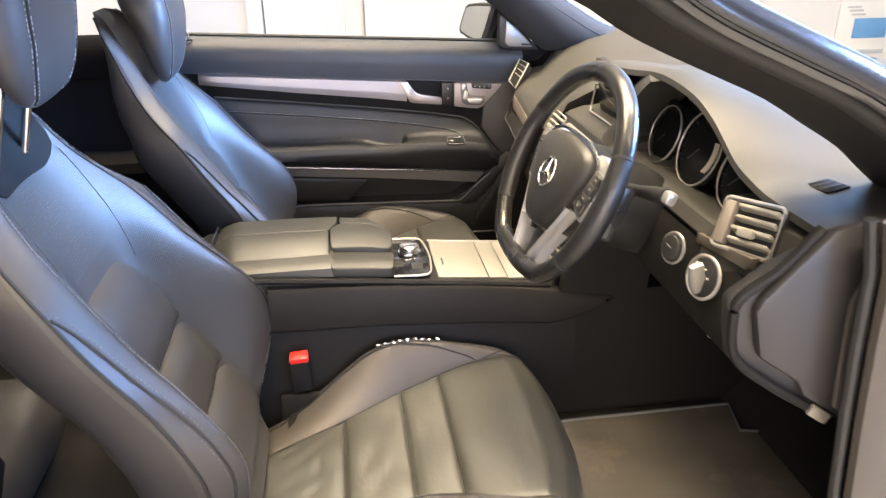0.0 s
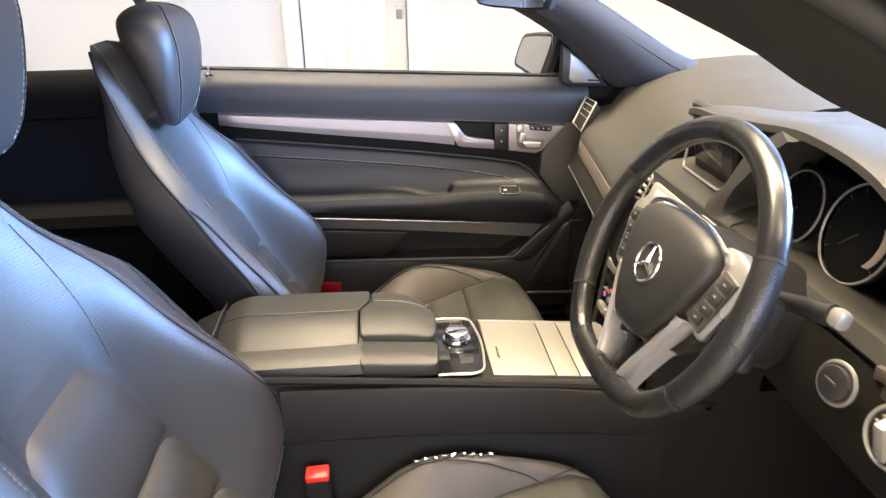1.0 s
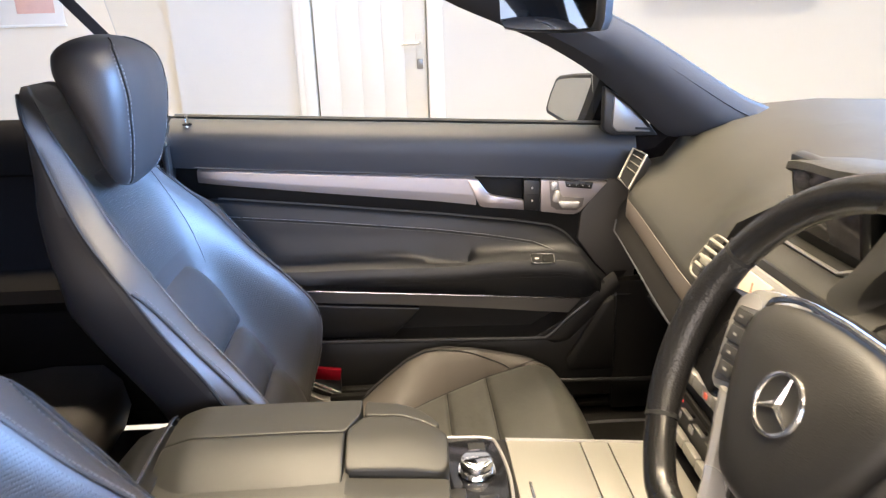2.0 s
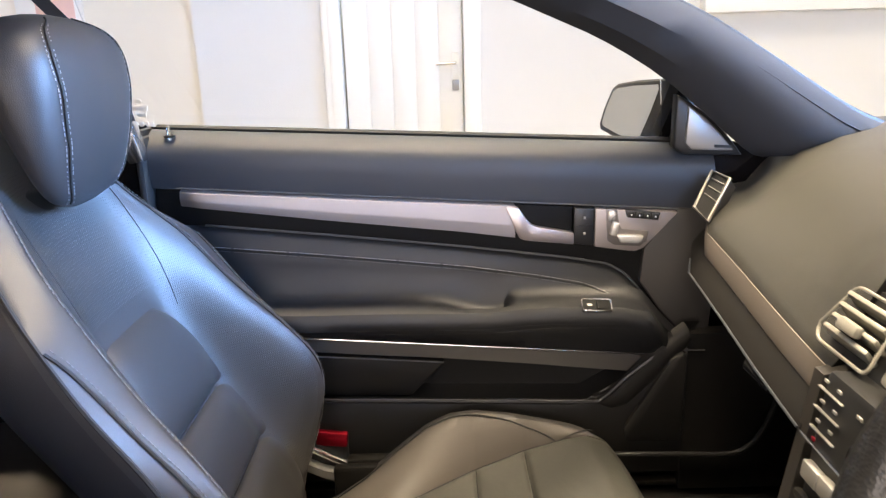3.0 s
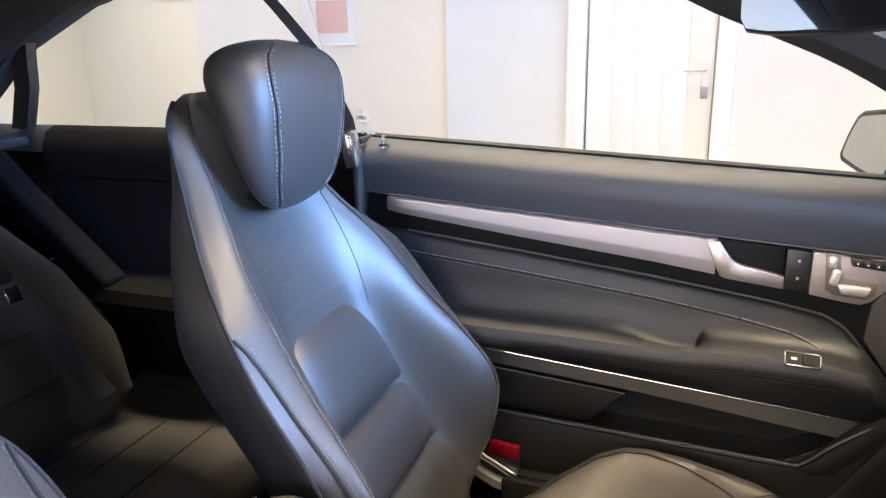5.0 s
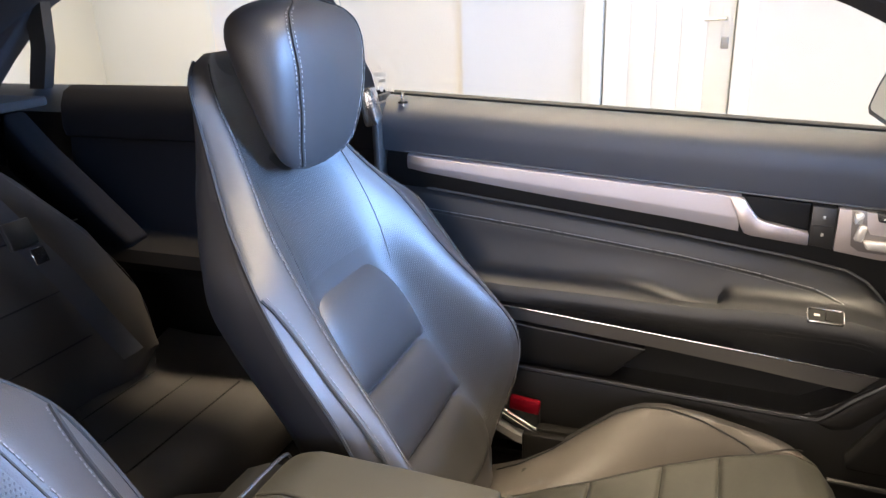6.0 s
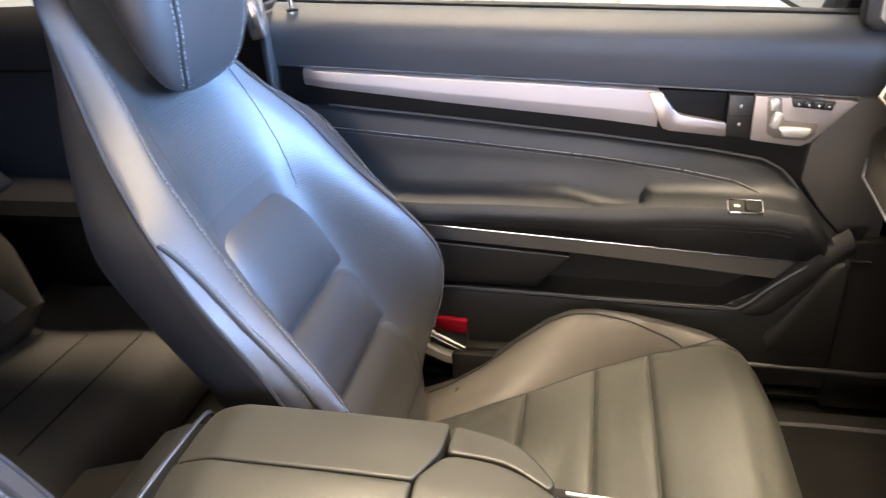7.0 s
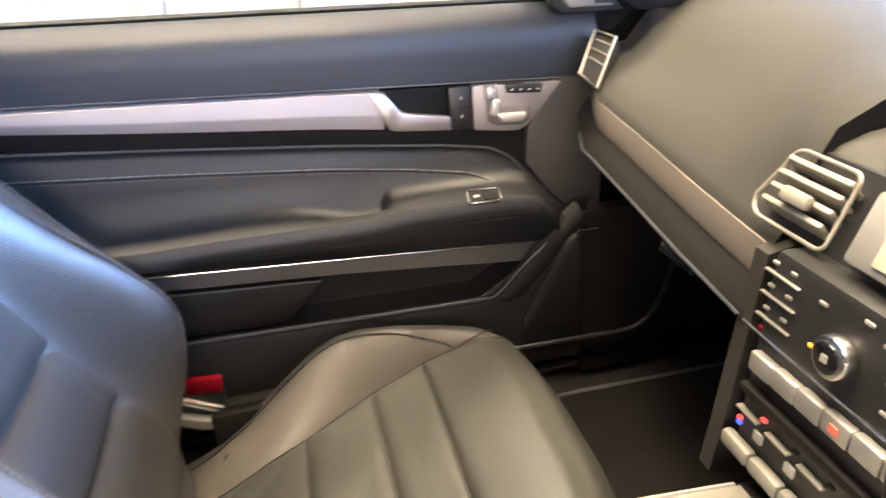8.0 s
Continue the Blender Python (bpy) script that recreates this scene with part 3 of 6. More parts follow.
def front_seat(off, headrest_lift, label, narrow=1.0):
    M = Matrix.Translation(off)
    seat = thing("bucket_seat", (off[0] - 0.1, off[1], 0.29), label, "seat", "front seats")

    def put(name, bm, mat, parent=None, lab=""):
        return part(name, moved(bm, M), mat, parent or seat, lab)

    # backrest: rings at constant height
    zs = [.40 + .0135 * k for k in range(48)] + [1.045, 1.055, 1.065, 1.075, 1.083, 1.09, 1.096, 1.1, 1.104, 1.108]
    rings = []
    for z in zs:
        ys, yp, dp, tb = (curve(t, z) for t in (Y_ST, Y_PI, D_PI, T_BK))
        side_y = [ys + (yp - ys) * k / 6 for k in range(1, 7)]
        fr = [-y for y in side_y[::-1]] + [ys * f for f in np.linspace(-1, 1, 45)] + side_y
        row = [back_front(z, y) for y in fr]
        x0 = seat_plane(z) + dp
        wrap = ((1.0, .12), (.995, .25), (.985, .42), (.96, .6), (.92, .74), (.86, .84), (.74, .93), (.55, .98), (.3, 1.0))
        for f, t in wrap:
            row.append(Vector((x0 - tb * t, yp * f, z)))
        row.append(Vector((x0 - tb * 1.01, 0, z)))
        for f, t in wrap[::-1]:
            row.append(Vector((x0 - tb * t, -yp * f, z)))
        rings.append(row)
    back = put("backrest", loft(rings), LEATHER, None, "black leather backrest with tall side bolsters")
    back.data.materials.append(LEATHER_PERF)
    back.data.materials.append(SHELL)
    for p in back.data.polygons:
        c = p.center - Vector(off)
        ys, yp = curve(Y_ST, c.z), curve(Y_PI, c.z)
        front_x = back_front(c.z, max(-yp, min(yp, c.y))).x
        if c.x < front_x - 0.012:
            p.material_index = 2
        elif c.z < 1.06 and (abs(c.y) < ys - 0.006) and (c.z > .80 or abs(c.y) > curve(C_IN, c.z)):
            p.material_index = 1
    for s in (-1, 1):
        pip = smooth_line([Vector((seat_plane(z) + curve(D_PI, z) - 0.002, s * (curve(Y_PI, z) + 0.0015), z)) for z in (.44, .52, .6, .7, .78, .84, .88, .92, .98, 1.03, 1.066, 1.088, 1.10)], 5)
        put("piping", tube(pip, 0.0028, 6), SEAM, back)
        hem = smooth_line([back_front(z, s * (curve(Y_ST, z) - 0.001)) for z in (.46, .54, .62, .7, .78, .86, .9, .95, 1.0, 1.04, 1.075, 1.096)], 6)
        put("seam", tube(hem, 0.0013, 5), SEAM, back)
        put("stitching", dashes([p + Vector((0.0022, s * 0.005, 0.001)) for p in hem], r=.0008), THREAD, back, "light grey stitching")
        # outer bolster welt below the shoulder corner
        wl = smooth_line([back_front(z, s * (curve(Y_PI, z) * (1 - k) + curve(Y_ST, z) * k)) + Vector((.0012, s * .0012, 0))
                          for z, k in ((.847, 0.02), (.83, .16), (.80, .28), (.75, .36), (.70, .40), (.65, .42), (.6, .43), (.56, .43), (.52, .42), (.49, .40))], 6)
        put("seam", tube(wl, 0.0022, 5), SEAM, back)
        put("stitching", dashes([p + Vector((0.003, -s * 0.006, 0.001)) for p in wl]), THREAD, back, "light grey stitching")
        put("stitching", dashes([p + Vector((-0.004, s * 0.002, -0.003)) for p in wl]), THREAD, back, "light grey stitching")
        inner = smooth_line([back_front(z, s * y) + Vector((0.0008, 0, 0)) for z, y in ((.955, .112), (.92, .116), (.88, .118), (.84, .118), (.80, .117), (.768, .116))], 5)
        put("seam", tube(inner, 0.0005, 5), SEAM, back)
    # three padded lumbar panels
    def pad(z0, z1, arch):
        rows = []
        for k in range(21):
            t = k / 20
            row = []
            for j in range(33):
                f = j / 16 - 1
                w = curve([(.42, .150), (.53, .150), (.64, .136), (.70, .130), (.80, .122)], z0 + (z1 - z0) * t)
                zt = z1 - arch * max(0, (abs(f) - .45) / .55) ** 2.6
                z = z0 + (zt - z0) * t
                puff = 0.025 * (1 - abs(2 * t - 1) ** 3.2) ** .75 * (1 - abs(f) ** 5)
                row.append(back_front(z, f * w) + Vector((puff - 0.003, 0, 0)))
            rows.append(row)
        return sheet(rows, 0.02, (-1, 0, -0.3))
    for z0, z1, arch in ((.636, .782, .075), (.534, .636, 0), (.43, .534, 0)):
        put("lumbar_pad", pad(z0, z1, arch), LEATHER_PAD, back, "padded smooth leather panel")
    # headrest
    hz, hx, hy, hw = headrest_lift, *((.024, 0, 1) if headrest_lift else (.002, .018, 1.04))
    HW = [(.947, .028), (.954, .058), (.966, .084), (1.0, .112), (1.05, .128), (1.10, .133), (1.13, .129), (1.15, .117), (1.163, .097), (1.172, .066), (1.177, .024)]
    XF = [(.947, -.572), (.954, -.563), (.966, -.553), (1.0, -.541), (1.05, -.531), (1.10, -.526), (1.13, -.529), (1.15, -.538), (1.163, -.551), (1.172, -.568), (1.177, -.588)]
    XB = [(.947, -.580), (.954, -.582), (.966, -.584), (1.0, -.590), (1.05, -.604), (1.10, -.624), (1.13, -.635), (1.15, -.637), (1.163, -.631), (1.172, -.619), (1.177, -.605)]

    def hr_ring(z):
        """One level of the headrest: a broad front panel, side panels slanting back to a narrower rear."""
        w, xf, xb = curve(HW, z), curve(XF, z), curve(XB, z)
        dx = xf - xb
        half = [(xf, 0), (xf - .02 * dx, .34 * w), (xf - .06 * dx, .62 * w), (xf - .15 * dx, .80 * w), (xf - .32 * dx, .905 * w), (xf - .56 * dx, .94 * w), (xf - .78 * dx, .90 * w), (xf - .91 * dx, .80 * w), (xf - .98 * dx, .62 * w), (xb, .32 * w)]
        loop = half + [(xb, 0)] + [(x, -y) for x, y in half[:0:-1]]
        pts = smooth_line([(x, y, 0) for x, y in loop + loop[:3]], 4)
        n = 4 * len(loop)
        return [Vector((hx + p.x, hy + p.y * hw, z + hz)) for p in pts[4:4 + n]]
    zz = [.947, .949, .952, .957, .963, .97, .98, .99, 1.0, 1.0125, 1.025, 1.0375, 1.05, 1.0625, 1.075, 1.0875, 1.10, 1.1075, 1.115, 1.1225, 1.13, 1.14, 1.147, 1.153, 1.158, 1.163, 1.168, 1.172, 1.175, 1.177]
    hr = put("headrest", loft([hr_ring(z) for z in zz]), LEATHER, None, "rounded black leather headrest with double stitching")
    for s in (-1, 1):
        def on_seam(z, dy=0.0):
            y = s * lerp([(.954, .050), (.97, .066), (1.0, .076), (1.06, .085), (1.12, .088), (1.145, .083), (1.16, .066), (1.172, .03)], z) + dy
            w, xf, xb = curve(HW, z), curve(XF, z), curve(XB, z)
            q = min(.95, abs(y) / w)
            back_by = curve([(0, 0), (.34, .02), (.62, .06), (.80, .15), (.905, .32), (.94, .56)], q)
            return Vector((hx + xf - back_by * (xf - xb) + .0012, hy + y * hw * 1.006, z + hz + .0004))
        zl = [.956, .964, .98, 1.0, 1.03, 1.06, 1.09, 1.12, 1.14, 1.15, 1.158, 1.164, 1.169, 1.172]
        put("seam", tube(smooth_line([on_seam(z) for z in zl], 4), 0.0012, 5), SEAM, hr)
        for dy in (-0.0048, 0.0048):
            put("stitching", dashes(smooth_line([on_seam(z, dy) for z in zl[:-2]], 4), r=.0007), PALE, hr, "light grey double stitching")
        if not hz:
            continue
        put("headrest_post", tube([(-.622, s * .05, .93), (-.600 + hx, s * .05, .98 + hz)], 0.006, 10), CHROME, hr, "chrome headrest post")
        put("post_collar", rbox((-.625, s * .05, .935), (.03, .05, .03), .006), DARK, hr)
    if hz:
        gp = put("guide_plate", sheet([[back_front(z, w * f) + Vector((.003 + .004 * (1 - abs(f) ** 6), 0, 0)) for f in np.linspace(-1, 1, 13)] for z, w in ((.942, .070), (.952, .090), (.965, .104), (.985, .110), (1.02, .104), (1.06, .088), (1.078, .07))], 0.006, (-1, 0, -0.3)), GUIDE, back, "black plastic headrest guide plate")
        for s in (-1, 1):
            put("guide_sleeve", disc((-.618, s * .05, 1.064), (.3, 0, 1), .011, .012, 20, .003), SILVER, gp)
    put("post_cover", rbox(None, (.035, .17, .055), .012, 3, pose(-.625, 0, .945, 0, -20, 0)), DARK, hr, "black plastic guide cover")

    # cushion: rings from back to front; the middle panel widens towards the front between flat inner bolster faces
    ZC = [(-.38, .36), (-.33, .385), (-.25, .400), (-.18, .412), (-.07, .432), (.013, .452), (.08, .468), (.13, .472), (.17, .458), (.195, .425), (.207, .38), (.205, .33)]
    ZB = [(-.38, .325), (-.32, .350), (-.26, .392), (-.2, .446), (-.15, .487), (-.11, .506), (-.07, .511), (-.01, .505), (.04, .494), (.09, .483), (.13, .474), (.17, .458), (.195, .425), (.207, .38), (.205, .33)]
    GROOVE = (-.194, -.084, -.008) if hz else (-.176, -.067, .018)
    xs = sorted(set([round(-.38 + .008 * k, 4) for k in range(72)] + [round(q + d, 4) for q in GROOVE for d in (-.009, -.006, -.003, 0, .003, .006, .009)] + [.195, .2, .204, .207]))
    creases = [(-.30, -.02, -.22, .06), (-.27, -.05, -.20, -.01), (-.12, -.06, -.09, .01), (-.15, -.10, -.10, -.05), (.13, -.02, .15, -.10), (.10, -.11, .16, -.06), (-.24, .05, -.20, .09), (-.02, -.12, .0, -.06)]

    rnd = random.Random(11 if off[1] > 0 else 5)
    for _ in range(15):
        cx, cy, an, ln = rnd.uniform(-.31, -.01), rnd.uniform(-.10, .10), rnd.uniform(.2, 1.5), rnd.uniform(.03, .07)
        creases.append((cx, cy, cx + ln * math.cos(an), cy + ln * math.sin(an)))

    def seam_a(x):
        return lerp([(-.38, .045), (-.32, .068), (-.174, .130), (-.069, .181), (.016, .203), (.07, .208), (.12, .215), (.2, .215)], x)

    def cushion_z(x, y):
        zc, zb = lerp(ZC, x), lerp(ZB, x)
        a, sa = abs(y), seam_a(x)
        g = sum(math.exp(-((x - q) / .0028) ** 2) for q in GROOVE)
        if a <= sa:
            near = (sa - a)
            z = zc - .0048 * g * ease(near / .006) + .006 * (1 - .6 * g) * (1 - (a / sa) ** 2)
            z -= .0045 * sum(math.exp(-((x - q) / .011) ** 2) for q in GROOVE) * ease(near / .02)
            z -= .003 * math.exp(-(near / .004) ** 2)
            for ax, ay, bx, by in creases:
                ux, uy = bx - ax, by - ay
                t = max(0, min(1, ((x - ax) * ux + (y - ay) * uy) / (ux * ux + uy * uy)))
                d2 = (x - ax - t * ux) ** 2 + (y - ay - t * uy) ** 2
                z -= .0030 * math.exp(-d2 / .0055 ** 2) * math.sin(math.pi * (.08 + .84 * t))
            z += .0022 * noise.noise(Vector((x * 14, y * 9, off[1] * 7)))
        else:
            k = min(1, (a - sa) / max(.012, .226 - sa))
            z = zc + (zb - zc) * (k + .10 * math.sin(math.pi * k)) + .0008 * noise.noise(Vector((x * 9, y * 9, 3)))
        return z
    rings = []
    for x in xs:
        lim = .256 - .034 * ease((x - .1) / .11) - .012 * ease((-.25 - x) / .1)
        sa = seam_a(x)
        inn = [sa * f for f in (0, .14, .28, .42, .56, .68, .78, .86, .92, .96, .985, 1.0)]
        top = lim * .94
        inn += [sa + (top - sa) * f for f in ((.05, .2, .4, .6, .8, .92, 1.0) if top > sa + .004 else (.1, .25, .4, .55, .7, .85, 1.0))]
        ys = [-y for y in inn[:0:-1]] + inn
        row = [Vector((x, y, cushion_z(x, y))) for y in ys]
        zt = row[-1].z
        for f, dz in ((.975, .005), (.993, .016), (1.0, .04), (.99, .10), (.9, .13)):
            row.append(Vector((x, lim * f, max(.30, zt - dz))))
        for f, dz in ((-.9, .13), (-.99, .10), (-1.0, .04), (-.993, .016), (-.975, .005)):
            row.append(Vector((x, lim * f, max(.30, zt - dz))))
        # front corners are rounded in plan
        for p in row:
            p.x -= ((.050 if hz else .034) if p.y < 0 else .015) * ease((x - .04) / .16) * max(0, (abs(p.y) - .06) / .19) ** 1.6
        rings.append(row)
    cu = put("cushion", loft(rings), LEATHER, None, "black leather seat cushion with cross seams and soft creases")
    cu.data.materials.append(LEATHER_WORN)
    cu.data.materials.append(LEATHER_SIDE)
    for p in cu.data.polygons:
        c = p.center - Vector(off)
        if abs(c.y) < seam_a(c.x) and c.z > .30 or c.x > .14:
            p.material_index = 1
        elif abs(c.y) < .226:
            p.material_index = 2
    for s in (-1, 1):
        ln = [Vector((x, s * seam_a(x), cushion_z(x, s * seam_a(x)) + .001)) for x in (-.36, -.32, -.27, -.22, -.174, -.12, -.069, -.02, .016, .045, .068)]
        put("seam", tube(smooth_line(ln, 5), .0013, 5), SEAM, cu)
        top = smooth_line([Vector((x, s * y, 0)) for x, y in ((-.36, .205), (-.30, .215), (-.24, .222), (-.18, .225), (-.13, .226), (-.06, .225), (0, .221), (.05, .214), (.072, .207))], 5)
        top = [Vector((p.x, p.y, cushion_z(p.x, p.y) + .001)) for p in top]
        put("seam", tube(top, .0016, 5), SEAM, cu)
        put("stitching", dashes([p + Vector((0, -s * .004, -.0006)) for p in top], r=.0004), THREAD, cu)
        ext = smooth_line([Vector((x, s * y, cushion_z(x, s * y) + .0008)) for x, y in ((.072, .207), (.095, .213), (.12, .222), (.14, .231))], 4)
        put("seam", tube(ext, .0012, 5), SEAM, cu)
    for q in GROOVE:
        put("seam", tube([Vector((q, y, cushion_z(q, y) + .0006)) for y in np.linspace(-seam_a(q) + .004, seam_a(q) - .004, 25)], .0009, 5), SEAM, cu)
    put("seat_base", rbox((-.08, 0, .335), (.46, .40, .08), .02), HARD, None, "black plastic seat base")
    valances = []
    for s in (-1, 1):
        valances.append(put("side_valance", rbox((-.12, s * .238, .36), (.40, .02, .10), .008), HARD))
        put("seat_rail", rbox((-.1, s * .17, .298), (.5, .03, .03), .004), DARK)
    put("recline_cover", rbox((-.40, 0, .38), (.09, .38, .12), .03), SHELL)
    # the driver's cushion is narrower towards the console
    if narrow < 1:
        for ob in [cu] + list(cu.children) + valances:
            for v in ob.data.vertices:
                if v.co.y > off[1]:
                    v.co.y = off[1] + (v.co.y - off[1]) * narrow
    return seat


front_seat((0.0, 0.37, 0.0), 0.0, "black leather passenger seat with grey stitching and low headrest")
front_seat((-0.02, -0.37, 0.02), 0.10, "black leather driver's seat with its headrest raised on chrome posts", narrow=.82)


# ---- passenger door ----
def z_belt(x): return 0.973 - 0.052 * (x + 0.592)
def z_trim_top(x): return 0.902 - 0.069 * (x + 0.566)
def z_trim_bot(x): return lerp([(-.6, .874), (-.549, .869), (-.311, .839), (-.076, .812), (.022, .798), (.235, .771), (.33, .76)], x)
def z_seam(x): return lerp([(-.62, .838), (-.517, .831), (-.314, .809), (-.075, .781), (.1, .757), (.179, .742), (.21, .724), (.229, .703), (.27, .652), (.32, .60)], x)
def z_arm(x): return lerp([(-.62, .70), (-.353, .691), (-.226, .691), (-.125, .689), (-.042, .688), (-.009, .690), (.016, .693), (.081, .695), (.187, .692), (.273, .674), (.32, .66)], x)
def z_chrome(x): return 0.626 - 0.078 * (x + 0.357)


cd = thing("passenger_door", (-0.14, 0.74, 0.3), "closed black passenger door with leather panel and aluminium trim", "door")
XD = [-.62 + .97 * k / 95 for k in range(96)]
# upper roll under the window
part("upper_panel", loft([[Vector((x, y, z)) for y, z in (
    (.765, z_belt(x) + .022), (.745, z_belt(x) + .024), (.735, z_belt(x) + .021), (.712, z_belt(x) + .010), (.701, z_belt(x) - .001), (.695, z_belt(x) - .014),
    (.694, (z_belt(x) + z_trim_top(x)) / 2), (.698, z_trim_top(x) - .002), (.72, z_trim_top(x) - .004), (.765, z_trim_top(x)))] for x in [-.615 + .97 * k / 12 for k in range(13)]]), VINYL, cd,
    "padded black vinyl upper door panel")
# dark recess behind the trim
part("recess", loft([[Vector((x, y, z)) for y, z in ((.715, z_trim_top(x)), (.705, z_trim_bot(x)), (.707, z_seam(x) - .004), (.76, z_seam(x) - .006), (.76, z_trim_top(x)))] for x in XD[:-4]]), GUIDE, cd)


def door_section(x):
    """Insert, armrest and the shelf below it, top to bottom."""
    zs, za, zc = z_seam(x), z_arm(x), z_chrome(x)
    pull = ease((x + .15) / .12) * (1 - ease((x + .008) / .014))
    fade = 1 - ease((x - .245) / .06)
    ya = .69 - (.69 - .622) * (0.25 + .75 * ease((x + .62) / .25)) * (0.15 + 0.85 * fade)
    za2 = min(za, zs - .012)
    pts = [(.712, zs + .001), (.699, zs - .001), (.693, zs - .008), (.690, zs * .5 + za2 * .5 + .006)]
    cup = .024 * pull
    pts += [(.686, za2 + .018 - cup), (.676, za2 + .006 - cup), (.662, za2 + .001 - cup * .95), (ya + .026, za2 - cup * .12), (ya + .008, za2 - .004),
            (ya, za2 - .016), (ya + .002, za2 - .032), (ya + .012, (za2 + zc) / 2 - .006), (ya + .03, zc + .012), (.684, zc + .002), (.70, zc), (.75, zc), (.75, zs)]
    return [Vector((x, y, z)) for y, z in pts]


part("insert_and_armrest", loft([door_section(x) for x in XD]), DOORLEA, cd, "black leather insert flowing into a padded armrest")


def insert_y(x, z):
    """Depth of the insert's face at height z."""
    p = sorted((v.z, v.y) for v in door_section(x)[1:6])
    return lerp(p, z)


line = [Vector((x, 0, lerp([(-.6, .803), (-.497, .792), (-.314, .774), (-.075, .747), (.05, .728), (.133, .712), (.165, .701), (.19, .686)], x))) for x in [-.58 + .77 * k / 40 for k in range(41)]]
for p in line:
    p.y = insert_y(p.x, p.z)
part("seam", tube([p + Vector((0, .0004, 0)) for p in line], .0016, 5), SEAM, cd)
part("stitching", dashes([p + Vector((0, -.0008, .0034)) for p in line], .0046, .72, .0006), PALE, cd, "light grey stitching")
part("stitching", dashes([p + Vector((0, -.0014, -.0030)) for p in line], .0046, .72, .0005), THREAD, cd, "light grey stitching")
part("edge_welt", tube([Vector((x, .702, z_seam(x) + .002)) for x in XD if -.53 < x < .275], .0022, 6), EDGE, cd)
for dz in (-.02, -.027):
    part("stitching", dashes([Vector((x, .69 - (.69 - .622) * (0.25 + .75 * ease((x + .62) / .25)) * (.15 + .85 * (1 - ease((x - .245) / .06))) + .001, z_arm(x) + dz - .012)) for x in XD if x < .22], r=.0004), SEAM, cd)
# trim strip: bright face above a crease, darker face below
XT = [-.562 + .574 * k / 30 for k in range(31)]


def trim_section(x):
    zt, zb = z_trim_top(x) - .004, z_trim_bot(x)
    zm = zb + (zt - zb) * lerp([(-.56, .45), (-.31, .40), (0, .40), (.3, .4)], x)
    n = ease((x + .562) / .03)
    return [Vector((x, y, z)) for y, z in ((.706, zt + .001), (.697 - .008 * n, zt), (.6925 - .0100 * n, zt - .0014), (.690 - .0125 * n, zm + .004), (.690 - .0125 * n, zm), (.6915 - .0105 * n, zb + .003), (.697, zb), (.71, zb))]


part("trim_strip", loft([trim_section(x) for x in XT]), ALU, cd, "pinkish brushed aluminium trim strip")
part("trim_bead", tube([Vector((x, .689, z_trim_top(x) + .0015)) for x in [-.565 + .86 * k / 20 for k in range(21)]], .0014, 6), EDGE, cd)
# switch plate ahead of the pull
pl = [(.165, z_trim_top(.165) - .003), (.292, z_trim_top(.292) - .003), (.262, .806), (.236, .778), (.222, .772), (.205, .7735), (.165, z_trim_bot(.165))]
plate = part("switch_plate", prism([(x, z) for x, z in [(.150, z_trim_top(.15) - .003)] + pl[1:-1] + [(.150, z_trim_bot(.15))]], "y", .681, .70, .002), ALU, cd, "brushed aluminium switch plate")
# door release: satin lever in a dark cup
ALU_PULL = surface("satin_aluminium_pull", (0.46, 0.41, 0.40), 0.36, metal=0.85, vary=0.05, big=3, fine=500, bump=0.06, depth=0.0002, stretch=(0.03, 1, 1))
part("release_cup", prism([(.005, z_trim_top(.005) - .004), (.112, z_trim_top(.112) - .004), (.112, .789), (.02, .800)], "y", .694, .705, .001), GUIDE, cd)
part("release_handle", prism([(-.004, .857), (.0165, .8555), (.033, .832), (.040, .8245), (.050, .8205), (.113, .8085), (.1135, .788), (.030, .7975), (.020, .801), (.014, .812)], "y", .677, .693, .0016), ALU_PULL, cd, "satin aluminium door release")
lk = part("lock_panel", prism([(.114, z_trim_top(.114) - .004), (.149, z_trim_top(.149) - .004), (.149, .7825), (.114, .788)], "y", .683, .70, .002), DARK, cd, "black central locking buttons")
for z in (.834, .806):
    part("lock_symbol", rbox((.132, .6825, z), (.004, .002, .005), .0008), BUTTON, lk)
part("button_gap", rbox((.1315, .6828, .820), (.032, .002, .0012), .0), SEAM, lk)
# seat adjustment switches
PLATED = surface("dark_plate_aluminium", (0.16, 0.145, 0.14), 0.5, metal=0.5, vary=0.05, bump=0.0)
SWITCHM = surface("bright_silver_switch", (0.60, 0.58, 0.56), 0.28, metal=0.5, vary=0.04, bump=0.0)
sw = part("seat_switch_recess", prism([(.167, .849), (.187, .849), (.191, .822), (.196, .813), (.243, .808), (.240, .790), (.228, .781), (.184, .7845), (.172, .793)], "y", .6804, .69, .0008), PLATED, plate)
part("headrest_switch", rbox((.177, .676, .838), (.013, .010, .018), .004), SWITCHM, sw)
part("backrest_switch", rbox(None, (.013, .012, .026), .004, 3, pose(.182, .675, .815, 0, 12, 0)), SWITCHM, sw)
part("cushion_switch", prism([(.186, .803), (.192, .8045), (.233, .802), (.229, .791), (.222, .788), (.193, .790)], "y", .670, .682, .003), SWITCHM, sw)
mm = part("memory_panel", prism([(.200, .847), (.262, .841), (.258, .827), (.204, .833)], "y", .679, .69, .002), DARK, plate)
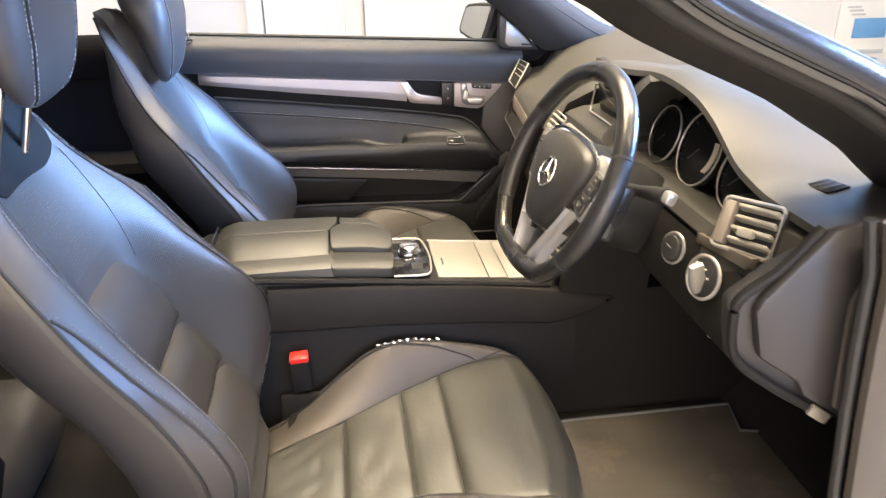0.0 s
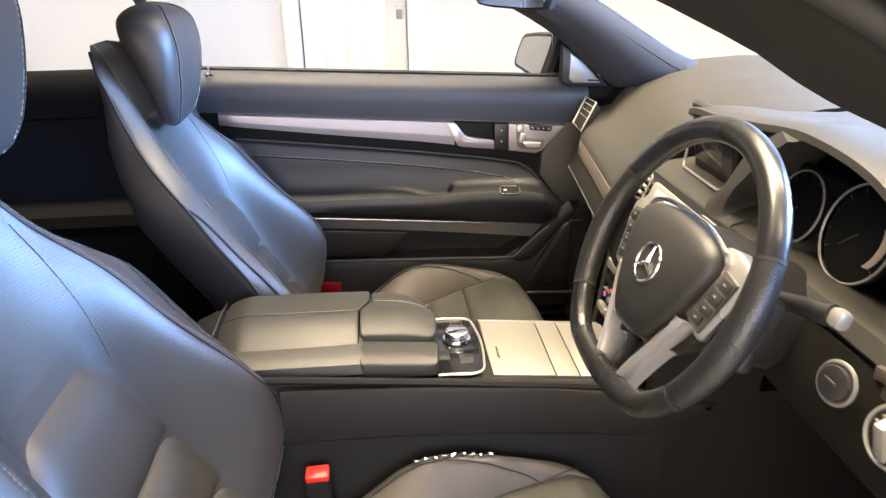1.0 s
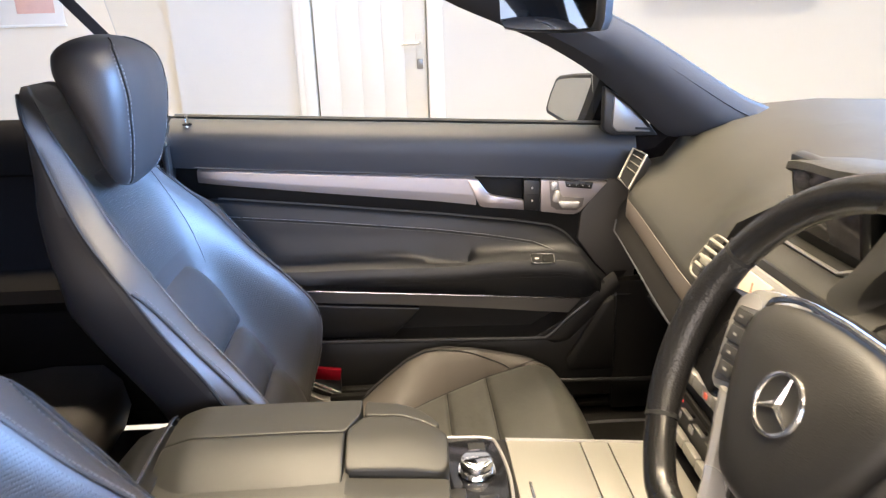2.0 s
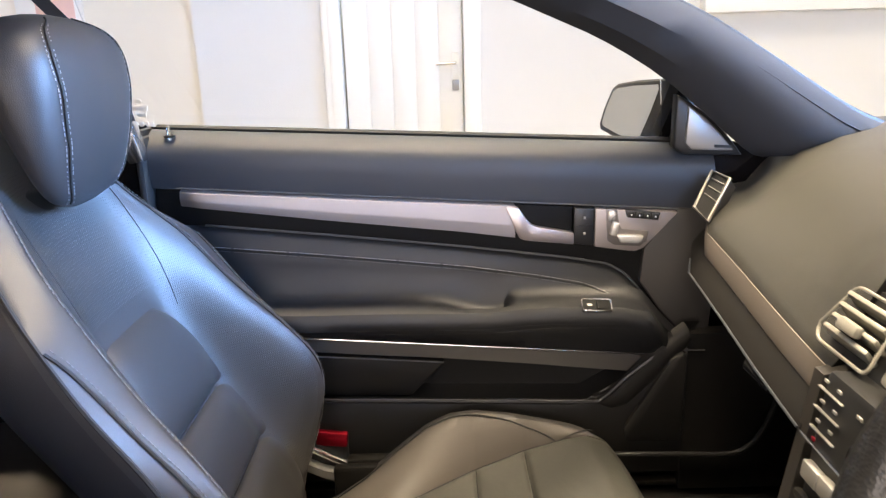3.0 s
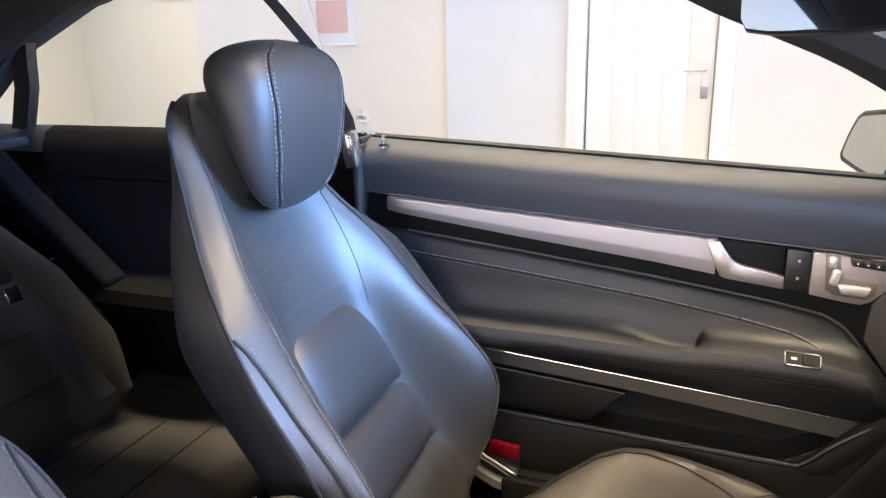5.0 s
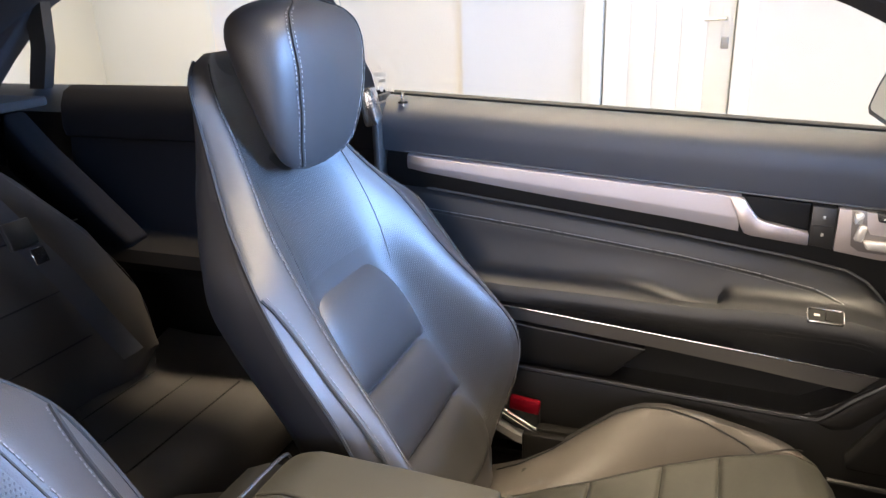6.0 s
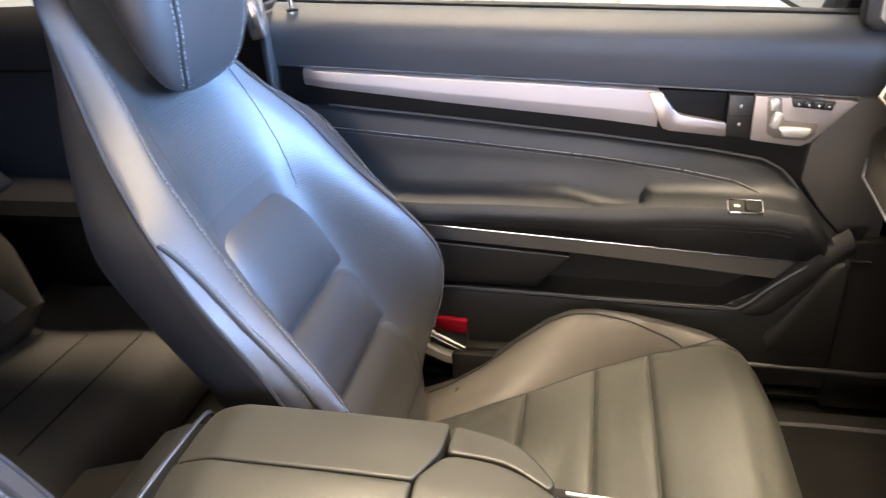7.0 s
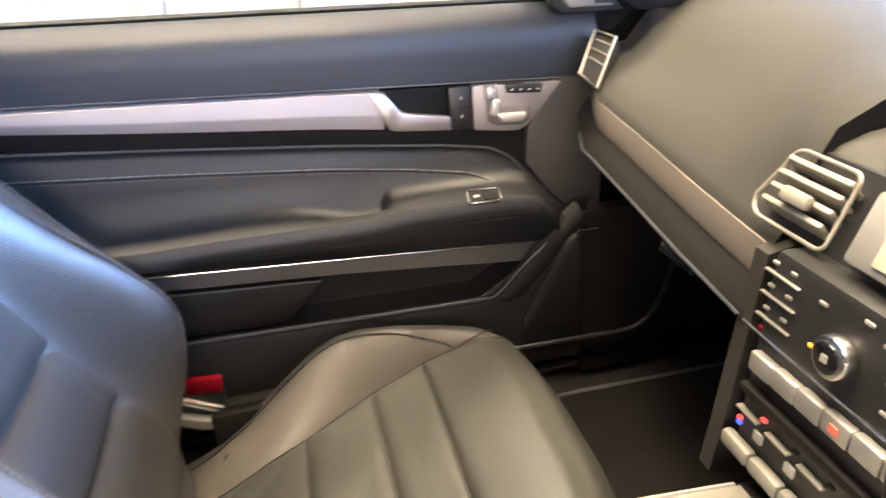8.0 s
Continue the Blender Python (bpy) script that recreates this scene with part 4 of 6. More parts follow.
for k in range(4):
    mb = part("memory_button", rbox((.2105 + .0138 * k, .678, .8385 - .0013 * k), (.011, .004, .010), .002), DARK, mm)
    part("marking", rbox((.2105 + .0138 * k, .6755, .8385 - .0013 * k), (.002, .001, .0025), 0), WHITEM, mb)
# window switch
WS = pose(.147, .637, z_arm(.15) - .005, 34, 2, 0)
ws = part("window_switch", rbox(None, (.052, .026, .010), .003, 2, WS), GUIDE, cd, "black window switch in a thin chrome rim")
part("switch_rim", tube([WS @ Vector((x, y, .005)) for x, y in ((-.022, -.012), (.022, -.012), (.025, -.009), (.025, .009), (.022, .012), (-.022, .012), (-.025, .009), (-.025, -.009))], .0016, 6, closed=True), SATIN, ws)
part("switch_key", rbox(None, (.022, .018, .006), .002, 2, WS @ pose(.010, 0, .004, 0, 9, 0)), GUIDE, ws)
part("marking", rbox(None, (.008, .004, .0012), 0, 1, WS @ Matrix.Translation((-.012, 0, .0052))), BUTTON, ws)
# lit copy of the door vinyl: warm light on the front end is in its colour
FRONTV = surface("warm_lit_vinyl", (0.040, 0.037, 0.034), 0.5, vary=0.12, fine=900, bump=0.25, depth=0.0005, grain="VORONOI")
part("front_panel", prism([(.240, .772), (.266, .806), (.296, .845), (.375, .838), (.365, .60), (.315, .612), (.275, .655), (.235, .712)], "y", .694, .74, .004), FRONTV, cd, "plain vinyl panel at the door's front end")
# chrome line and metal band below the armrest
part("chrome_strip", tube([Vector((x, .676, z_chrome(x))) for x in (-.61, -.2, .1, .262)], .0017, 8), SATIN, cd)
BANDM = surface("dark_satin_band", (0.21, 0.20, 0.19), 0.40, metal=0.6, vary=0.05, big=3, fine=500, bump=0.06, depth=0.0002, stretch=(0.03, 1, 1))
part("metal_band", loft([[Vector((x, y, z)) for y, z in ((.684, z_chrome(x) - .002), (.679, z_chrome(x) - .004), (.684, z_chrome(x) - .030 - .010 * ease((x + .1) / .4)), (.70, z_chrome(x) - .034 - .010 * ease((x + .1) / .4)), (.70, z_chrome(x)))] for x in (-.61, -.36, -.1, .05, .15, .245)]), BANDM, cd,
     "dark satin metal band under the armrest")
# pocket: back wall, rear cover, lip
part("pocket_back", prism([(-.62, .60), (.25, .575), (.30, .60), (.32, .47), (.2, .47), (-.62, .48)], "y", .735, .755), DARK, cd)
part("pocket_cover", prism([(-.62, z_chrome(-.62) - .036), (-.117, z_chrome(-.117) - .036), (-.178, .507), (-.62, .520)], "y", .677, .70, .003), SATINB, cd)
part("cover_bead", tube([Vector((-.62, .675, z_chrome(-.62) - .034)), Vector((-.117, .675, z_chrome(-.117) - .034))], .0016, 6), EDGE, cd)
lip = smooth_line([(-.62, .668, .514), (-.32, .668, .506), (-.18, .666, .503), (.0, .663, .498), (.14, .662, .494), (.172, .662, .502), (.21, .664, .538), (.26, .666, .578), (.31, .668, .612)], 8)
part("pocket_lip", tube(lip, .0055, 8), SATINB, cd, "moulded pocket lip")
part("lip_bead", tube([p + Vector((0, -.004, .004)) for p in lip if p.x < .15], .0016, 6), EDGE, cd)
part("lower_panel", loft([[Vector((x, y, z)) for y, z in ((.70, zt + .002), (.672, zt), (.664, zt - .02), (.66, .42), (.668, .34), (.69, .32), (.755, .32), (.755, zt))] for x, zt in ((-.62, .514), (-.3, .505), (-.1, .50), (.14, .493), (.20, .528), (.26, .574), (.32, .61))]), SATINB, cd,
     "hard black lower door panel")
BEAMM = surface("matt_door_moulding", (0.017, 0.016, 0.015), 0.62, vary=0.15, fine=700, bump=0.15, depth=0.0004, spec=0.25)
part("pocket_beam", loft([[Vector((x + a * .006, .672 - .014 * math.sin(a), z + .022 * math.cos(a) * k)) for a in [j * math.pi / 6 for j in range(12)]] for x, z, k in ((.150, .494, .4), (.172, .492, .8), (.20, .505, 1.2), (.24, .548, 1.3), (.275, .588, 1.2), (.31, .622, .9))]), BEAMM, cd, "moulded beam closing the pocket's front end")
spk = part("speaker_panel", prism([(.208, .440), (.214, .412), (.318, .409), (.318, .588), (.306, .590), (.288, .576)], "y", .655, .668, .008), BEAMM, cd, "smooth black speaker panel")
part("door_rear_edge", rbox((-.617, .72, .66), (.014, .09, .66), .006), RUBBER, cd)
part("lock_pin", tube([(-.575, .715, z_belt(-.575) + .010), (-.575, .715, z_belt(-.575) + .034)], .0042, 10), CHROME, cd, "chrome lock pin")
part("pin_collar", ring((-.575, .715, z_belt(-.575) + .017), (0, 0, 1), .008, .002, 20, 6), HARD, cd)
part("window_seal", tube([Vector((x, .757, z_belt(x) + .027)) for x in (-.61, -.2, .1, .35)], .005, 6), RUBBER, cd)
part("outer_skin", loft([[Vector((x, y, z)) for y, z in ((.765, z_belt(x) + .026), (.80, z_belt(x) + .0), (.845, .82), (.865, .65), (.855, .45), (.82, .27), (.78, .27), (.80, .45), (.81, .65), (.79, .82), (.765, z_belt(x)))] for x in (-.62, -.3, 0, .3, .6)]), PAINT, cd, "dark metallic outer door skin")
pane = part("window_pane", loft([[Vector((x, y, z)) for x, y, z in ((xa, .756, z_belt(xa) + .02), (xb, yb, zb), (xb, yb + .004, zb), (xa, .760, z_belt(xa) + .02))] for xa, xb, yb, zb in ((-.668, -.68, .62, 1.315), (-.3, -.3, .625, 1.32), (0, -.02, .655, 1.215), (.2, .157, .70, 1.135), (.28, .26, .72, 1.07))]), GLASS, cd, "clear side window, wound up")
pane.visible_shadow = False
for dx, dz, w, h in ((0, .052, .010, .006), (0, .040, .026, .008), (0, .028, .016, .006), (-.012, .012, .004, .008), (-.004, .012, .006, .008), (.006, .012, .004, .008), (.014, .012, .006, .008)):
    part("glass_marking", rbox((-.628 + dx, .750 - dz * .3, z_belt(-.6) + .022 + dz), (w, .0015, h), 0), MARK, pane)
# speaker triangle by the mirror
tri = [(.283, 1.038), (.283, .948), (.300, .936), (.402, .932), (.375, .965), (.335, 1.005)]
tr = part("mirror_triangle", prism(tri, "y", .700, .725, .004), DARK, cd, "black mirror triangle with tweeter grille")
part("tweeter_grille", prism([(.303, 1.018), (.301, .955), (.312, .944), (.384, .941), (.362, .968), (.335, .996)], "y", .696, .705, .003), SILVER, tr, "perforated silver tweeter cover")
part("text_bar", prism([(.350, .9475), (.384, .9455), (.383, .950), (.350, .9525)], "y", .694, .6975), DARK, tr)

# exterior mirror
em = thing("wing_mirror", (.30, .86, .95), "dark car wing mirror with black rim and tilted glass", "wing mirror")


def mirror_shape(k, x, sq=1.0):
    base = [(-.094, -.070), (-.104, -.060), (-.108, .0), (-.106, .052), (-.096, .062), (.0, .054), (.068, .044), (.082, .034), (.088, .0), (.086, -.040), (.074, -.050), (.0, -.060)]
    return [Vector((x, (y - .62 * z) * k, z * k * sq)) for y, z in base]


mm_pose = Matrix.Translation((.250, .86, 1.0)) @ Matrix.Rotation(radians(15), 4, "Z")
part("mirror_rim", moved(loft([mirror_shape(.93, -.012), mirror_shape(1.0, -.008), mirror_shape(1.0, .008), mirror_shape(.97, .02)]), mm_pose), RUBBER, em, "black plastic rim")
part("mirror_housing", moved(loft([mirror_shape(.98, .008), mirror_shape(1.0, .03), mirror_shape(.95, .06), mirror_shape(.8, .09), mirror_shape(.5, .105), mirror_shape(.1, .11)]), mm_pose), PAINT, em, "dark painted shell")
part("mirror_glass", moved(loft([mirror_shape(.82, -.0135), mirror_shape(.82, -.0115)]), mm_pose), WINGM, em, "reflecting mirror glass")
part("mirror_foot", loft([[Vector((.33 + dx, y, z)) for dx, z in ((-.03, .93), (.05, .925), (.06, .975), (-.02, .985))] for y in (.74, .80, .84)]), DARK, em, "black mirror foot")


# ---- dashboard ----
dash = thing("dashboard", (.5, 0, .5), "soft dark dashboard with aluminium trim across its face", "dashboard")


def z_dtrim(y):
    return lerp([(.13, .813), (.163, .815), (.3, .822), (.5, .832), (.627, .841), (.68, .846)], abs(y) if y > 0 else .13 + (abs(y) - .13) * .9)


def x_dtrim(y):
    return -.032 * (1 - ease((y - .12) / .46) * .55 - .45 * min(1, max(0, (y - .13) / .45)))


def dash_section(y):
    """Top edge at the windscreen round to the footwell, for the passenger's half."""
    zt = z_dtrim(y)
    e = max(0.0, y - .56) * .35
    fx = x_dtrim(y)
    swell = 1 - ease((y - .13) / .17)

    def out(z):
        return -swell * lerp([(.83, 0), (.855, .008), (.878, .038), (.912, .064), (.945, .048), (.968, .02), (.985, 0)], z)
    return [Vector((x + e * k + fx * max(0, min(1, (.62 - x) / .25)) + (out(z) if x < .6 else 0), y, z)) for x, z, k in (
        (.92, .985, 0), (.76, .992, 0), (.62, .985, .2), (.52, .968, .4), (.455, .945, .6), (.405, .912, .8), (.365, .878, 1), (.335, .85 + (zt - .80) * .5, 1), (.309, zt + .012, 1), (.300, zt, 1),
        (.299, zt - .038, 1), (.296, zt - .041, 1), (.288, zt - .050, 1), (.279, zt - .062, 1), (.277, zt - .067, 1), (.284, zt - .071, 1), (.31, zt - .080, 1), (.37, zt - .10, 1), (.46, .56, 1), (.62, .46, 0), (.92, .46, 0))]


part("passenger_panel", loft([dash_section(y) for y in (.128, .16, .2, .26, .33, .4, .47, .53, .56, .59, .62, .65, .675, .70, .72, .745)]), SOFT, dash, "soft grained passenger dash panel")
LOWD = bpy.data.objects["passenger_panel"].data
LOWD.materials.append(HARD)
# the end face by the screen is blackened too, painting the recess's shade
for face in LOWD.polygons:
    if face.center.z < z_dtrim(face.center.y) - .03 or face.normal.y < -.9:
        face.material_index = 1
trim_rows = [[Vector((.300 + x_dtrim(y) + max(0, y - .56) * .35 + dx, y, z_dtrim(y) + dz)) for dx, dz in ((.002, .001), (-.0008, -.0012), (-.0026, -.012), (-.0034, -.024), (-.0034, -.033), (-.0026, -.037), (.003, -.0385))] for y in [.132 + .501 * k / 20 for k in range(21)]]
part("trim_strip", loft(trim_rows), ALU_DASH, dash, "brushed aluminium dash trim")
part("glovebox_edge", tube([Vector((.2755 + x_dtrim(y) + max(0, y - .56) * .35, y, z_dtrim(y) - .0655)) for y in (.13, .25, .38, .5, .56, .62)], .0018, 6), VINYL, dash)
part("glovebox_latch", rbox(None, (.016, .07, .02), .005, 2, pose(.268, .27, z_dtrim(.27) - .084, 0, 25, 0)), GLOSS, dash, "gloss black glovebox latch")
VSLAT = surface("beige_grey_slat", (0.23, 0.218, 0.188), 0.42, metal=0.15, vary=0.06, bump=0.0)
# end vent by the door
ev = thing("air_vent", (.32, .63, .87), "small silver-framed end vent in the dashboard", "air vent", "dashboard vents")
vq = [Vector(p) for p in ((.342, .668, .910), (.358, .632, .903), (.312, .590, .843), (.303, .632, .857))]
vn = (vq[1] - vq[0]).cross(vq[3] - vq[0]).normalized()
if vn.x > 0:
    vn = -vn
part("vent_frame", tube([p + vn * .005 for p in vq], .0028, 8, closed=True), VSLAT, ev, "satin silver vent frame")
part("vent_box", loft([[p + vn * .001 for p in vq], [p - vn * .02 for p in vq]]), DARK, ev)
for k in range(3):
    t = .17 + .2 * k
    a, b = vq[0].lerp(vq[3], t), vq[1].lerp(vq[2], t)
    part("slat", loft([[q + Vector((0, 0, .003)), q + vn * .004, q + Vector((0, 0, -.003)), q - vn * .012] for q in (a.lerp(b, .12), a.lerp(b, .92))]), VSLAT, ev)
BROWNT = surface("dark_brown_satin_trim", (0.11, 0.092, 0.078), 0.45, metal=0.4, vary=0.06, bump=0.0)
DIALB = surface("matt_dial_black", (0.004, 0.004, 0.004), 0.7, vary=0.1, bump=0.0, spec=0.1)
ENDBR = surface("brown_grey_satin_paint", (0.050, 0.043, 0.037), 0.45, vary=0.1, fine=300, bump=0.05, depth=0.0003)
# driver's dash: top, binnacle hood and face
HOOD = [(-.72, .961), (-.66, .961), (-.60, .962), (-.56, .968), (-.51, .998), (-.45, 1.03), (-.38, 1.05), (-.27, 1.056), (-.16, 1.042), (-.05, 1.028), (.06, 1.016), (.085, 1.005), (.11, .97), (.128, .94)]


HOOD_LINE = [(p.x, p.y) for p in smooth_line([(a, b, 0) for a, b in HOOD], 6)]


def hood_section(y):
    zh = lerp(HOOD_LINE, y)
    lip = .335 + .012 * ease((y + .05) / .1) + .10 * ease((y - .082) / .03) + .014 * ease((-.52 - y) / .05)
    return [Vector((x, y, z)) for x, z in ((.92, .985), (.76, .99), (.62, .985 + (zh - .985) * .2), (max(.52, lip + .06), .975 + (zh - .975) * .55), (max(.43, lip + .04), .96 + (zh - .96) * .92), (lip + .02, zh), (lip, zh - .005), (lip - .002, zh - .014),
                                           (lip + .012, zh - .018), (.46, zh - .03), (.92, .93))]


hood_ys = [-.7015 + .8285 * k / 50 for k in range(51)]
part("binnacle_hood", loft([hood_section(y) for y in hood_ys]), SOFT, dash, "soft dash top arching over dials and screen")


def right_section(y):
    e = max(0.0, -y - .60) * .2
    return [Vector((x + e * k, y, z)) for x, z, k in ((.92, .94, 0), (.76, .94, 0), (.60, .94, 0), (.48, .94, .5), (.40, .940, 1), (.352, .940, 1), (.330, .935, 1), (.318, .90, 1), (.305, .885, 1), (.297, .84, 1), (.29, .80, 1), (.30, .765, 1), (.33, .745, 1),
                                                      (.46, .715, 1), (.7, .70, 0), (.92, .70, 0))]


part("driver_panel", loft([right_section(y) for y in (-.70, -.68, -.65, -.62, -.59, -.56, -.535)]), SOFT, dash, "soft dash corner by the driver's door")
# cluster cavity and lower driver face
part("cluster_housing", loft([[Vector((x, y, z)) for x, z in ((.44, .955 + (lerp(HOOD_LINE, y) - .96) * .6), (.44, .86), (.33, .885), (.315, .872), (.31, .85), (.30, .80), (.31, .765), (.36, .74), (.5, .6), (.92, .5), (.92, .92))] for y in (-.536, -.45, -.35, -.25, -.17)]), DARK, dash)
part("lower_shelf", loft([[Vector((x, y, z)) for x, z in ((.40, .878), (.335, .899), (.316, .895), (.305, .878), (.32, .86), (.40, .86))] for y in (-.56, -.45, -.35, -.25, -.18)]), SOFT, dash)
part("knee_panel", loft([[Vector((x, y, z)) for x, z in ((.306, .868), (.288, .83), (.284, .79), (.295, .76), (.33, .745), (.40, .74), (.40, .86))] for y in (-.655, -.6, -.5, -.4, -.3, -.2, -.112)]), HARD, dash, "hard plastic knee panel")
part("driver_trim", prism([(-.520, .880), (-.656, .903), (-.648, .884), (-.52, .866)], "x", .300, .312, .001), BROWNT, dash, "short aluminium trim by the light switch")
# the dash's open end, seen through the driver's door
part("dash_end_cap", prism([(.40, .953), (.345, .952), (.285, .925), (.238, .888), (.242, .845), (.252, .806), (.362, .728), (.389, .709), (.440, .692), (.60, .70), (.92, .70), (.92, .953), (.6, .953)], "y", -.722, -.702, .006), SHELL, dash, "hard black end cap")
part("end_recess", prism([(.60, .975), (.393, .981), (.341, .972), (.272, .893), (.264, .876), (.280, .814), (.336, .774), (.348, .752), (.376, .733), (.43, .70), (.60, .70)], "y", -.738, -.722, .007), SHELL, dash)
part("end_flange", prism([(.60, .94), (.398, .945), (.374, .884), (.386, .735), (.44, .70), (.60, .70)], "y", -.744, -.737, .004), ENDBR, dash, "brown-grey metal panel behind the end cap")
part("end_foot", rbox(None, (.034, .008, .016), .003, 2, pose(.378, -.732, .720, 0, 35, 0)), ALU_TRAY, dash, "pale clip under the end cap")
part("end_welt", tube(smooth_line([(.33, -.728, .972), (.29, -.728, .925), (.250, -.728, .895), (.243, -.728, .870), (.255, -.728, .812), (.31, -.728, .765), (.362, -.728, .731)], 6), .006, 8), HARD, dash)
GM = Matrix.Translation((.4305, -.572, .9640)) @ Matrix.Rotation(radians(-4), 4, "Y") @ Matrix.Rotation(radians(14), 4, "Z")
grille = part("demist_grille", moved(rbox((0, 0, -.0012), (.040, .064, .004), .0015, 2), GM), DIALB, dash, "small side demister grille")
for k in range(5):
    part("slat", moved(rbox((0, -.0225 + .01125 * k, .0016), (.034, .0026, .002), .0006, 1), GM), HARD, grille)

# instrument cluster
cl = thing("instrument_cluster", (.37, -.35, .95), "three chrome-ringed dials in a dark binnacle", "instrument cluster")
AXD = Vector((-.95, 0, .30)).normalized()
part("cluster_face", rbox(None, (.010, .35, .12), .01, 3, pose(.414, -.350, .932, 0, -17, 0)), DIALB, cl)
for y, z, r in ((-.225, .934, .049), (-.351, .944, .060), (-.475, .938, .049)):
    c = Vector((.388, y, z))
    dl = part("dial", disc(c, AXD, r, .006, 40, .001), DIALB, cl, "black dial face")
    part("dial_ring", ring(c + AXD * .012, AXD, r, .0015, 48, 8), SILVER, dl, "chrome dial ring")
    arc = [c + AXD * .0075 + (Vector((.30, 0, .95)) * math.cos(a) + Vector((0, 1, 0)) * math.sin(a)) * r * .72 for a in np.linspace(-2.3, -1.1 if r > .05 else -1.7, 24)]
    if r > .05:
        part("scale_band", tube(arc, r * .12, 6, flat=.25, up=AXD), CREAM, dl, "pale scale band")
    for k in range(11):
        a = -2.2 + k * .44
        d = Vector((.30, 0, .95)) * math.cos(a) + Vector((0, 1, 0)) * math.sin(a)
        part("tick", tube([c + AXD * .009 + d * r * .82, c + AXD * .009 + d * r * .94], .0004, 4), EDGE, dl)
    part("needle", tube([c + AXD * .011, c + AXD * .011 + Vector((-.1, .62, -.55)).normalized() * r * .6], .0005, 5), EDGE, dl)

# central display
sc = thing("display_screen", (.36, 0, .96), "dark central display with a thin silver rim", "display")
part("bezel", rbox(None, (.02, .165, .115), .006, 2, pose(.372, .005, .962, 0, -10, 0)), DARK, sc)
part("screen", rbox(None, (.006, .138, .085), .003, 2, pose(.361, .005, .965, 0, -10, 0)), SCREEN, sc, "reflective dark screen")
part("lower_rim", tube([(.352, -.075, .915), (.345, -.06, .908), (.345, .07, .908), (.352, .085, .915), (.36, .088, .96)], .0025, 6), SILVER, sc)
part("screen_shelf", loft([[Vector((x, y, z)) for x, z in ((.40, .91), (.345, .905), (.318, .897), (.305, .885), (.31, .872), (.40, .87))] for y in (-.175, -.1, 0, .08, .127)]), SOFT, dash)
COWL = [((.350, -.205, 1.045), (-.275, 1.040)), ((.345, -.165, 1.020), (-.232, 1.010)), ((.342, -.135, .985), (-.189, .969)), ((.330, -.112, .935), (-.158, .939)), ((.312, -.098, .900), (-.141, .905)), ((.306, -.135, .880), (-.166, .889)), ((.306, -.20, .874), (-.21, .892)), ((.306, -.26, .874), (-.26, .897))]
cowl_out = smooth_line([p for p, q in COWL], 5)
cowl_rim = smooth_line([(.318, *q) for p, q in COWL], 5)
part("cluster_cowl", loft([[o, o.lerp(r, .5) + Vector((-.004, 0, 0)), r, r + Vector((.006, -.002, 0)), r + Vector((.10, .012, .004)), o + Vector((.09, 0, 0))] for o, r in zip(cowl_out, cowl_rim)]), SOFT, dash, "soft cowl curving round the dials")

KEYG = surface("dark_grey_key", (0.10, 0.098, 0.095), 0.4, metal=0.3, vary=0.06, bump=0.0)
KEYD = surface("near_black_key", (0.035, 0.034, 0.033), 0.35, vary=0.06, bump=0.0)
# centre vents
cv = thing("air_vent", (.3, 0, .85), "wide silver-framed centre vents with a small clock between", "air vent", "dashboard vents")
part("vent_housing", loft([[Vector((x, y, z)) for x, z in ((.308, .892), (.278, .826), (.36, .80), (.37, .890))] for y in (-.20, 0, .142)]), DARK, cv)
VM = Matrix.Translation((.286, 0, .861)) @ Matrix.Rotation(radians(24), 4, "Y")


def vent_loop(y0, y1, h, x):
    """A rounded outline, wider at its outer lower corner."""
    loop = []
    for cy, cz, a0 in ((y1, -h, -90), (y1, h, 0), (y0, h, 90), (y0, -h, 180)):
        r = .016 if (cy == y1) == (y1 > 0) else .008
        sy, sz = (1 if cy == y1 else -1), (1 if cz > 0 else -1)
        lean = (.008 if y1 > 0 else -.008) * -sz * (1 if (cy == y1) == (y1 > 0) else 0)
        for k in range(5):
            a = radians(a0 + 22.5 * k)
            loop.append(VM @ Vector((x, cy - sy * r + r * math.cos(a) + lean, cz - sz * r + r * math.sin(a))))
    return loop


for y0, y1 in ((.070, .157), (-.212, -.125)):
    part("vent_frame", tube(vent_loop(y0, y1, .033, -.006), .0019, 8, closed=True), VSLAT, cv, "satin silver vent frame")
    for k in range(4):
        z = -.0195 + .013 * k
        lean = -.18 * z if y0 > 0 else .18 * z
        part("slat", moved(rbox(None, (.020, y1 - y0 - .012, .0055), .0020, 2, pose(-.001, (y0 + y1) / 2 + lean, z, 0, 28, 0)), VM), VSLAT, cv, "pale grey vent slat")
    part("tab", moved(rbox((-.013, (y0 + y1) / 2, -.004), (.010, .034, .013), .004), VM), VSLAT, cv, "pale vent tab")
part("clock_block", moved(rbox((-.006, -.030, 0), (.012, .155, .060), .006), VM), SILVER, cv)
part("clock_face", moved(rbox((-.013, -.012, 0), (.004, .062, .044), .004), VM), CREAM, cv, "cream clock face")
for m2, ln in ((.5, .014), (2.2, .02)):
    part("clock_pointer", moved(rbox(None, (.0015, .0018, ln), 0, 1, pose(-.0158, -.012 + ln / 2 * math.sin(m2), ln / 2 * math.cos(m2), -math.degrees(m2), 0, 0)), VM), P_RED, cv)

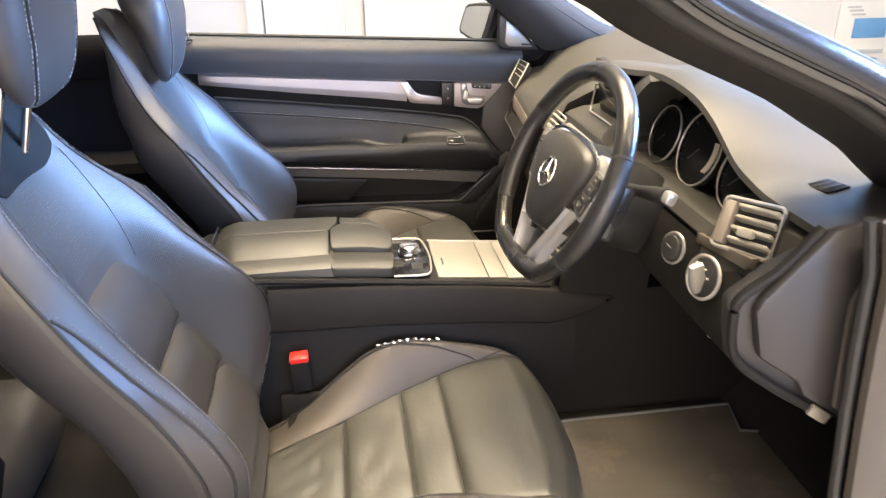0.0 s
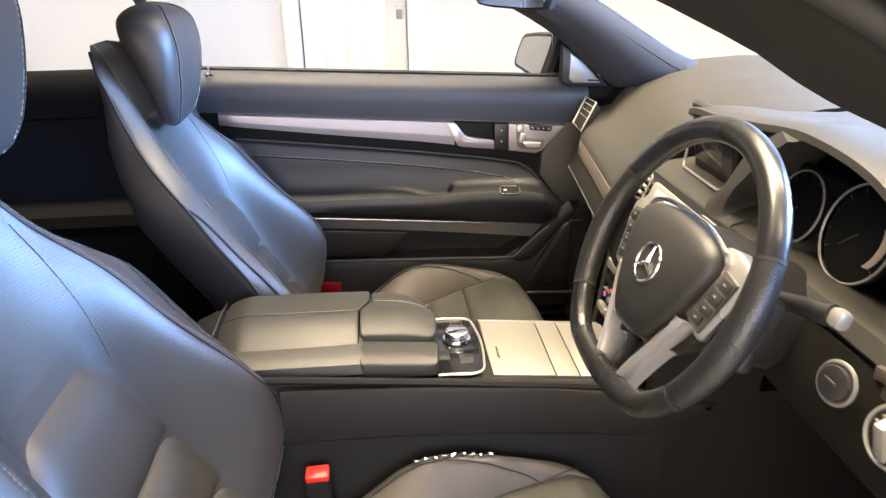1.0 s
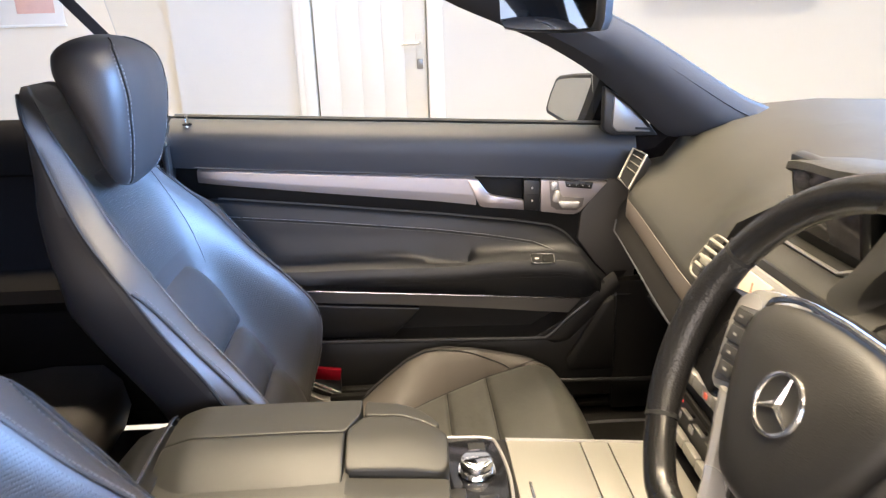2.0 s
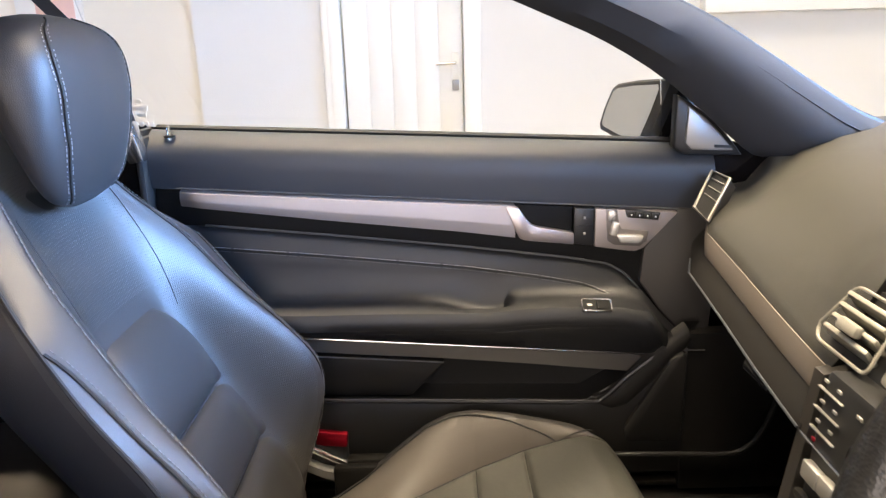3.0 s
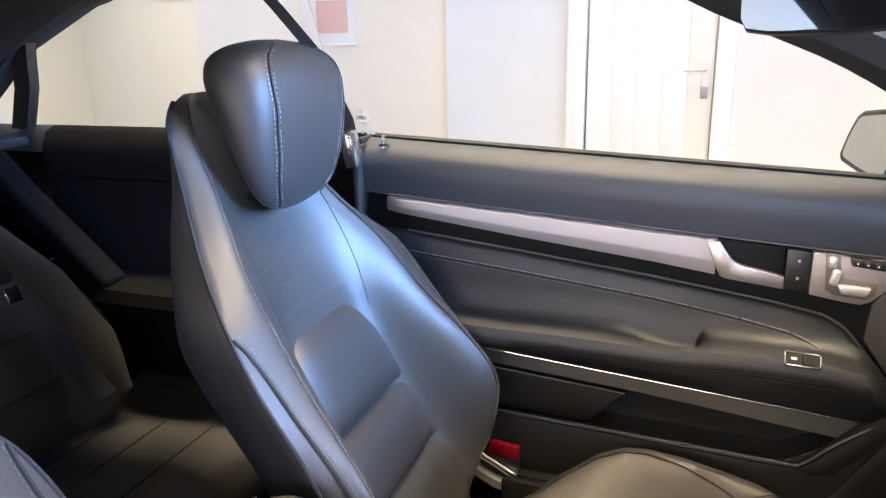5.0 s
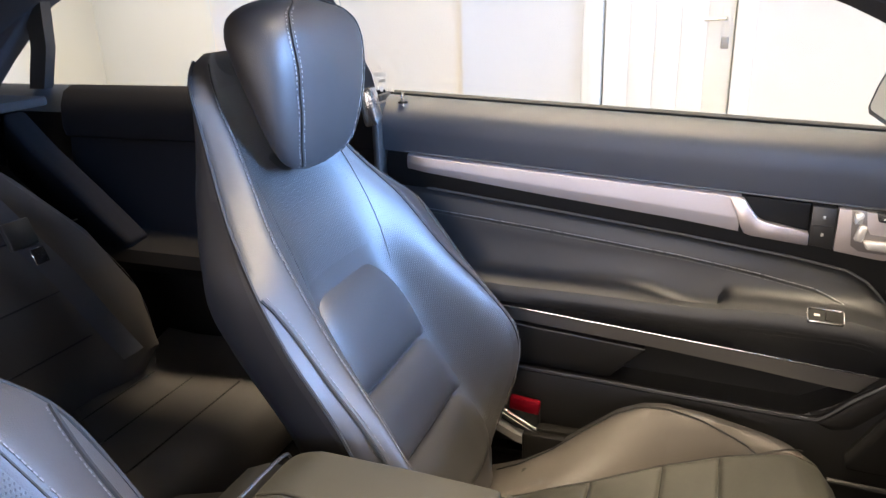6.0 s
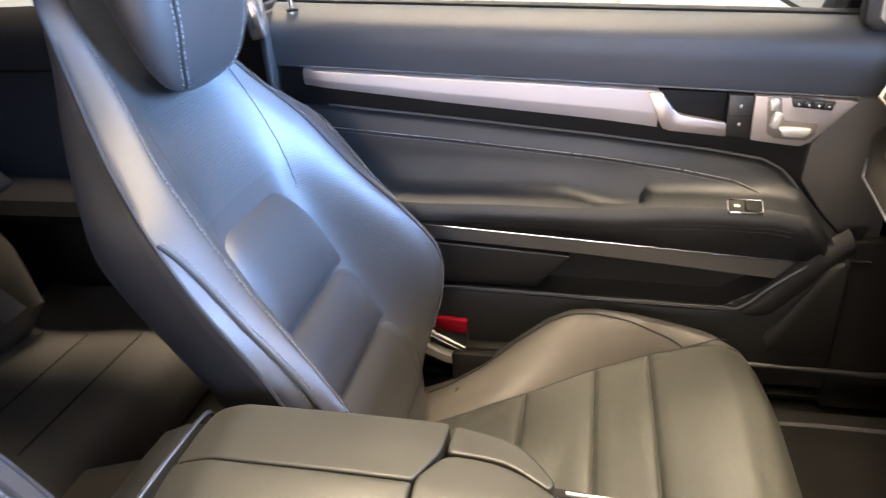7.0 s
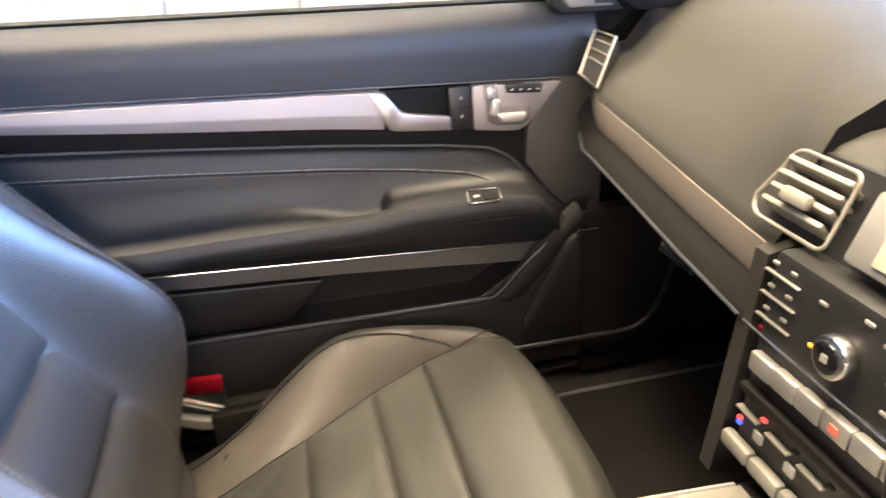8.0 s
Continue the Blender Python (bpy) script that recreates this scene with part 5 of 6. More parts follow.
# centre stack
st = thing("radio_panel", (.27, 0, .6), "black centre stack with silver buttons and a round dial", "radio")
SM = Matrix.Translation((.242, .006, .752)) @ Matrix.Rotation(radians(5), 4, "Y")
part("panel_face", moved(rbox((.02, -.030, -.026), (.04, .248, .206), .008), SM), DARK, st, "black control panel")
CHEEKB = surface("grey_brown_stack_side", (0.030, 0.027, 0.024), 0.5, vary=0.1, fine=700, bump=0.2, depth=0.0004, spec=0.35)
part("side_cheek", loft([[Vector((x, y, z)) for x, z in ((.31, .822), (.256, .812), (.230, .63), (.222, .58), (.40, .50), (.42, .80))] for y in (.116, .120, .134)]), CHEEKB, st)
part("side_cheek", loft([[Vector((x, y, z)) for x, z in ((.31, .822), (.256, .812), (.230, .63), (.222, .58), (.40, .50), (.42, .80))] for y in (-.166, -.154, -.148)]), HARD, st)
kn = part("dial_knob", moved(disc((0, .001, .030), (-1, 0, 0), .0175, .014, 32, .003), SM), SATIN, st, "chrome volume dial")
part("knob_cap", moved(disc((-.012, .001, .030), (-1, 0, 0), .0125, .004, 32, .001), SM), GLOSS, kn)
part("marking", moved(rbox((-.0165, .001, .030), (.001, .006, .006), 0), SM), BUTTON, kn)
for yc in (.077, -.137):
    for z in (.056, .035, .014):
        part("divider_bar", moved(rbox((-.001, yc, z), (.004, .042, .0018), .0008), SM), SILVER, st)
        for j in (-1, 1):
            part("marking", moved(rbox((-.0006, yc + j * .011, z + .009), (.0022, .007, .0035), .001), SM), BUTTON, st)
    part("marking", moved(rbox((-.0006, yc + .012, .003), (.0022, .006, .004), .001), SM), REDD, st)
part("chrome_line", moved(tube([Vector((-.001, y, -.004 + .10 * (y + .03) ** 2)) for y in np.linspace(.112, -.150, 14)], .0016, 6), SM), SATIN, st)
for y, z, m in ((.030, .058, BUTTON), (-.014, .066, BUTTON), (-.034, .058, BUTTON), (.030, .020, AMBER_LED), (-.044, .034, BUTTON), (-.046, .012, BUTTON)):
    part("marking", moved(rbox((-.0006, y, z), (.0022, .009, .0035), .001), SM), m, st)
for k in range(8):
    y = .070 - .0295 * k
    kb = part("silver_key", moved(rbox((-.005, y, -.0245 + .004 * (.07 - y) / .1), (.010, .0288, .0185), .0025), SM), SILVER, st, "silver key")
    if k in (3, 5):
        part("marking", moved(rbox((-.0105, y, -.0245 + .004 * (.07 - y) / .1), (.0015, .009, .007), 0), SM), P_RED if k == 3 else GREEN_LED, kb)
part("shelf_ridge", moved(rbox((-.004, -.030, -.056), (.010, .244, .010), .004), SM), HARD, st)
for k in range(6):
    y = .078 - .041 * k
    part("climate_key", moved(rbox((-.002, y, -.080), (.008, .030, .0028), .0010), SM), VSLAT, st)
    part("indicator", moved(rbox((-.0045, y - .022, -.070), (.003, .006, .0025), 0), SM), RED_LED if k in (0, 3) else HARD, st)
    part("climate_rocker", moved(rbox((-.006, y, -.116), (.012, .040, .016), .004), SM), VSLAT, st, "silver climate rocker")
part("indicator", moved(rbox((-.0035, .086, -.0945), (.003, .005, .003), 0), SM), BLUE_LED, st)
part("indicator", moved(rbox((-.0035, .086, -.0895), (.003, .005, .003), 0), SM), RED_LED, st)
for y in (.060, .018, -.05):
    part("marking", moved(rbox((-.003, y, -.092), (.003, .012, .010), .001), SM), BUTTON, st)

# driver's right side: vent, start button, light switch
rv = thing("air_vent", (.33, -.61, .925), "silver-framed vent at the driver's end of the dashboard", "air vent", "dashboard vents")
RM = Matrix.Translation((.321, -.607, .922)) @ Matrix.Rotation(radians(14), 4, "Z") @ Matrix.Rotation(radians(-9), 4, "X") @ Matrix.Rotation(radians(24), 4, "Y")
part("vent_box", moved(rbox((.012, 0, 0), (.024, .094, .064), .004), RM), DARK, rv)
part("vent_frame", moved(tube([Vector((-.004, y, z)) for y, z in ((-.043, -.033), (.043, -.033), (.047, -.031), (.049, -.027), (.049, .027), (.047, .031), (.043, .033), (-.043, .033), (-.047, .031), (-.049, .027), (-.049, -.027), (-.047, -.031))], .0028, 8, closed=True), RM), SILVER, rv, "satin silver vent frame")
for k in range(4):
    part("slat", moved(rbox(None, (.016, .066, .0060), .0018, 1, pose(-.001, -.010, -.021 + .0145 * k, 0, 24, 0)), RM), VSLAT, rv, "pale grey vent slat")
part("tab", moved(rbox((-.011, -.008, -.008), (.010, .026, .013), .004), RM), VSLAT, rv)
part("roller", moved(rbox((-.003, .036, .0), (.012, .018, .058), .003), RM), ALU_DASH, rv)
sb = thing("start_button", (.272, -.505, .852), "round silver engine start button with chrome ring", "start button")
SAX = Vector((-.93, -.2, .25)).normalized()
part("button_ring", ring((.274, -.507, .853), SAX, .0215, .0026, 36, 8), SILVER, sb)
part("button_cap", disc((.276, -.507, .853), SAX, .018, .010, 32, .002), KEYD, sb)
part("button_gap", ring((.270, -.507, .853), SAX, .0165, .0012, 36, 6), SEAM, sb)
part("text_bar", rbox((.2655, -.508, .857), (.002, .016, .003), 0), KEYG, sb)
lkn = thing("light_switch", (.28, -.588, .846), "round chrome-ringed headlamp switch with a winged knob", "light switch")
part("switch_ring", ring((.280, -.588, .846), SAX, .029, .0026, 40, 8), SILVER, lkn)
part("switch_face", disc((.284, -.588, .846), SAX, .026, .006, 36, .001), DARK, lkn)
part("switch_wing", moved(rbox(None, (.020, .013, .043), .004, 2, pose(0, 0, 0, 0, -14, 12)), Matrix.Translation((.270, -.590, .847))), SILVER, lkn)
for k in range(5):
    a = -1.2 + .6 * k
    part("marking", rbox((.2745, -.588 + .021 * math.sin(a), .846 + .021 * math.cos(a)), (.003, .002, .002), 0), BUTTON, lkn)
part("hood_release", rbox((.300, -.597, .763), (.010, .005, .013), .002), WHITEM, dash, "small pale release tag")

# ---- steering wheel ----
sw = thing("steering_wheel", (.3, -.352, .88), "black leather flat-bottomed steering wheel with silver spokes", "steering wheel")
TILT = radians(25)
WM = Matrix.Translation((.152, -.337, .9165)) @ Matrix.Rotation(radians(4.6), 4, "Z") @ Matrix.Rotation(TILT, 4, "Y")
# wheel plane: local y across, local z up, local x towards the dash


def rim_point(a):
    y, z = math.sin(a) * .1675, math.cos(a) * .1675
    if z < -.141:
        z = -.141 - (-.141 - z) * .45
    return Vector((0, y, z))


def rim_piece(a0, a1, r, n=28):
    return moved(tube([rim_point(a) for a in np.linspace(a0, a1, n)], r, 14, up=(1, 0, 0)), WM)


WH = WM @ Matrix.Translation((.024, 0, -.005))
part("rim_top", rim_piece(radians(-64), radians(64), .0154, 40), WHEEL, sw, "smooth leather upper rim")
for a0, a1 in ((65.5, 124), (-124, -65.5)):
    part("rim_side", rim_piece(radians(a0), radians(a1), [.0154 + .0022 * math.sin(math.pi * k / 27) for k in range(28)]), WHEEL_PERF, sw, "perforated leather grip")
part("rim_bottom", rim_piece(radians(125.5), radians(234.5), .0148, 34), WHEEL, sw, "smooth leather lower rim")
for a in (64.7, 124.9, -64.7, -124.9):
    part("rim_joint", rim_piece(radians(a - .7), radians(a + .7), .0157, 4), SEAM, sw)
SPOKE = surface("silver_spoke_paint", (0.56, 0.545, 0.52), 0.27, metal=0.65, vary=0.05, bump=0.0)
HUBM = surface("airbag_vinyl", (0.022, 0.021, 0.019), 0.46, vary=0.1, fine=800, bump=0.25, depth=0.0006, grain="VORONOI")
HUB = smooth_line([(0, -.090, .030), (0, -.083, .053), (0, -.05, .065), (0, 0, .069), (0, .05, .065), (0, .083, .053), (0, .090, .030), (0, .082, 0), (0, .064, -.036), (0, .042, -.070), (0, .022, -.082), (0, 0, -.084), (0, -.022, -.082), (0, -.042, -.070), (0, -.064, -.036), (0, -.082, 0)], 3)[:-1]
hub = part("airbag_cover", moved(loft([[Vector((x, p.y * k, p.z * k)) for p in HUB] for x, k in ((.02, .98), (-.012, 1.01), (-.024, 1.0), (-.031, .965), (-.036, .88), (-.040, .7), (-.042, .4), (-.042, .05))]), WH), HUBM, sw, "domed black airbag cover")
part("badge_ring", moved(ring((-.043, 0, .0), (1, 0, 0), .0235, .0022, 40, 8), WH), SATIN, hub, "chrome badge ring")
part("badge_recess", moved(disc((-.036, 0, 0), (-1, 0, 0), .0235, .004, 36, .001), WH), DARK, hub)
for a in (0, 120, 240):
    part("badge_arm", moved(tube([Vector((-.0435, 0, 0)), Vector((-.043, .022 * math.sin(radians(a)), .022 * math.cos(radians(a))))], [.0036, .0010], 6), WH), SATIN, hub)
for s in (-1, 1):
    spk = part("spoke", moved(prism([(s * .074, .064), (s * .092, .066), (s * .120, .058), (s * .136, .044), (s * .134, .022), (s * .116, -.032), (s * .107, -.037), (s * .060, -.020)], "x", -.016, .010, .004), WH), SPOKE, sw, "silver side spoke")
    part("spoke_web", moved(prism([(s * .120, .044), (s * .164, .046), (s * .166, -.036), (s * .112, -.050)], "x", -.010, .016, .006), WH), WHEEL, sw, "leather web between spoke and rim")
    sp2 = part("switch_pad", moved(prism([(s * .096, .044), (s * .125, .038), (s * .108, -.029), (s * .074, -.019)], "x", -.0195, -.010, .002), WH), KEYG, spk, "dark grey multifunction switch pad")
    for dy, dz, wy, wz in ((.111, .031, .020, .012), (.1065, .015, .022, .014), (.102, -.001, .022, .011), (.096, -.015, .020, .012)):
        part("switch_key", moved(rbox(None, (.003, wy, wz), .0012, 2, pose(-.0205, s * dy, dz, s * -6, 0, 0)), WH), KEYD, sp2)
        part("marking", moved(rbox((-.0222, s * dy, dz), (.001, .005, .002), 0), WH), BUTTON, sp2)
    part("bezel_arc", moved(tube(smooth_line([(-.026, s * .0, .0735), (-.025, s * .05, .0705), (-.022, s * .082, .060), (-.018, s * .093, .048)], 6), .0030, 8), WH), SATIN, sw)
    part("lower_spoke", moved(loft([[Vector((x, s * y, z)) for x, y, z in ((-.024, a + .004, c), (-.027, (a + b) / 2, c), (-.024, b - .004, c), (-.014, b, c), (.004, b, c), (.004, a, c), (-.012, a, c))] for a, b, c in ((.066, .092, -.028), (.058, .081, -.050), (.046, .066, -.076), (.034, .053, -.102), (.024, .043, -.126), (.015, .034, -.152))]), WH), SPOKE, sw, "satin metal lower spoke")
    part("spoke_back", moved(loft([[Vector((x, s * y, z)) for x, y, z in ((-.008, a, c), (-.008, b, c), (.010, b, c), (.010, a, c))] for a, b, c in ((.056, .112, -.030), (.052, .092, -.052), (.040, .060, -.078), (.030, .044, -.100))]), WH), HUBM, sw, "black plastic arm under the spoke")
part("spoke_foot", moved(rbox((-.010, 0, -.149), (.020, .064, .014), .006), WH), SPOKE, sw, "silver joint of the lower spokes")
part("spoke_inlay", moved(rbox((-.002, 0, -.116), (.012, .028, .050), .003), WH), DARK, sw)
for s in (-1, 1):
    part("paddle", moved(rbox(None, (.006, .05, .03), .003, 2, pose(.028, s * .105, .005, 0, 0, 0)), WH), SATIN, sw)
part("column_shroud", moved(loft([[Vector((x, r * math.sin(a), r * math.cos(a) * .95 - .01)) for a in [k * 2 * math.pi / 24 for k in range(24)]] for x, r in ((.022, .060), (.03, .074), (.06, .080), (.12, .078), (.20, .070))]), WM), DARK, sw, "black column shroud")
stk = part("stalk", moved(tube([(.055, -.06, .02), (.064, -.13, .038), (.068, -.165, .047), (.070, -.182, .051)], [.009, .009, .012, .012], 10), WM), DARK, sw, "black column stalk")
part("stalk_tip", moved(rbox((.070, -.190, .052), (.018, .018, .020), .006), WM), SILVER, stk, "silver stalk end")
part("stalk", moved(tube([(.055, .06, .02), (.06, .12, .02), (.062, .16, .02)], .007, 8), WM), DARK, sw, "black column stalk")

# ---- centre console ----
cc = thing("centre_console", (0, -.03, .3), "dark centre console with armrest box and aluminium tray lids", "centre console")
Y0, Y1 = -.142, .075


def console_section(x):
    zt = lerp([(-.62, .60), (-.45, .655), (-.34, .664), (-.1, .642), (.1, .622), (.2, .612), (.30, .600), (.36, .585)], x)
    zb = .30
    return [Vector((x, y, z)) for y, z in ((Y0 + .004, zt - .004), (Y0 + .012, zt), (Y1 - .012, zt), (Y1 - .004, zt - .004), (Y1, zt - .015), (Y1 + .012, zb), (Y0 - .012, zb), (Y0, zt - .015))]


part("console_body", loft([console_section(x) for x in (-.62, -.55, -.45, -.34, -.2, -.1, 0, .1, .2, .27)]), HARD, cc, "hard black console body")
part("tunnel", loft([[Vector((x, y, z)) for y, z in ((-.152, .29), (-.140, .585), (.073, .585), (.085, .29))] for x in (.268, .5, .93)]), HARD, cc, "carpeted transmission tunnel")
CHEEK = surface("satin_console_plastic", (0.0088, 0.0075, 0.0066), 0.6, vary=0.12, fine=700, bump=0.2, depth=0.0004, spec=0.18)
part("console_cheek", loft([[Vector((x, y, z)) for y, z in ((Y0 - .002, zt), (Y0 - .012 - f, zt - .001), (Y0 - .018 - f, zt - .008), (Y0 - .018 - f, zb + .006), (Y0 - .012 - f, zb), (Y0 - .002, zb))] for x, zt, zb, f in
     ((-.34, .655, .56, 0), (-.127, .645, .556, 0), (.05, .630, .545, 0), (.13, .620, .540, .003), (.207, .611, .535, .010), (.25, .605, .543, .012), (.29, .599, .557, .013), (.32, .594, .573, .013), (.338, .590, .584, .012))]), HARD, cc, "padded console side panel")
bpy.data.objects["console_cheek"].data.materials[0] = CHEEK
part("side_rail", tube([(-.45, Y0 - .004, .672), (-.34, Y0 - .004, .668), (-.1, Y0 - .004, .647), (.1, Y0 - .004, .626), (.21, Y0 - .004, .614)], .006, 6), HARD, cc)
part("switch_slot", rbox(None, (.042, .006, .012), .002, 1, pose(-.155, Y0 - .006, .640, 0, 5, 0)), DARK, cc)


def rounded(pts, radii, n=6):
    """A closed plan outline with its corners rounded."""
    out = []
    m = len(pts)
    for k in range(m):
        a, b, c = (Vector((*pts[(k + d) % m], 0)) for d in (-1, 0, 1))
        r = radii[k]
        p, q = b + (a - b).normalized() * r, b + (c - b).normalized() * r
        for i in range(n + 1):
            t = i / n
            out.append((p * (1 - t) ** 2 + b * 2 * t * (1 - t) + q * t * t))
    even = []
    for a, b in zip(out, out[1:] + out[:1]):
        m = max(1, int((b - a).length / 0.009))
        even += [a.lerp(b, i / m) for i in range(m)]
    return even


def pillow(outline, top, bot, r):
    """A padded lid: upright sides, rolled edge, softly crowned top."""
    m = len(outline)
    area2 = sum(outline[k].x * outline[(k + 1) % m].y - outline[(k + 1) % m].x * outline[k].y for k in range(m))
    nrm = []
    for k in range(m):
        t = outline[(k + 1) % m] - outline[k - 1]
        nrm.append(Vector((-t.y, t.x, 0)).normalized() * (1 if area2 > 0 else -1))
    mid = sum(outline, Vector()) / m
    rings = [[Vector((p.x, p.y, bot)) for p in outline]]
    for a in (0, .25, .5, .75, 1.0):
        an = a * math.pi / 2
        ring_ = []
        for p, v in zip(outline, nrm):
            q = p + v * r * (1 - math.cos(an))
            ring_.append(Vector((q.x, q.y, top(q.x, q.y) - r * .8 * (1 - math.sin(an)))))
        rings.append(ring_)
    for f in (.95, .9, .82, .74, .66, .58, .5, .42, .34, .26, .18, .1, .03):
        ring_ = []
        for p, v in zip(outline, nrm):
            q = mid + (p + v * r - mid) * f
            ring_.append(Vector((q.x, q.y, top(q.x, q.y))))
        rings.append(ring_)
    return loft(rings)


def rest_top(x, y):
    return .7055 - .02 * max(0, x + .30) - .55 * max(0, x + .16) ** 2 * 4 - 2.8 * max(0, -.004 - y) ** 1.9 - .5 * max(0, y - .035) ** 1.6 - .6 * max(0, -.41 - x) ** 1.2


ARM = surface("armrest_leather", (0.022, 0.0213, 0.0178), 0.45, vary=0.14, big=9, fine=900, bump=0.10, depth=0.0006, grain="VORONOI", spec=0.40)
part("armrest_base", loft([[Vector((x, y, z)) for y, z in ((-.124, .652), (-.130, .660), (-.126, .676), (-.110, .684), (.060, .684), (.074, .676), (.078, .660), (.072, .652))] for x in (-.445, -.43, -.3, -.215)]), ARM, cc, "lower armrest body")
part("armrest_lid", pillow(rounded([(-.448, -.0002), (-.2226, -.0015), (-.2050, .036), (-.2040, .079), (-.448, .080)], (.004, .004, .010, .008, .018)), rest_top, .664, .0028), ARM, cc, "padded leather armrest lid")
part("armrest_lid", pillow(rounded([(-.450, -.124), (-.2225, -.130), (-.2225, -.0032), (-.450, -.0018)], (.016, .010, .004, .004)), rest_top, .650, .0034), ARM, cc, "padded leather armrest lid")
part("armrest_lid", pillow(rounded([(-.2195, -.064), (-.096, -.067), (-.094, .002), (-.150, .030), (-.200, .0325), (-.2205, .002)], (.008, .022, .016, .03, .012, .008)), lambda x, y: rest_top(x, y) + .0005, .655, .0032), ARM, cc, "padded leather front lid")
part("armrest_lid", pillow(rounded([(-.2005, .038), (-.148, .0335), (-.108, .012), (-.102, .022), (-.135, .062), (-.2005, .079)], (.006, .02, .005, .006, .03, .008)), lambda x, y: rest_top(x, y) - .002, .655, .003), ARM, cc, "narrow padded strip beside the front lid")
part("phone_tray_lid", pillow(rounded([(-.2205, -.130), (-.098, -.130), (-.096, -.070), (-.2205, -.068)], (.009, .014, .010, .009)), lambda x, y: .683 - .07 * (x + .2) - 3 * max(0, -y - .10) ** 1.7, .650, .0032), ARM, cc, "padded lower front lid")
part("lower_front", rbox((-.165, -.045, .660), (.11, .165, .02), .008), HARD, cc)
part("armrest_rear", loft([[Vector((x, y, z - d)) for y, z in ((-.118, .60), (-.124, .67), (-.112, .690), (.06, .690), (.074, .67), (.07, .60))] for x, d in ((-.53, .05), (-.50, .018), (-.47, .004), (-.44, .002))]), DARK, cc)
part("rear_bead", tube(smooth_line([(-.449, -.128, .66), (-.452, -.122, .688), (-.453, -.09, .699), (-.453, .05, .698), (-.452, .076, .686), (-.449, .081, .66)], 4), .0022, 6), SATIN, cc)
# controller plate with chrome surround
pt = part("controller_plate", prism([(-.115, -.125), (-.045, -.125), (-.028, -.112), (-.022, -.02), (-.030, .042), (-.045, .052), (-.115, .052)], "z", .628, .648, .002), GLOSS, cc, "gloss black controller plate")
part("chrome_surround", tube(smooth_line([(-.10, -.134, .652), (-.08, -.134, .652), (-.05, -.133, .650), (-.031, -.126, .650), (-.024, -.10, .650), (-.020, -.03, .648), (-.027, .036, .646), (-.040, .053, .646), (-.095, .056, .648)], 5), .0022, 8), SILVER, pt)
ck = part("controller_knob", disc((-.060, -.022, .648), (0, 0, 1), .0205, .020, 36, .004), SATIN, pt, "satin rotary controller")
part("knob_top", disc((-.060, -.022, .667), (0, 0, 1), .0165, .003, 36, .001), CHROME, ck)
part("knob_skirt", ring((-.060, -.022, .651), (0, 0, 1), .0215, .003, 36, 6), CHROME, ck)
for x, y in ((-.088, -.07), (-.05, -.085), (-.055, .025)):
    part("plate_key", rbox((x, y, .648), (.022, .028, .003), .001), DARK, pt)
for x0, x1, z0, z1 in ((-.012, .0900, .6345, .6255), (.0914, .1290, .6252, .622), (.1304, .215, .6217, .614)):
    part("tray_lid", rbox(None, (x1 - x0, .178, .012), .0010, 2, pose((x0 + x1) / 2, -.029, (z0 + z1) / 2 - .004, 0, 5, 0)), ALU_TRAY, cc, "satin aluminium tray lid")
part("tray_notch", rbox(None, (.004, .035, .003), .001, 1, pose(.006, -.05, .6355, 0, 5, 0)), SATIN, cc)
part("tray_edge", tube([(-.012, .062, .636), (.10, .062, .626), (.21, .062, .616)], .0025, 6), SILVER, cc)

# ---- seat belts and buckles ----
for x, y, z, mat, nm in ((-.30, -.176, .508, RED, "bright red buckle release"), (-.30, .185, .49, RED, "bright red buckle release")):
    bk = thing("seat_belt_buckle", (x, y, .44), "black seat belt buckle with a red button", "buckle", "seat belt buckles")
    part("housing", rbox(None, (.040, .026, .075), .006, 2, pose(x + .006, y, z - .030, 0, -4, 0)), GUIDE, bk)
    part("button", rbox(None, (.036, .025, .013), .003, 2, pose(x + .006, y - .002, z + .008, 12, -4, 0)), mat, bk, nm)
bk = thing("seat_belt_buckle", (-.34, .70, .36), "dark red belt tensioner button beside the seat", "buckle", "seat belt buckles")
part("button", rbox(None, (.058, .014, .028), .004, 2, pose(-.325, .645, .442, 0, 6, 0)), REDD, bk, "dark red plastic")
part("housing", rbox((-.335, .652, .405), (.075, .014, .09), .004), DARK, bk)
part("anchor_bar", tube([(-.385, .640, .435), (-.30, .638, .392), (-.262, .636, .374)], .006, 8), SATIN, bk, "metal belt anchor bar")
part("floor_bracket", loft([[Vector((x, y, z)) for y, z in ((.628, zt), (.648, zt + .003), (.648, zt - .016), (.628, zt - .016))] for x, zt in ((-.395, .412), (-.34, .385), (-.30, .375), (-.265, .378))]), BUTTON, bk)
part("rail_cover", rbox((-.25, .637, .385), (.10, .028, .05), .01), HARD, bk)
fb = thing("front_seat_belt", (-.66, .70, 1.0), "black front seat belt running up to the roof", "seat belt")
part("webbing", loft([[Vector(p) + Vector((dx, dy, 0)) for dx, dy in ((-.014, -.001), (.014, -.001), (.014, .001), (-.014, .001))] for p in ((-.632, .705, .985), (-.642, .70, 1.04), (-.70, .69, 1.165), (-.752, .67, 1.235), (-.79, .64, 1.29))]), BELT, fb, "black webbing")
part("belt_guide", rbox(None, (.03, .03, .07), .008, 2, pose(-.622, .675, .985, 0, -10, 0)), SATIN, fb, "bluish metal belt guide")

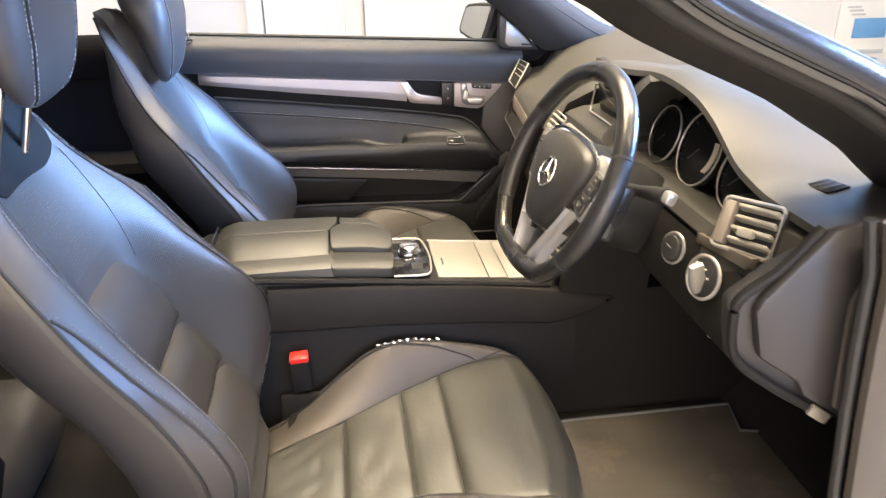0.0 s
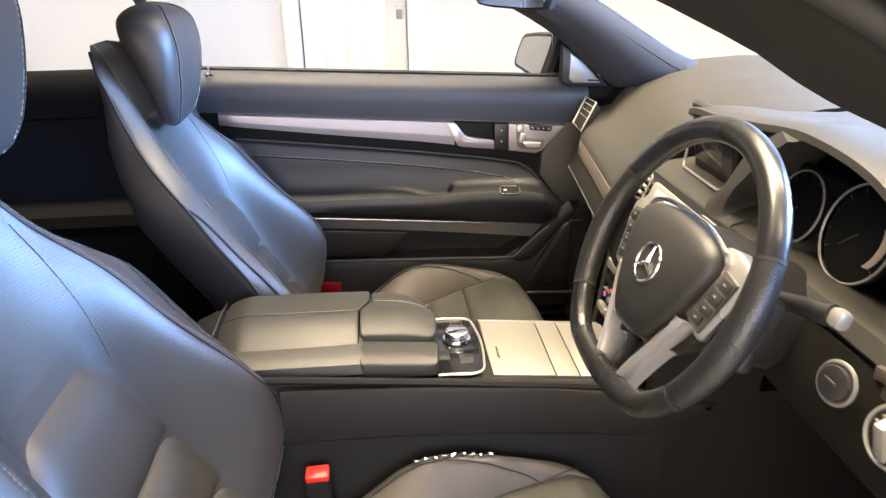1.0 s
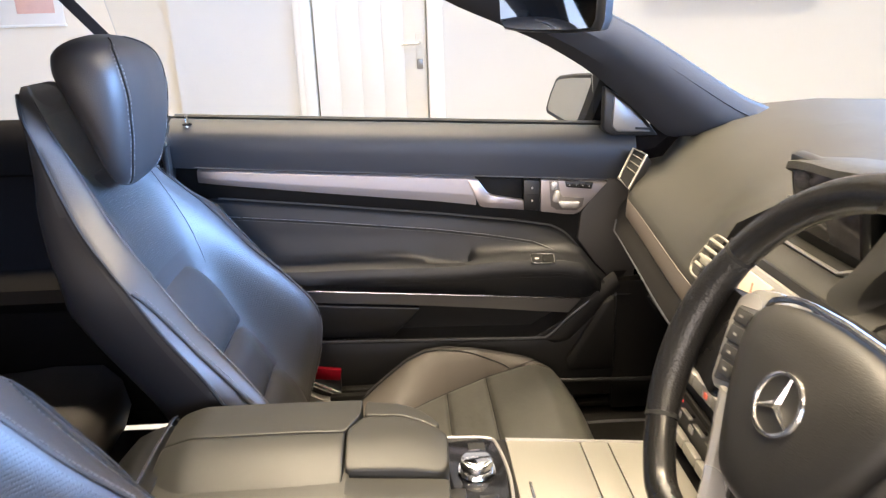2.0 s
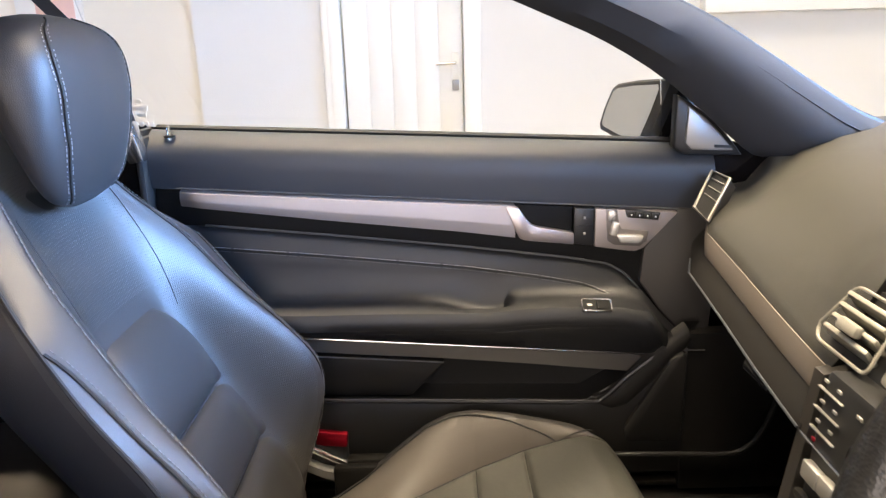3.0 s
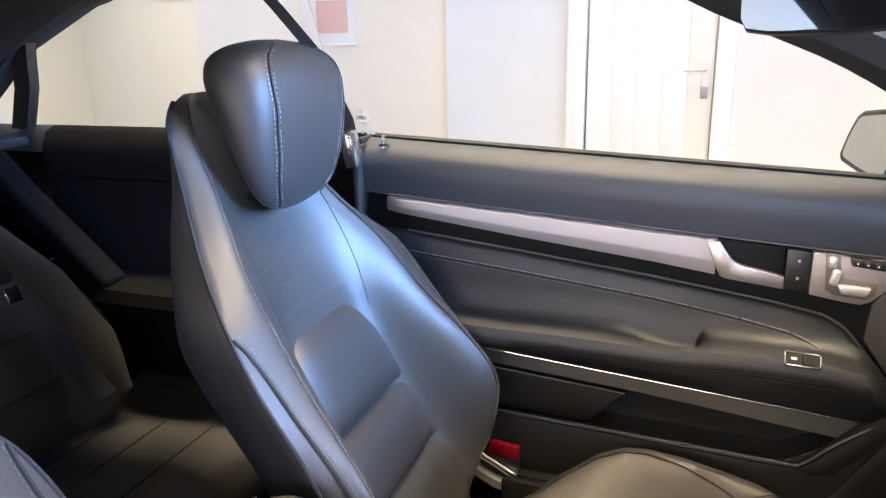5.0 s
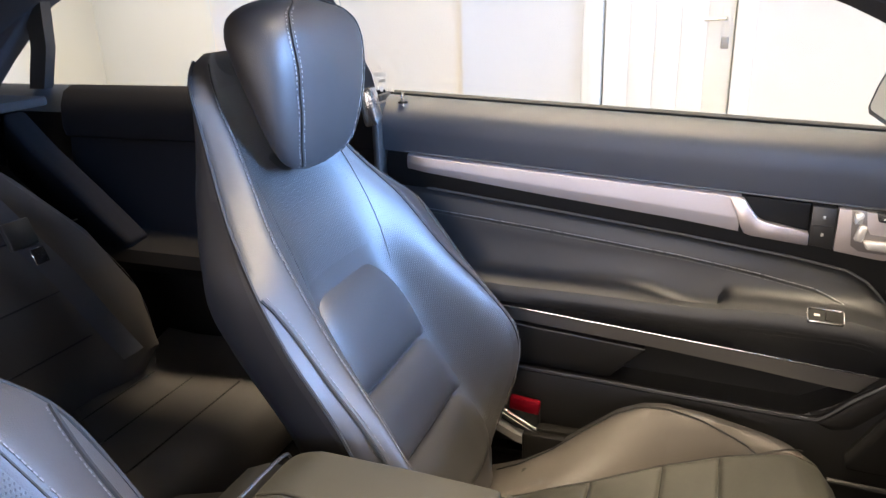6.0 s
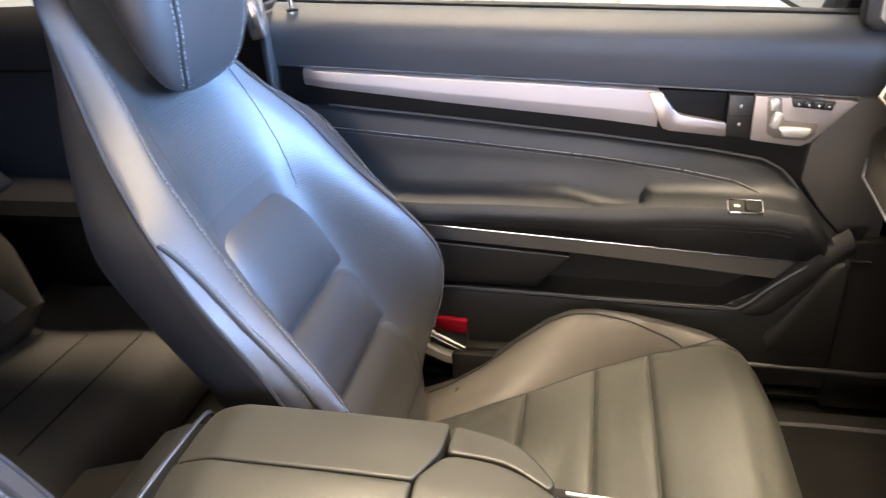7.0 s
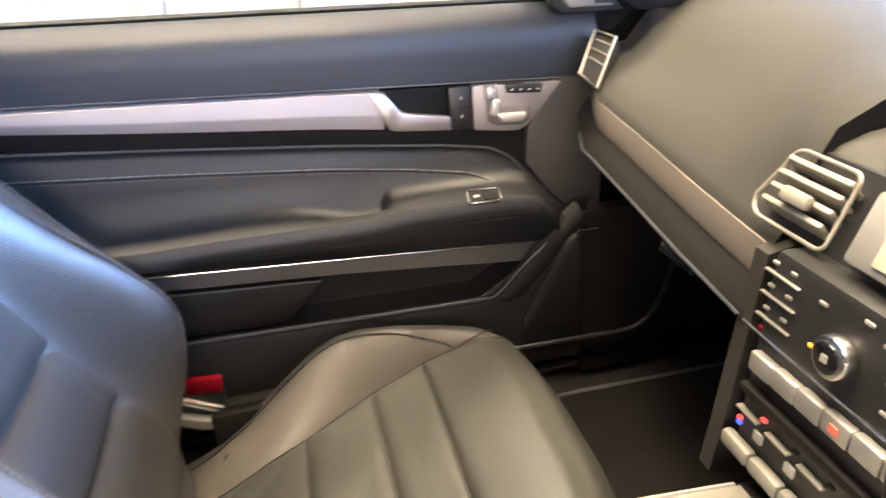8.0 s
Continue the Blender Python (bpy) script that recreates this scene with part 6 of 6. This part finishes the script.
# ---- roof, pillars and glass ----
shell = thing("coupe", (-.3, 0, .2), "dark metallic two-door coupe body with black-lined pillars and roof", "car")


def passenger_pillar(s, K, low, upp, rings):
    part("pillar_trim", loft(rings), CLOTH, shell, "blue-grey cloth-covered windscreen pillar")
    part("pillar_seam", tube([Vector((x - .012, s * (.654 - 1.2 * (.007 * k + .012 * max(0, k - 4))), z - .006)) for k, (x, z) in zip(K, upp)], .003, 6), SEAM, shell)
    part("door_seal", tube(smooth_line([Vector((x + .022, s * (.746 - .007 * k - .012 * max(0, k - 4)), z + .046)) for k, (x, z) in zip(K, low)], 3), .009, 8), RUBBER, shell)
    out = []
    for k, ((lx, lz), (ux, uz)) in zip(K, zip(low, upp)):
        yl = .752 - .007 * k - (.012 * max(0, k - 4))
        out.append([Vector(p) for p in ((lx + .03, s * (yl - .004), lz + .052), (lx + .04, s * (yl + .014), lz + .060), (lx + .07, s * (yl + .010), lz + .085), (ux + .016, s * (yl - .04), uz + .014), (ux + .008, s * (yl - .07), uz + .006))])
    part("pillar_outer", loft(out), PAINT, shell, "dark painted windscreen pillar")
    part("drip_moulding", tube([Vector((lx + .047, s * (.766 - .007 * k - .012 * max(0, k - 4)), lz + .058)) for k, (lx, lz) in zip(K, low)], .0016, 6), SILVER, shell, "thin silver pillar moulding")
    part("screen_moulding", tube([Vector((ux + .010, s * (.690 - .007 * k - .012 * max(0, k - 4)), uz + .012)) for k, (ux, uz) in zip(K, upp)], .008, 8), RUBBER, shell)


def side(s):
    """The A-pillar trim, roof rail and quarter structure on one side; s is 1 for the passenger's side."""
    low = [(.43, .930), (.394, .947), (.264, 1.056), (.157, 1.123), (.06, 1.167), (-.023, 1.202), (-.15, 1.262), (-.35, 1.315)]
    upp = [(.62, .965), (.55, .995), (.45, 1.055), (.315, 1.137), (.193, 1.195), (.09, 1.235), (-.05, 1.30), (-.35, 1.352)]
    if s < 0:
        low = [(.56, .915), (.47, .985), (.43, 1.018), (.378, 1.049), (.32, 1.083), (.243, 1.117), (.17, 1.149), (.128, 1.171), (.068, 1.206), (-.08, 1.268), (-.35, 1.33)]
    low = [(p.x, p.y) for p in smooth_line([(x, z, 0) for x, z in low], 3)]
    upp = [(p.x, p.y) for p in smooth_line([(x, z, 0) for x, z in upp], 3)]
    K = [k / 3 for k in range(len(low))]

    def along(section):
        """Rings of a section, (forward, outward, up) from the driver's pillar edge, carried up the pillar and leaning in with it."""
        return [[Vector((lx + dx, -(dy - .16 * max(0, lz - 1.19)), lz + dz)) for dx, dy, dz in section] for lx, lz in low]
    rings = []
    for k, ((lx, lz), (ux, uz)) in zip(K, zip(low, upp)):
        t = .007 * k + .012 * max(0, k - 4)
        yl, yu = .690 - t, .655 - t * 1.2
        q3, q4 = .034 + .003 * k, .012 + .001 * k
        rings.append([Vector(p) for p in ((lx + .018, s * (.742 - t), lz + .042), (lx + .004, s * (yl + .018), lz + .008), (lx, s * yl, lz), (lx + (ux - lx) * .22, s * (yl - q3), lz + (uz - lz) * .18), (lx + (ux - lx) * .62, s * (yu - q4), lz + (uz - lz) * .58),
                                          (ux, s * yu, uz), (ux + .012, s * (yu + .02), uz + .012), (lx + .06, s * (.735 - t), lz + .065))])
    if s < 0:
        rings = along([(0, .59, 0), (-.002, .615, .001), (-.002, .645, .008), (0, .675, .018), (.004, .692, .024), (.010, .698, .034), (.03, .69, .05), (.034, .62, .036), (.026, .585, .018)])
        part("pillar_trim", loft(rings), PILLAR, shell, "dark cloth-covered windscreen pillar")
        part("door_seal", loft(along([(.006 + .010 * math.cos(a), .712 + .011 * math.sin(a), .034 + .010 * math.cos(a)) for a in [k * math.pi / 5 for k in range(10)]])), RUBBER, shell, "black rubber door seal")
        part("seal_lip", loft(along([(.016, .722, .040), (.014, .734, .030), (.018, .738, .034), (.022, .728, .046)])), RUBBER, shell)
        part("pillar_outer", loft(along([(.012, .734, .036), (.010, .748, .030), (.014, .754, .036), (.022, .756, .046), (.030, .749, .056), (.034, .736, .062), (.035, .715, .066), (.034, .685, .062), (.028, .69, .052)])), PAINT, shell, "dark glossy painted windscreen pillar")
        part("drip_moulding", loft(along([(.010 + .002 * math.cos(a), .7555 + .002 * math.sin(a), .040 + .002 * math.cos(a)) for a in [k * math.pi / 3 for k in range(6)]])), GLOSS, shell, "thin gloss black pillar moulding")
        part("screen_moulding", loft(along([(.036 + .005 * math.cos(a), .684 + .005 * math.sin(a), .062 + .005 * math.cos(a)) for a in [k * math.pi / 3 for k in range(6)]])), RUBBER, shell)
    else:
        passenger_pillar(s, K, low, upp, rings)
    if s < 0:
        post = [(.350, 1.0), (.365, .939), (.371, .857), (.381, .752), (.394, .643), (.41, .52), (.42, .32)]
        part("hinge_post", loft([[Vector((x + dx, y, z)) for dx, y in ((.03, -.770), (.006, -.778), (0, -.786), (.002, -.796), (.012, -.802), (.030, -.804), (.10, -.800), (.12, -.770))] for x, z in post]), ENDBR, shell, "grey-brown door hinge post")
        part("post_seal", tube([Vector((x - .004, -.774, z)) for x, z in post], .007, 8), RUBBER, shell, "black rubber door seal")
    # roof rail to the rear
    rail = [(-.20, 1.305, .635), (-.35, 1.33, .62), (-.6, 1.348, .60), (-.9, 1.335, .595), (-1.15, 1.28, .60), (-1.38, 1.19, .62), (-1.60, 1.09, .66), (-1.78, 1.0, .70)]
    part("roof_rail", loft([[Vector(p) for p in ((x, s * (y + .045), z - .02), (x, s * (y + .01), z - .028), (x, s * (y - .045), z - .004), (x, s * (y - .06), z + .03), (x, s * (y + .04), z + .035), (x, s * (y + .06), z + .01))] for x, z, y in rail]), LINER, shell, "dark cloth roof rail")
    part("quarter_divider", loft([[Vector((x + dx, s * y, z)) for dx, y in ((0, yy), (.045, yy), (.045, yy + .025), (0, yy + .025))] for x, z, yy in ((-1.49, 1.0, .712), (-1.44, 1.09, .695), (-1.39, 1.195, .66))]), DARK, shell, "black window divider")
    part("c_pillar", prism([(-1.74, .99), (-1.60, .99), (-1.52, 1.06), (-1.38, 1.17), (-1.20, 1.25), (-1.12, 1.27), (-1.30, 1.25), (-1.55, 1.16), (-1.95, 1.0)], "y", s * .66, s * .72, .006), LINER, shell)
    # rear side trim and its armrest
    # both pieces use the rear trim colour that has shade put into it
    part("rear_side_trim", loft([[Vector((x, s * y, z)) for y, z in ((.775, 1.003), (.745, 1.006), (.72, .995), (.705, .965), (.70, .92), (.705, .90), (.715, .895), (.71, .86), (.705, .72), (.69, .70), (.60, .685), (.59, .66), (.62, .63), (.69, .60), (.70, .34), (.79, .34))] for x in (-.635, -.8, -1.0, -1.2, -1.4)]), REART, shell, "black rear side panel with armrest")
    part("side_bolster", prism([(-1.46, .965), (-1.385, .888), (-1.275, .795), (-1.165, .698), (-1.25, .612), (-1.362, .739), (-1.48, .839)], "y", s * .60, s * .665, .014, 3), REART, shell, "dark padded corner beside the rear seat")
    part("rear_belt_trim", tube([(-.64, s * .717, .905), (-1.0, s * .717, .90), (-1.4, s * .717, .90)], .004, 6), EDGE, shell)
    part("rear_upper_trim", loft([[Vector((x, s * y, z)) for y, z in ((.775, 1.003), (.74, 1.006), (.72, .99), (.71, .95), (.79, .95))] for x in (-1.4, -1.6, -1.8)]), VINYL, shell)
    part("b_post", rbox((-.628, s * .745, .66), (.012, .05, .68), .004), RUBBER, shell)
    part("side_skin", loft([[Vector((x, s * y, z)) for y, z in ((.775, 1.0), (.80, .985), (.85, .82), (.87, .65), (.86, .45), (.82, .25), (.79, .25), (.79, .98))] for x in (-.625, -.9, -1.2, -1.6, -2.1, -2.35)]), PAINT, shell, "dark painted rear wing")
    part("front_wing", loft([[Vector((x, s * y, z)) for y, z in ((.70, zt), (.76, zt - .01), (.84, zt - .12), (.87, .65), (.86, .45), (.82, .25), (.79, .25), (.72, zt - .05))] for x, zt in ((.605, .955), (.9, .935), (1.3, .88), (1.7, .80), (1.95, .72))]), PAINT, shell, "dark painted front wing")
    part("sill", rbox((-.02, s * .78, .27), (1.24, .13, .07), .02), PAINT, shell)
    part("sill_trim", rbox((-.02, s * .70, .312), (1.24, .06, .012), .004), HARD, shell)
    # wheel arches are filled by their wheels
    for wx in (1.22, -1.55):
        tyre = part("wheel", moved(disc((0, 0, 0), (0, s, 0), .32, .22, 48, .03), Matrix.Translation((wx, s * .66, .32))), RUBBER, shell, "black road wheel")
        part("wheel_rim", moved(disc((0, 0, 0), (0, s, 0), .22, .012, 40, .004), Matrix.Translation((wx, s * .876, .32))), SILVER, tyre)


for s in (1, -1):
    side(s)
ROOF = [(-.04, 1.352), (-.35, 1.405), (-.7, 1.422), (-1.0, 1.408), (-1.25, 1.36), (-1.42, 1.30)]


def roof_z(x, y):
    return lerp(ROOF[::-1], x) - .085 * (abs(y) / .66) ** 2.5


def roof_panel(x0, x1, y0, y1, lift, thick):
    rows = [[Vector((x, y, roof_z(x, y) + lift)) for y in np.linspace(y0, y1, 9)] for x in np.linspace(x0, x1, 9)]
    return sheet(rows, thick)


for nm, lift, mat in (("roof_lining", -.022, LINER), ("roof_skin", .0, PAINT)):
    for x0, x1, y0, y1 in ((-.04, -.12, -.62, .62), (-.54, -1.42, -.62, .62), (-.12, -.54, -.62, -.46), (-.12, -.54, .46, .62)):
        part(nm, roof_panel(x0, x1, y0, y1, lift, .018), mat, shell, "dark roof surround of the added clear panel")
# unseen roof opening, added so ceiling light reaches the seats; the strip narrows it
part("roof_blind", roof_panel(-.46, -.54, -.46, .46, -.022, .018), LINER, shell, "unseen dark strip added to limit light through the roof")
rg = part("glass_roof", roof_panel(-.12, -.54, -.46, .46, .004, .006), GLASS, shell, "unseen clear roof panel added to let light onto the seats")
rg.visible_shadow = False
part("header_rail", tube([(-.03, -.55, 1.285), (-.01, -.3, 1.325), (.0, 0, 1.335), (-.01, .3, 1.325), (-.03, .55, 1.285)], .018, 8), LINER, shell)
SCREEN_Y = (-.64, -.55, -.45, -.3, -.15, 0, .15, .3, .45, .55, .64)
ws2 = part("windscreen", loft([[Vector((x + d, y, z + d - .055 * (y / .64) ** 2 * min(1, x / .2))) for d, way in ((0, 1), (.004, -1)) for y in SCREEN_Y[::way]] for x, z in ((.80, .985), (.62, 1.06), (.40, 1.160), (.2, 1.25), (.0, 1.345))]), COATED, shell, "clear raked windscreen")
ws2.visible_shadow = False
part("scuttle", loft([[Vector((x, y, z)) for x, z in ((.78, .985), (.86, .97), (.95, .955), (.95, .90), (.78, .90))] for y in (-.70, -.35, 0, .35, .70)]), DARK, shell, "black plastic scuttle below the windscreen")
part("bonnet", loft([[Vector((x, y, z + c)) for y, c in ((-.72, -.02), (-.45, .01), (0, .02), (.45, .01), (.72, -.02))] + [Vector((x, .72, z - .06)), Vector((x, -.72, z - .06))] for x, z in ((.93, .955), (1.2, .925), (1.5, .875), (1.8, .80), (1.98, .70))]), PAINT, shell, "dark glossy bonnet")
part("nose", loft([[Vector((x, y, z)) for y, z in ((-.8, .25), (-.8, .62), (-.6, .70), (.6, .70), (.8, .62), (.8, .25))] for x in (1.94, 2.05, 2.1)]), PAINT, shell, "dark front bumper")
part("boot_lid", loft([[Vector((x, y, z + c)) for y, c in ((-.74, -.03), (-.4, .005), (0, .015), (.4, .005), (.74, -.03))] + [Vector((x, .7, z - .06)), Vector((x, -.7, z - .06))] for x, z in ((-1.85, 1.0), (-2.1, .985), (-2.35, .95))]), PAINT, shell, "dark boot lid")
part("tail", loft([[Vector((x, y, z)) for y, z in ((-.8, .28), (-.8, .8), (-.7, .95), (.7, .95), (.8, .8), (.8, .28))] for x in (-2.32, -2.42, -2.46)]), PAINT, shell, "dark rear bumper")
part("rear_window", loft([[Vector((x, y, z)) for y in (-.56, -.2, .2, .56)] + [Vector((x, y, z + .004)) for y in (.56, .2, -.2, -.56)] for x, z in ((-1.40, 1.255), (-1.6, 1.15), (-1.88, 1.01))]), TINTED, shell, "clear rear window")
part("underbody", prism([(-2.3, -.78), (1.9, -.78), (1.9, .78), (-2.3, .78)], "z", .20, .24), DARK, shell)

part("hinge_pillar", prism([(.425, 1.0), (.432, .965), (.457, .80), (.495, .53), (.515, .30), (.78, .30), (.78, 1.0)], "y", -.80, -.737, .012), HARD, shell, "dark door hinge pillar")
part("hinge_seal", tube(smooth_line([(.41, -.752, 1.02), (.425, -.752, .96), (.450, -.752, .80), (.487, -.752, .53), (.505, -.752, .31)], 4), .010, 8), RUBBER, shell)

# rear-view mirror
rm = thing("rear_view_mirror", (.05, .03, 1.2), "black framed interior mirror below the windscreen header", "rear view mirror")
RV = Matrix.Translation((.054, .130, 1.206)) @ Matrix.Rotation(radians(30), 4, "Z")
SH = [(-.092, -.022), (-.086, -.033), (-.04, -.036), (.05, -.036), (.084, -.033), (.093, -.024), (.096, .01), (.085, .032), (-.075, .034), (-.094, .012)]
part("mirror_case", moved(loft([[Vector((x, y * k, z * k)) for y, z in SH] for x, k in ((-.008, .98), (-.004, 1.03), (.01, 1.0), (.03, .7))]), RV), DARK, rm)
part("mirror_glass", moved(loft([[Vector((x, y * .94, z * .92)) for y, z in SH] for x in (-.0105, -.0075)]), RV), MIRROR, rm, "reflecting glass")
part("mirror_stem", tube([(.066, .128, 1.205), (.10, .11, 1.25), (.118, .10, 1.285)], .012, 8), DARK, rm)

# ---- floor of the car, mats, rear seat ----
solid("car_floor", prism([(-1.5, -.70), (.95, -.70), (.95, .70), (-1.5, .70)], "z", .245, .292), CARPET, "black carpeted car floor", category="carpet", kind="structure", smooth=False)
solid("bulkhead", loft([[Vector((x, y, z)) for x, z in ((.62, .292), (.80, .45), (.90, .62), (.96, .62), (.96, .292))] for y in (-.70, 0, .70)]), CARPET, "black carpeted footwell bulkhead", category="carpet", kind="structure")


def floor_mat(poly, label, mat):
    fm = thing("floor_mat", (poly[0][0], poly[0][1], .292), label, "floor mat", "floor mats")
    part("carpet", prism(poly, "z", .2925, .302, .002), mat, fm)
    part("binding", tube([Vector((x, y, .302)) for x, y in poly], .0042, 6, closed=True), EDGE, fm, "grey bound edge")
    return fm


floor_mat([(.02, -.60), (.02, -.19), (.30, -.185), (.62, -.185), (.60, -.275), (.70, -.30), (.66, -.60)], "dusty black driver's mat with grey bound edge", MATM)
floor_mat([(.02, .17), (.02, .60), (.30, .61), (.62, .60), (.66, .5), (.66, .17)], "black carpet passenger mat with grey bound edge", MATP)
kick = thing("kick_panel", (.5, .66, .3), "hard black kick panels at the footwell side", "trim panel")
for s in (1, -1):
    part("panel", loft([[Vector((x, s * y, z)) for y, z in ((.655, .31), (.663, .45), (.666, .62), (.70, .62), (.70, .31))] for x in ((.318 if s > 0 else .60), .65, .80)]), HARD, kick)
part("sill_edge", tube(smooth_line([(.19, .652, .389), (.30, .650, .387), (.40, .648, .386), (.437, .646, .402), (.462, .644, .44), (.478, .642, .50), (.482, .640, .56)], 5), [.005] * 30 + [.003], 8), SATINB, kick, "rounded carpet edging along the sill")
pd = thing("pedal", (.72, -.42, .4), "black rubber brake pedal on a metal arm", "pedal")
part("pad", rbox(None, (.012, .10, .06), .004, 2, pose(.72, -.40, .44, 0, 35, 0)), RUBBER, pd)
part("arm", tube([(.73, -.40, .45), (.80, -.40, .62)], .009, 8), DARK, pd)

rs = thing("bench_seat", (-1.15, .4, .3), "black leather rear bench seat with stitched bolsters", "seat")


def rear_cushion(s):
    rings = []
    for k in range(15):
        y = s * (.10 + .58 * k / 14)
        e = abs(k / 7 - 1)
        lift = .035 * ease((e - .6) / .4)
        rings.append([Vector((x, y, z + lift * q)) for x, z, q in ((-.80, .31, 0), (-.775, .36, .3), (-.785, .41, .7), (-.82, .438, 1), (-.92, .44, 1), (-1.0, .43, 1), (-1.10, .425, 1), (-1.18, .43, 1), (-1.22, .40, 0), (-1.22, .31, 0))])
    return loft(rings)


def rear_back(s):
    rings = []
    for k in range(15):
        e = abs(k / 7 - 1)
        f = .05 * ease((e - .5) / .4)
        rings.append([Vector((x + f * q, s * (.08 + (lerp([(.42, .545), (.5, .552), (.61, .556), (.70, .535), (.80, .478), (.89, .41), (.98, .34)], z) - .08) * k / 14), z)) for x, z, q in ((-1.16, .42, .3), (-1.14, .50, 1), (-1.17, .62, 1), (-1.22, .76, 1), (-1.27, .88, .8), (-1.31, .955, .4), (-1.35, .975, 0), (-1.42, .97, 0), (-1.40, .70, 0), (-1.32, .42, 0))])
    return loft(rings)


for s in (1, -1):
    c1 = part("cushion", rear_cushion(s), LEATHER_REAR, rs, "black leather rear cushion")
    b1 = part("backrest", rear_back(s), LEATHER_REAR, rs, "black leather rear backrest")
    for x, z in ((-.9, .4402), (-1.02, .4292), (-1.12, .4262)):
        part("seam", tube([(x, s * y, z + .0004) for y in (.225, .33, .45, .555)], .0018, 5), SEAM, c1)
    for z, x in ((.56, -1.155), (.66, -1.185), (.77, -1.222)):
        part("seam", tube([(x + .002, s * .23, z), (x + .002, s * .40, z), (x + .002, s * .53, z)], .002, 5), SEAM, b1)
    part("stitching", dashes(smooth_line([(-1.082, s * .525, .47), (-1.078, s * .532, .55), (-1.10, s * .52, .66), (-1.155, s * .465, .78), (-1.215, s * .39, .89)], 6)), THREAD, b1)
part("centre_tray", rbox((-1.0, 0, .40), (.42, .17, .06), .02), HARD, rs, "hard black tray between the rear seats")
part("parcel_shelf", rbox((-1.62, 0, .985), (.50, 1.3, .02), .006), CLOTH, rs)
rb = thing("rear_seat_belt", (-1.3, .5, .9), "dark rear seat belt across the backrest", "seat belt")


def strap(pts, w, mat, lab):
    rows = []
    for p in smooth_line(pts, 5):
        rows.append([p + Vector(d) for d in ((0, -w, .0), (.0025, 0, 0), (0, w, 0), (-.002, 0, 0))])
    return part("webbing", loft(rows), mat, rb, lab)


strap([(-1.20, .335, .86), (-1.155, .365, .775), (-1.13, .40, .70), (-1.105, .44, .60), (-1.085, .478, .515)], .027, BELT, "blue-black webbing")
part("tongue", rbox(None, (.012, .055, .05), .004, 2, pose(-1.160, .352, .80, 0, -20, 0)), DARK, rb, "black belt tongue")
part("tongue_plate", rbox(None, (.004, .028, .03), .001, 1, pose(-1.142, .368, .757, 0, -20, 0)), CHROME, rb)

# ---- small links lying along the driver's seat ----
links = thing("bead_chain", (-.08, -.178, .525), "short chain of shiny chrome links on the driver's seat bolster", "chain")
for k in range(9):
    lx = -.140 + .0145 * k
    ly, lz = -.178 + .002 * math.sin(k * 1.7), (.526, .529, .532, .5335, .534, .534, .533, .531, .529)[k] + .001 * math.cos(k * 2.3)
    part("link", moved(rbox(None, (.0105, .005, .0058), .0020, 2, pose(0, 0, 0, 40 * (k % 3), 12 * math.sin(k), 25 * math.sin(2.1 * k))), Matrix.Translation((lx, ly, lz))), CHROME, links)
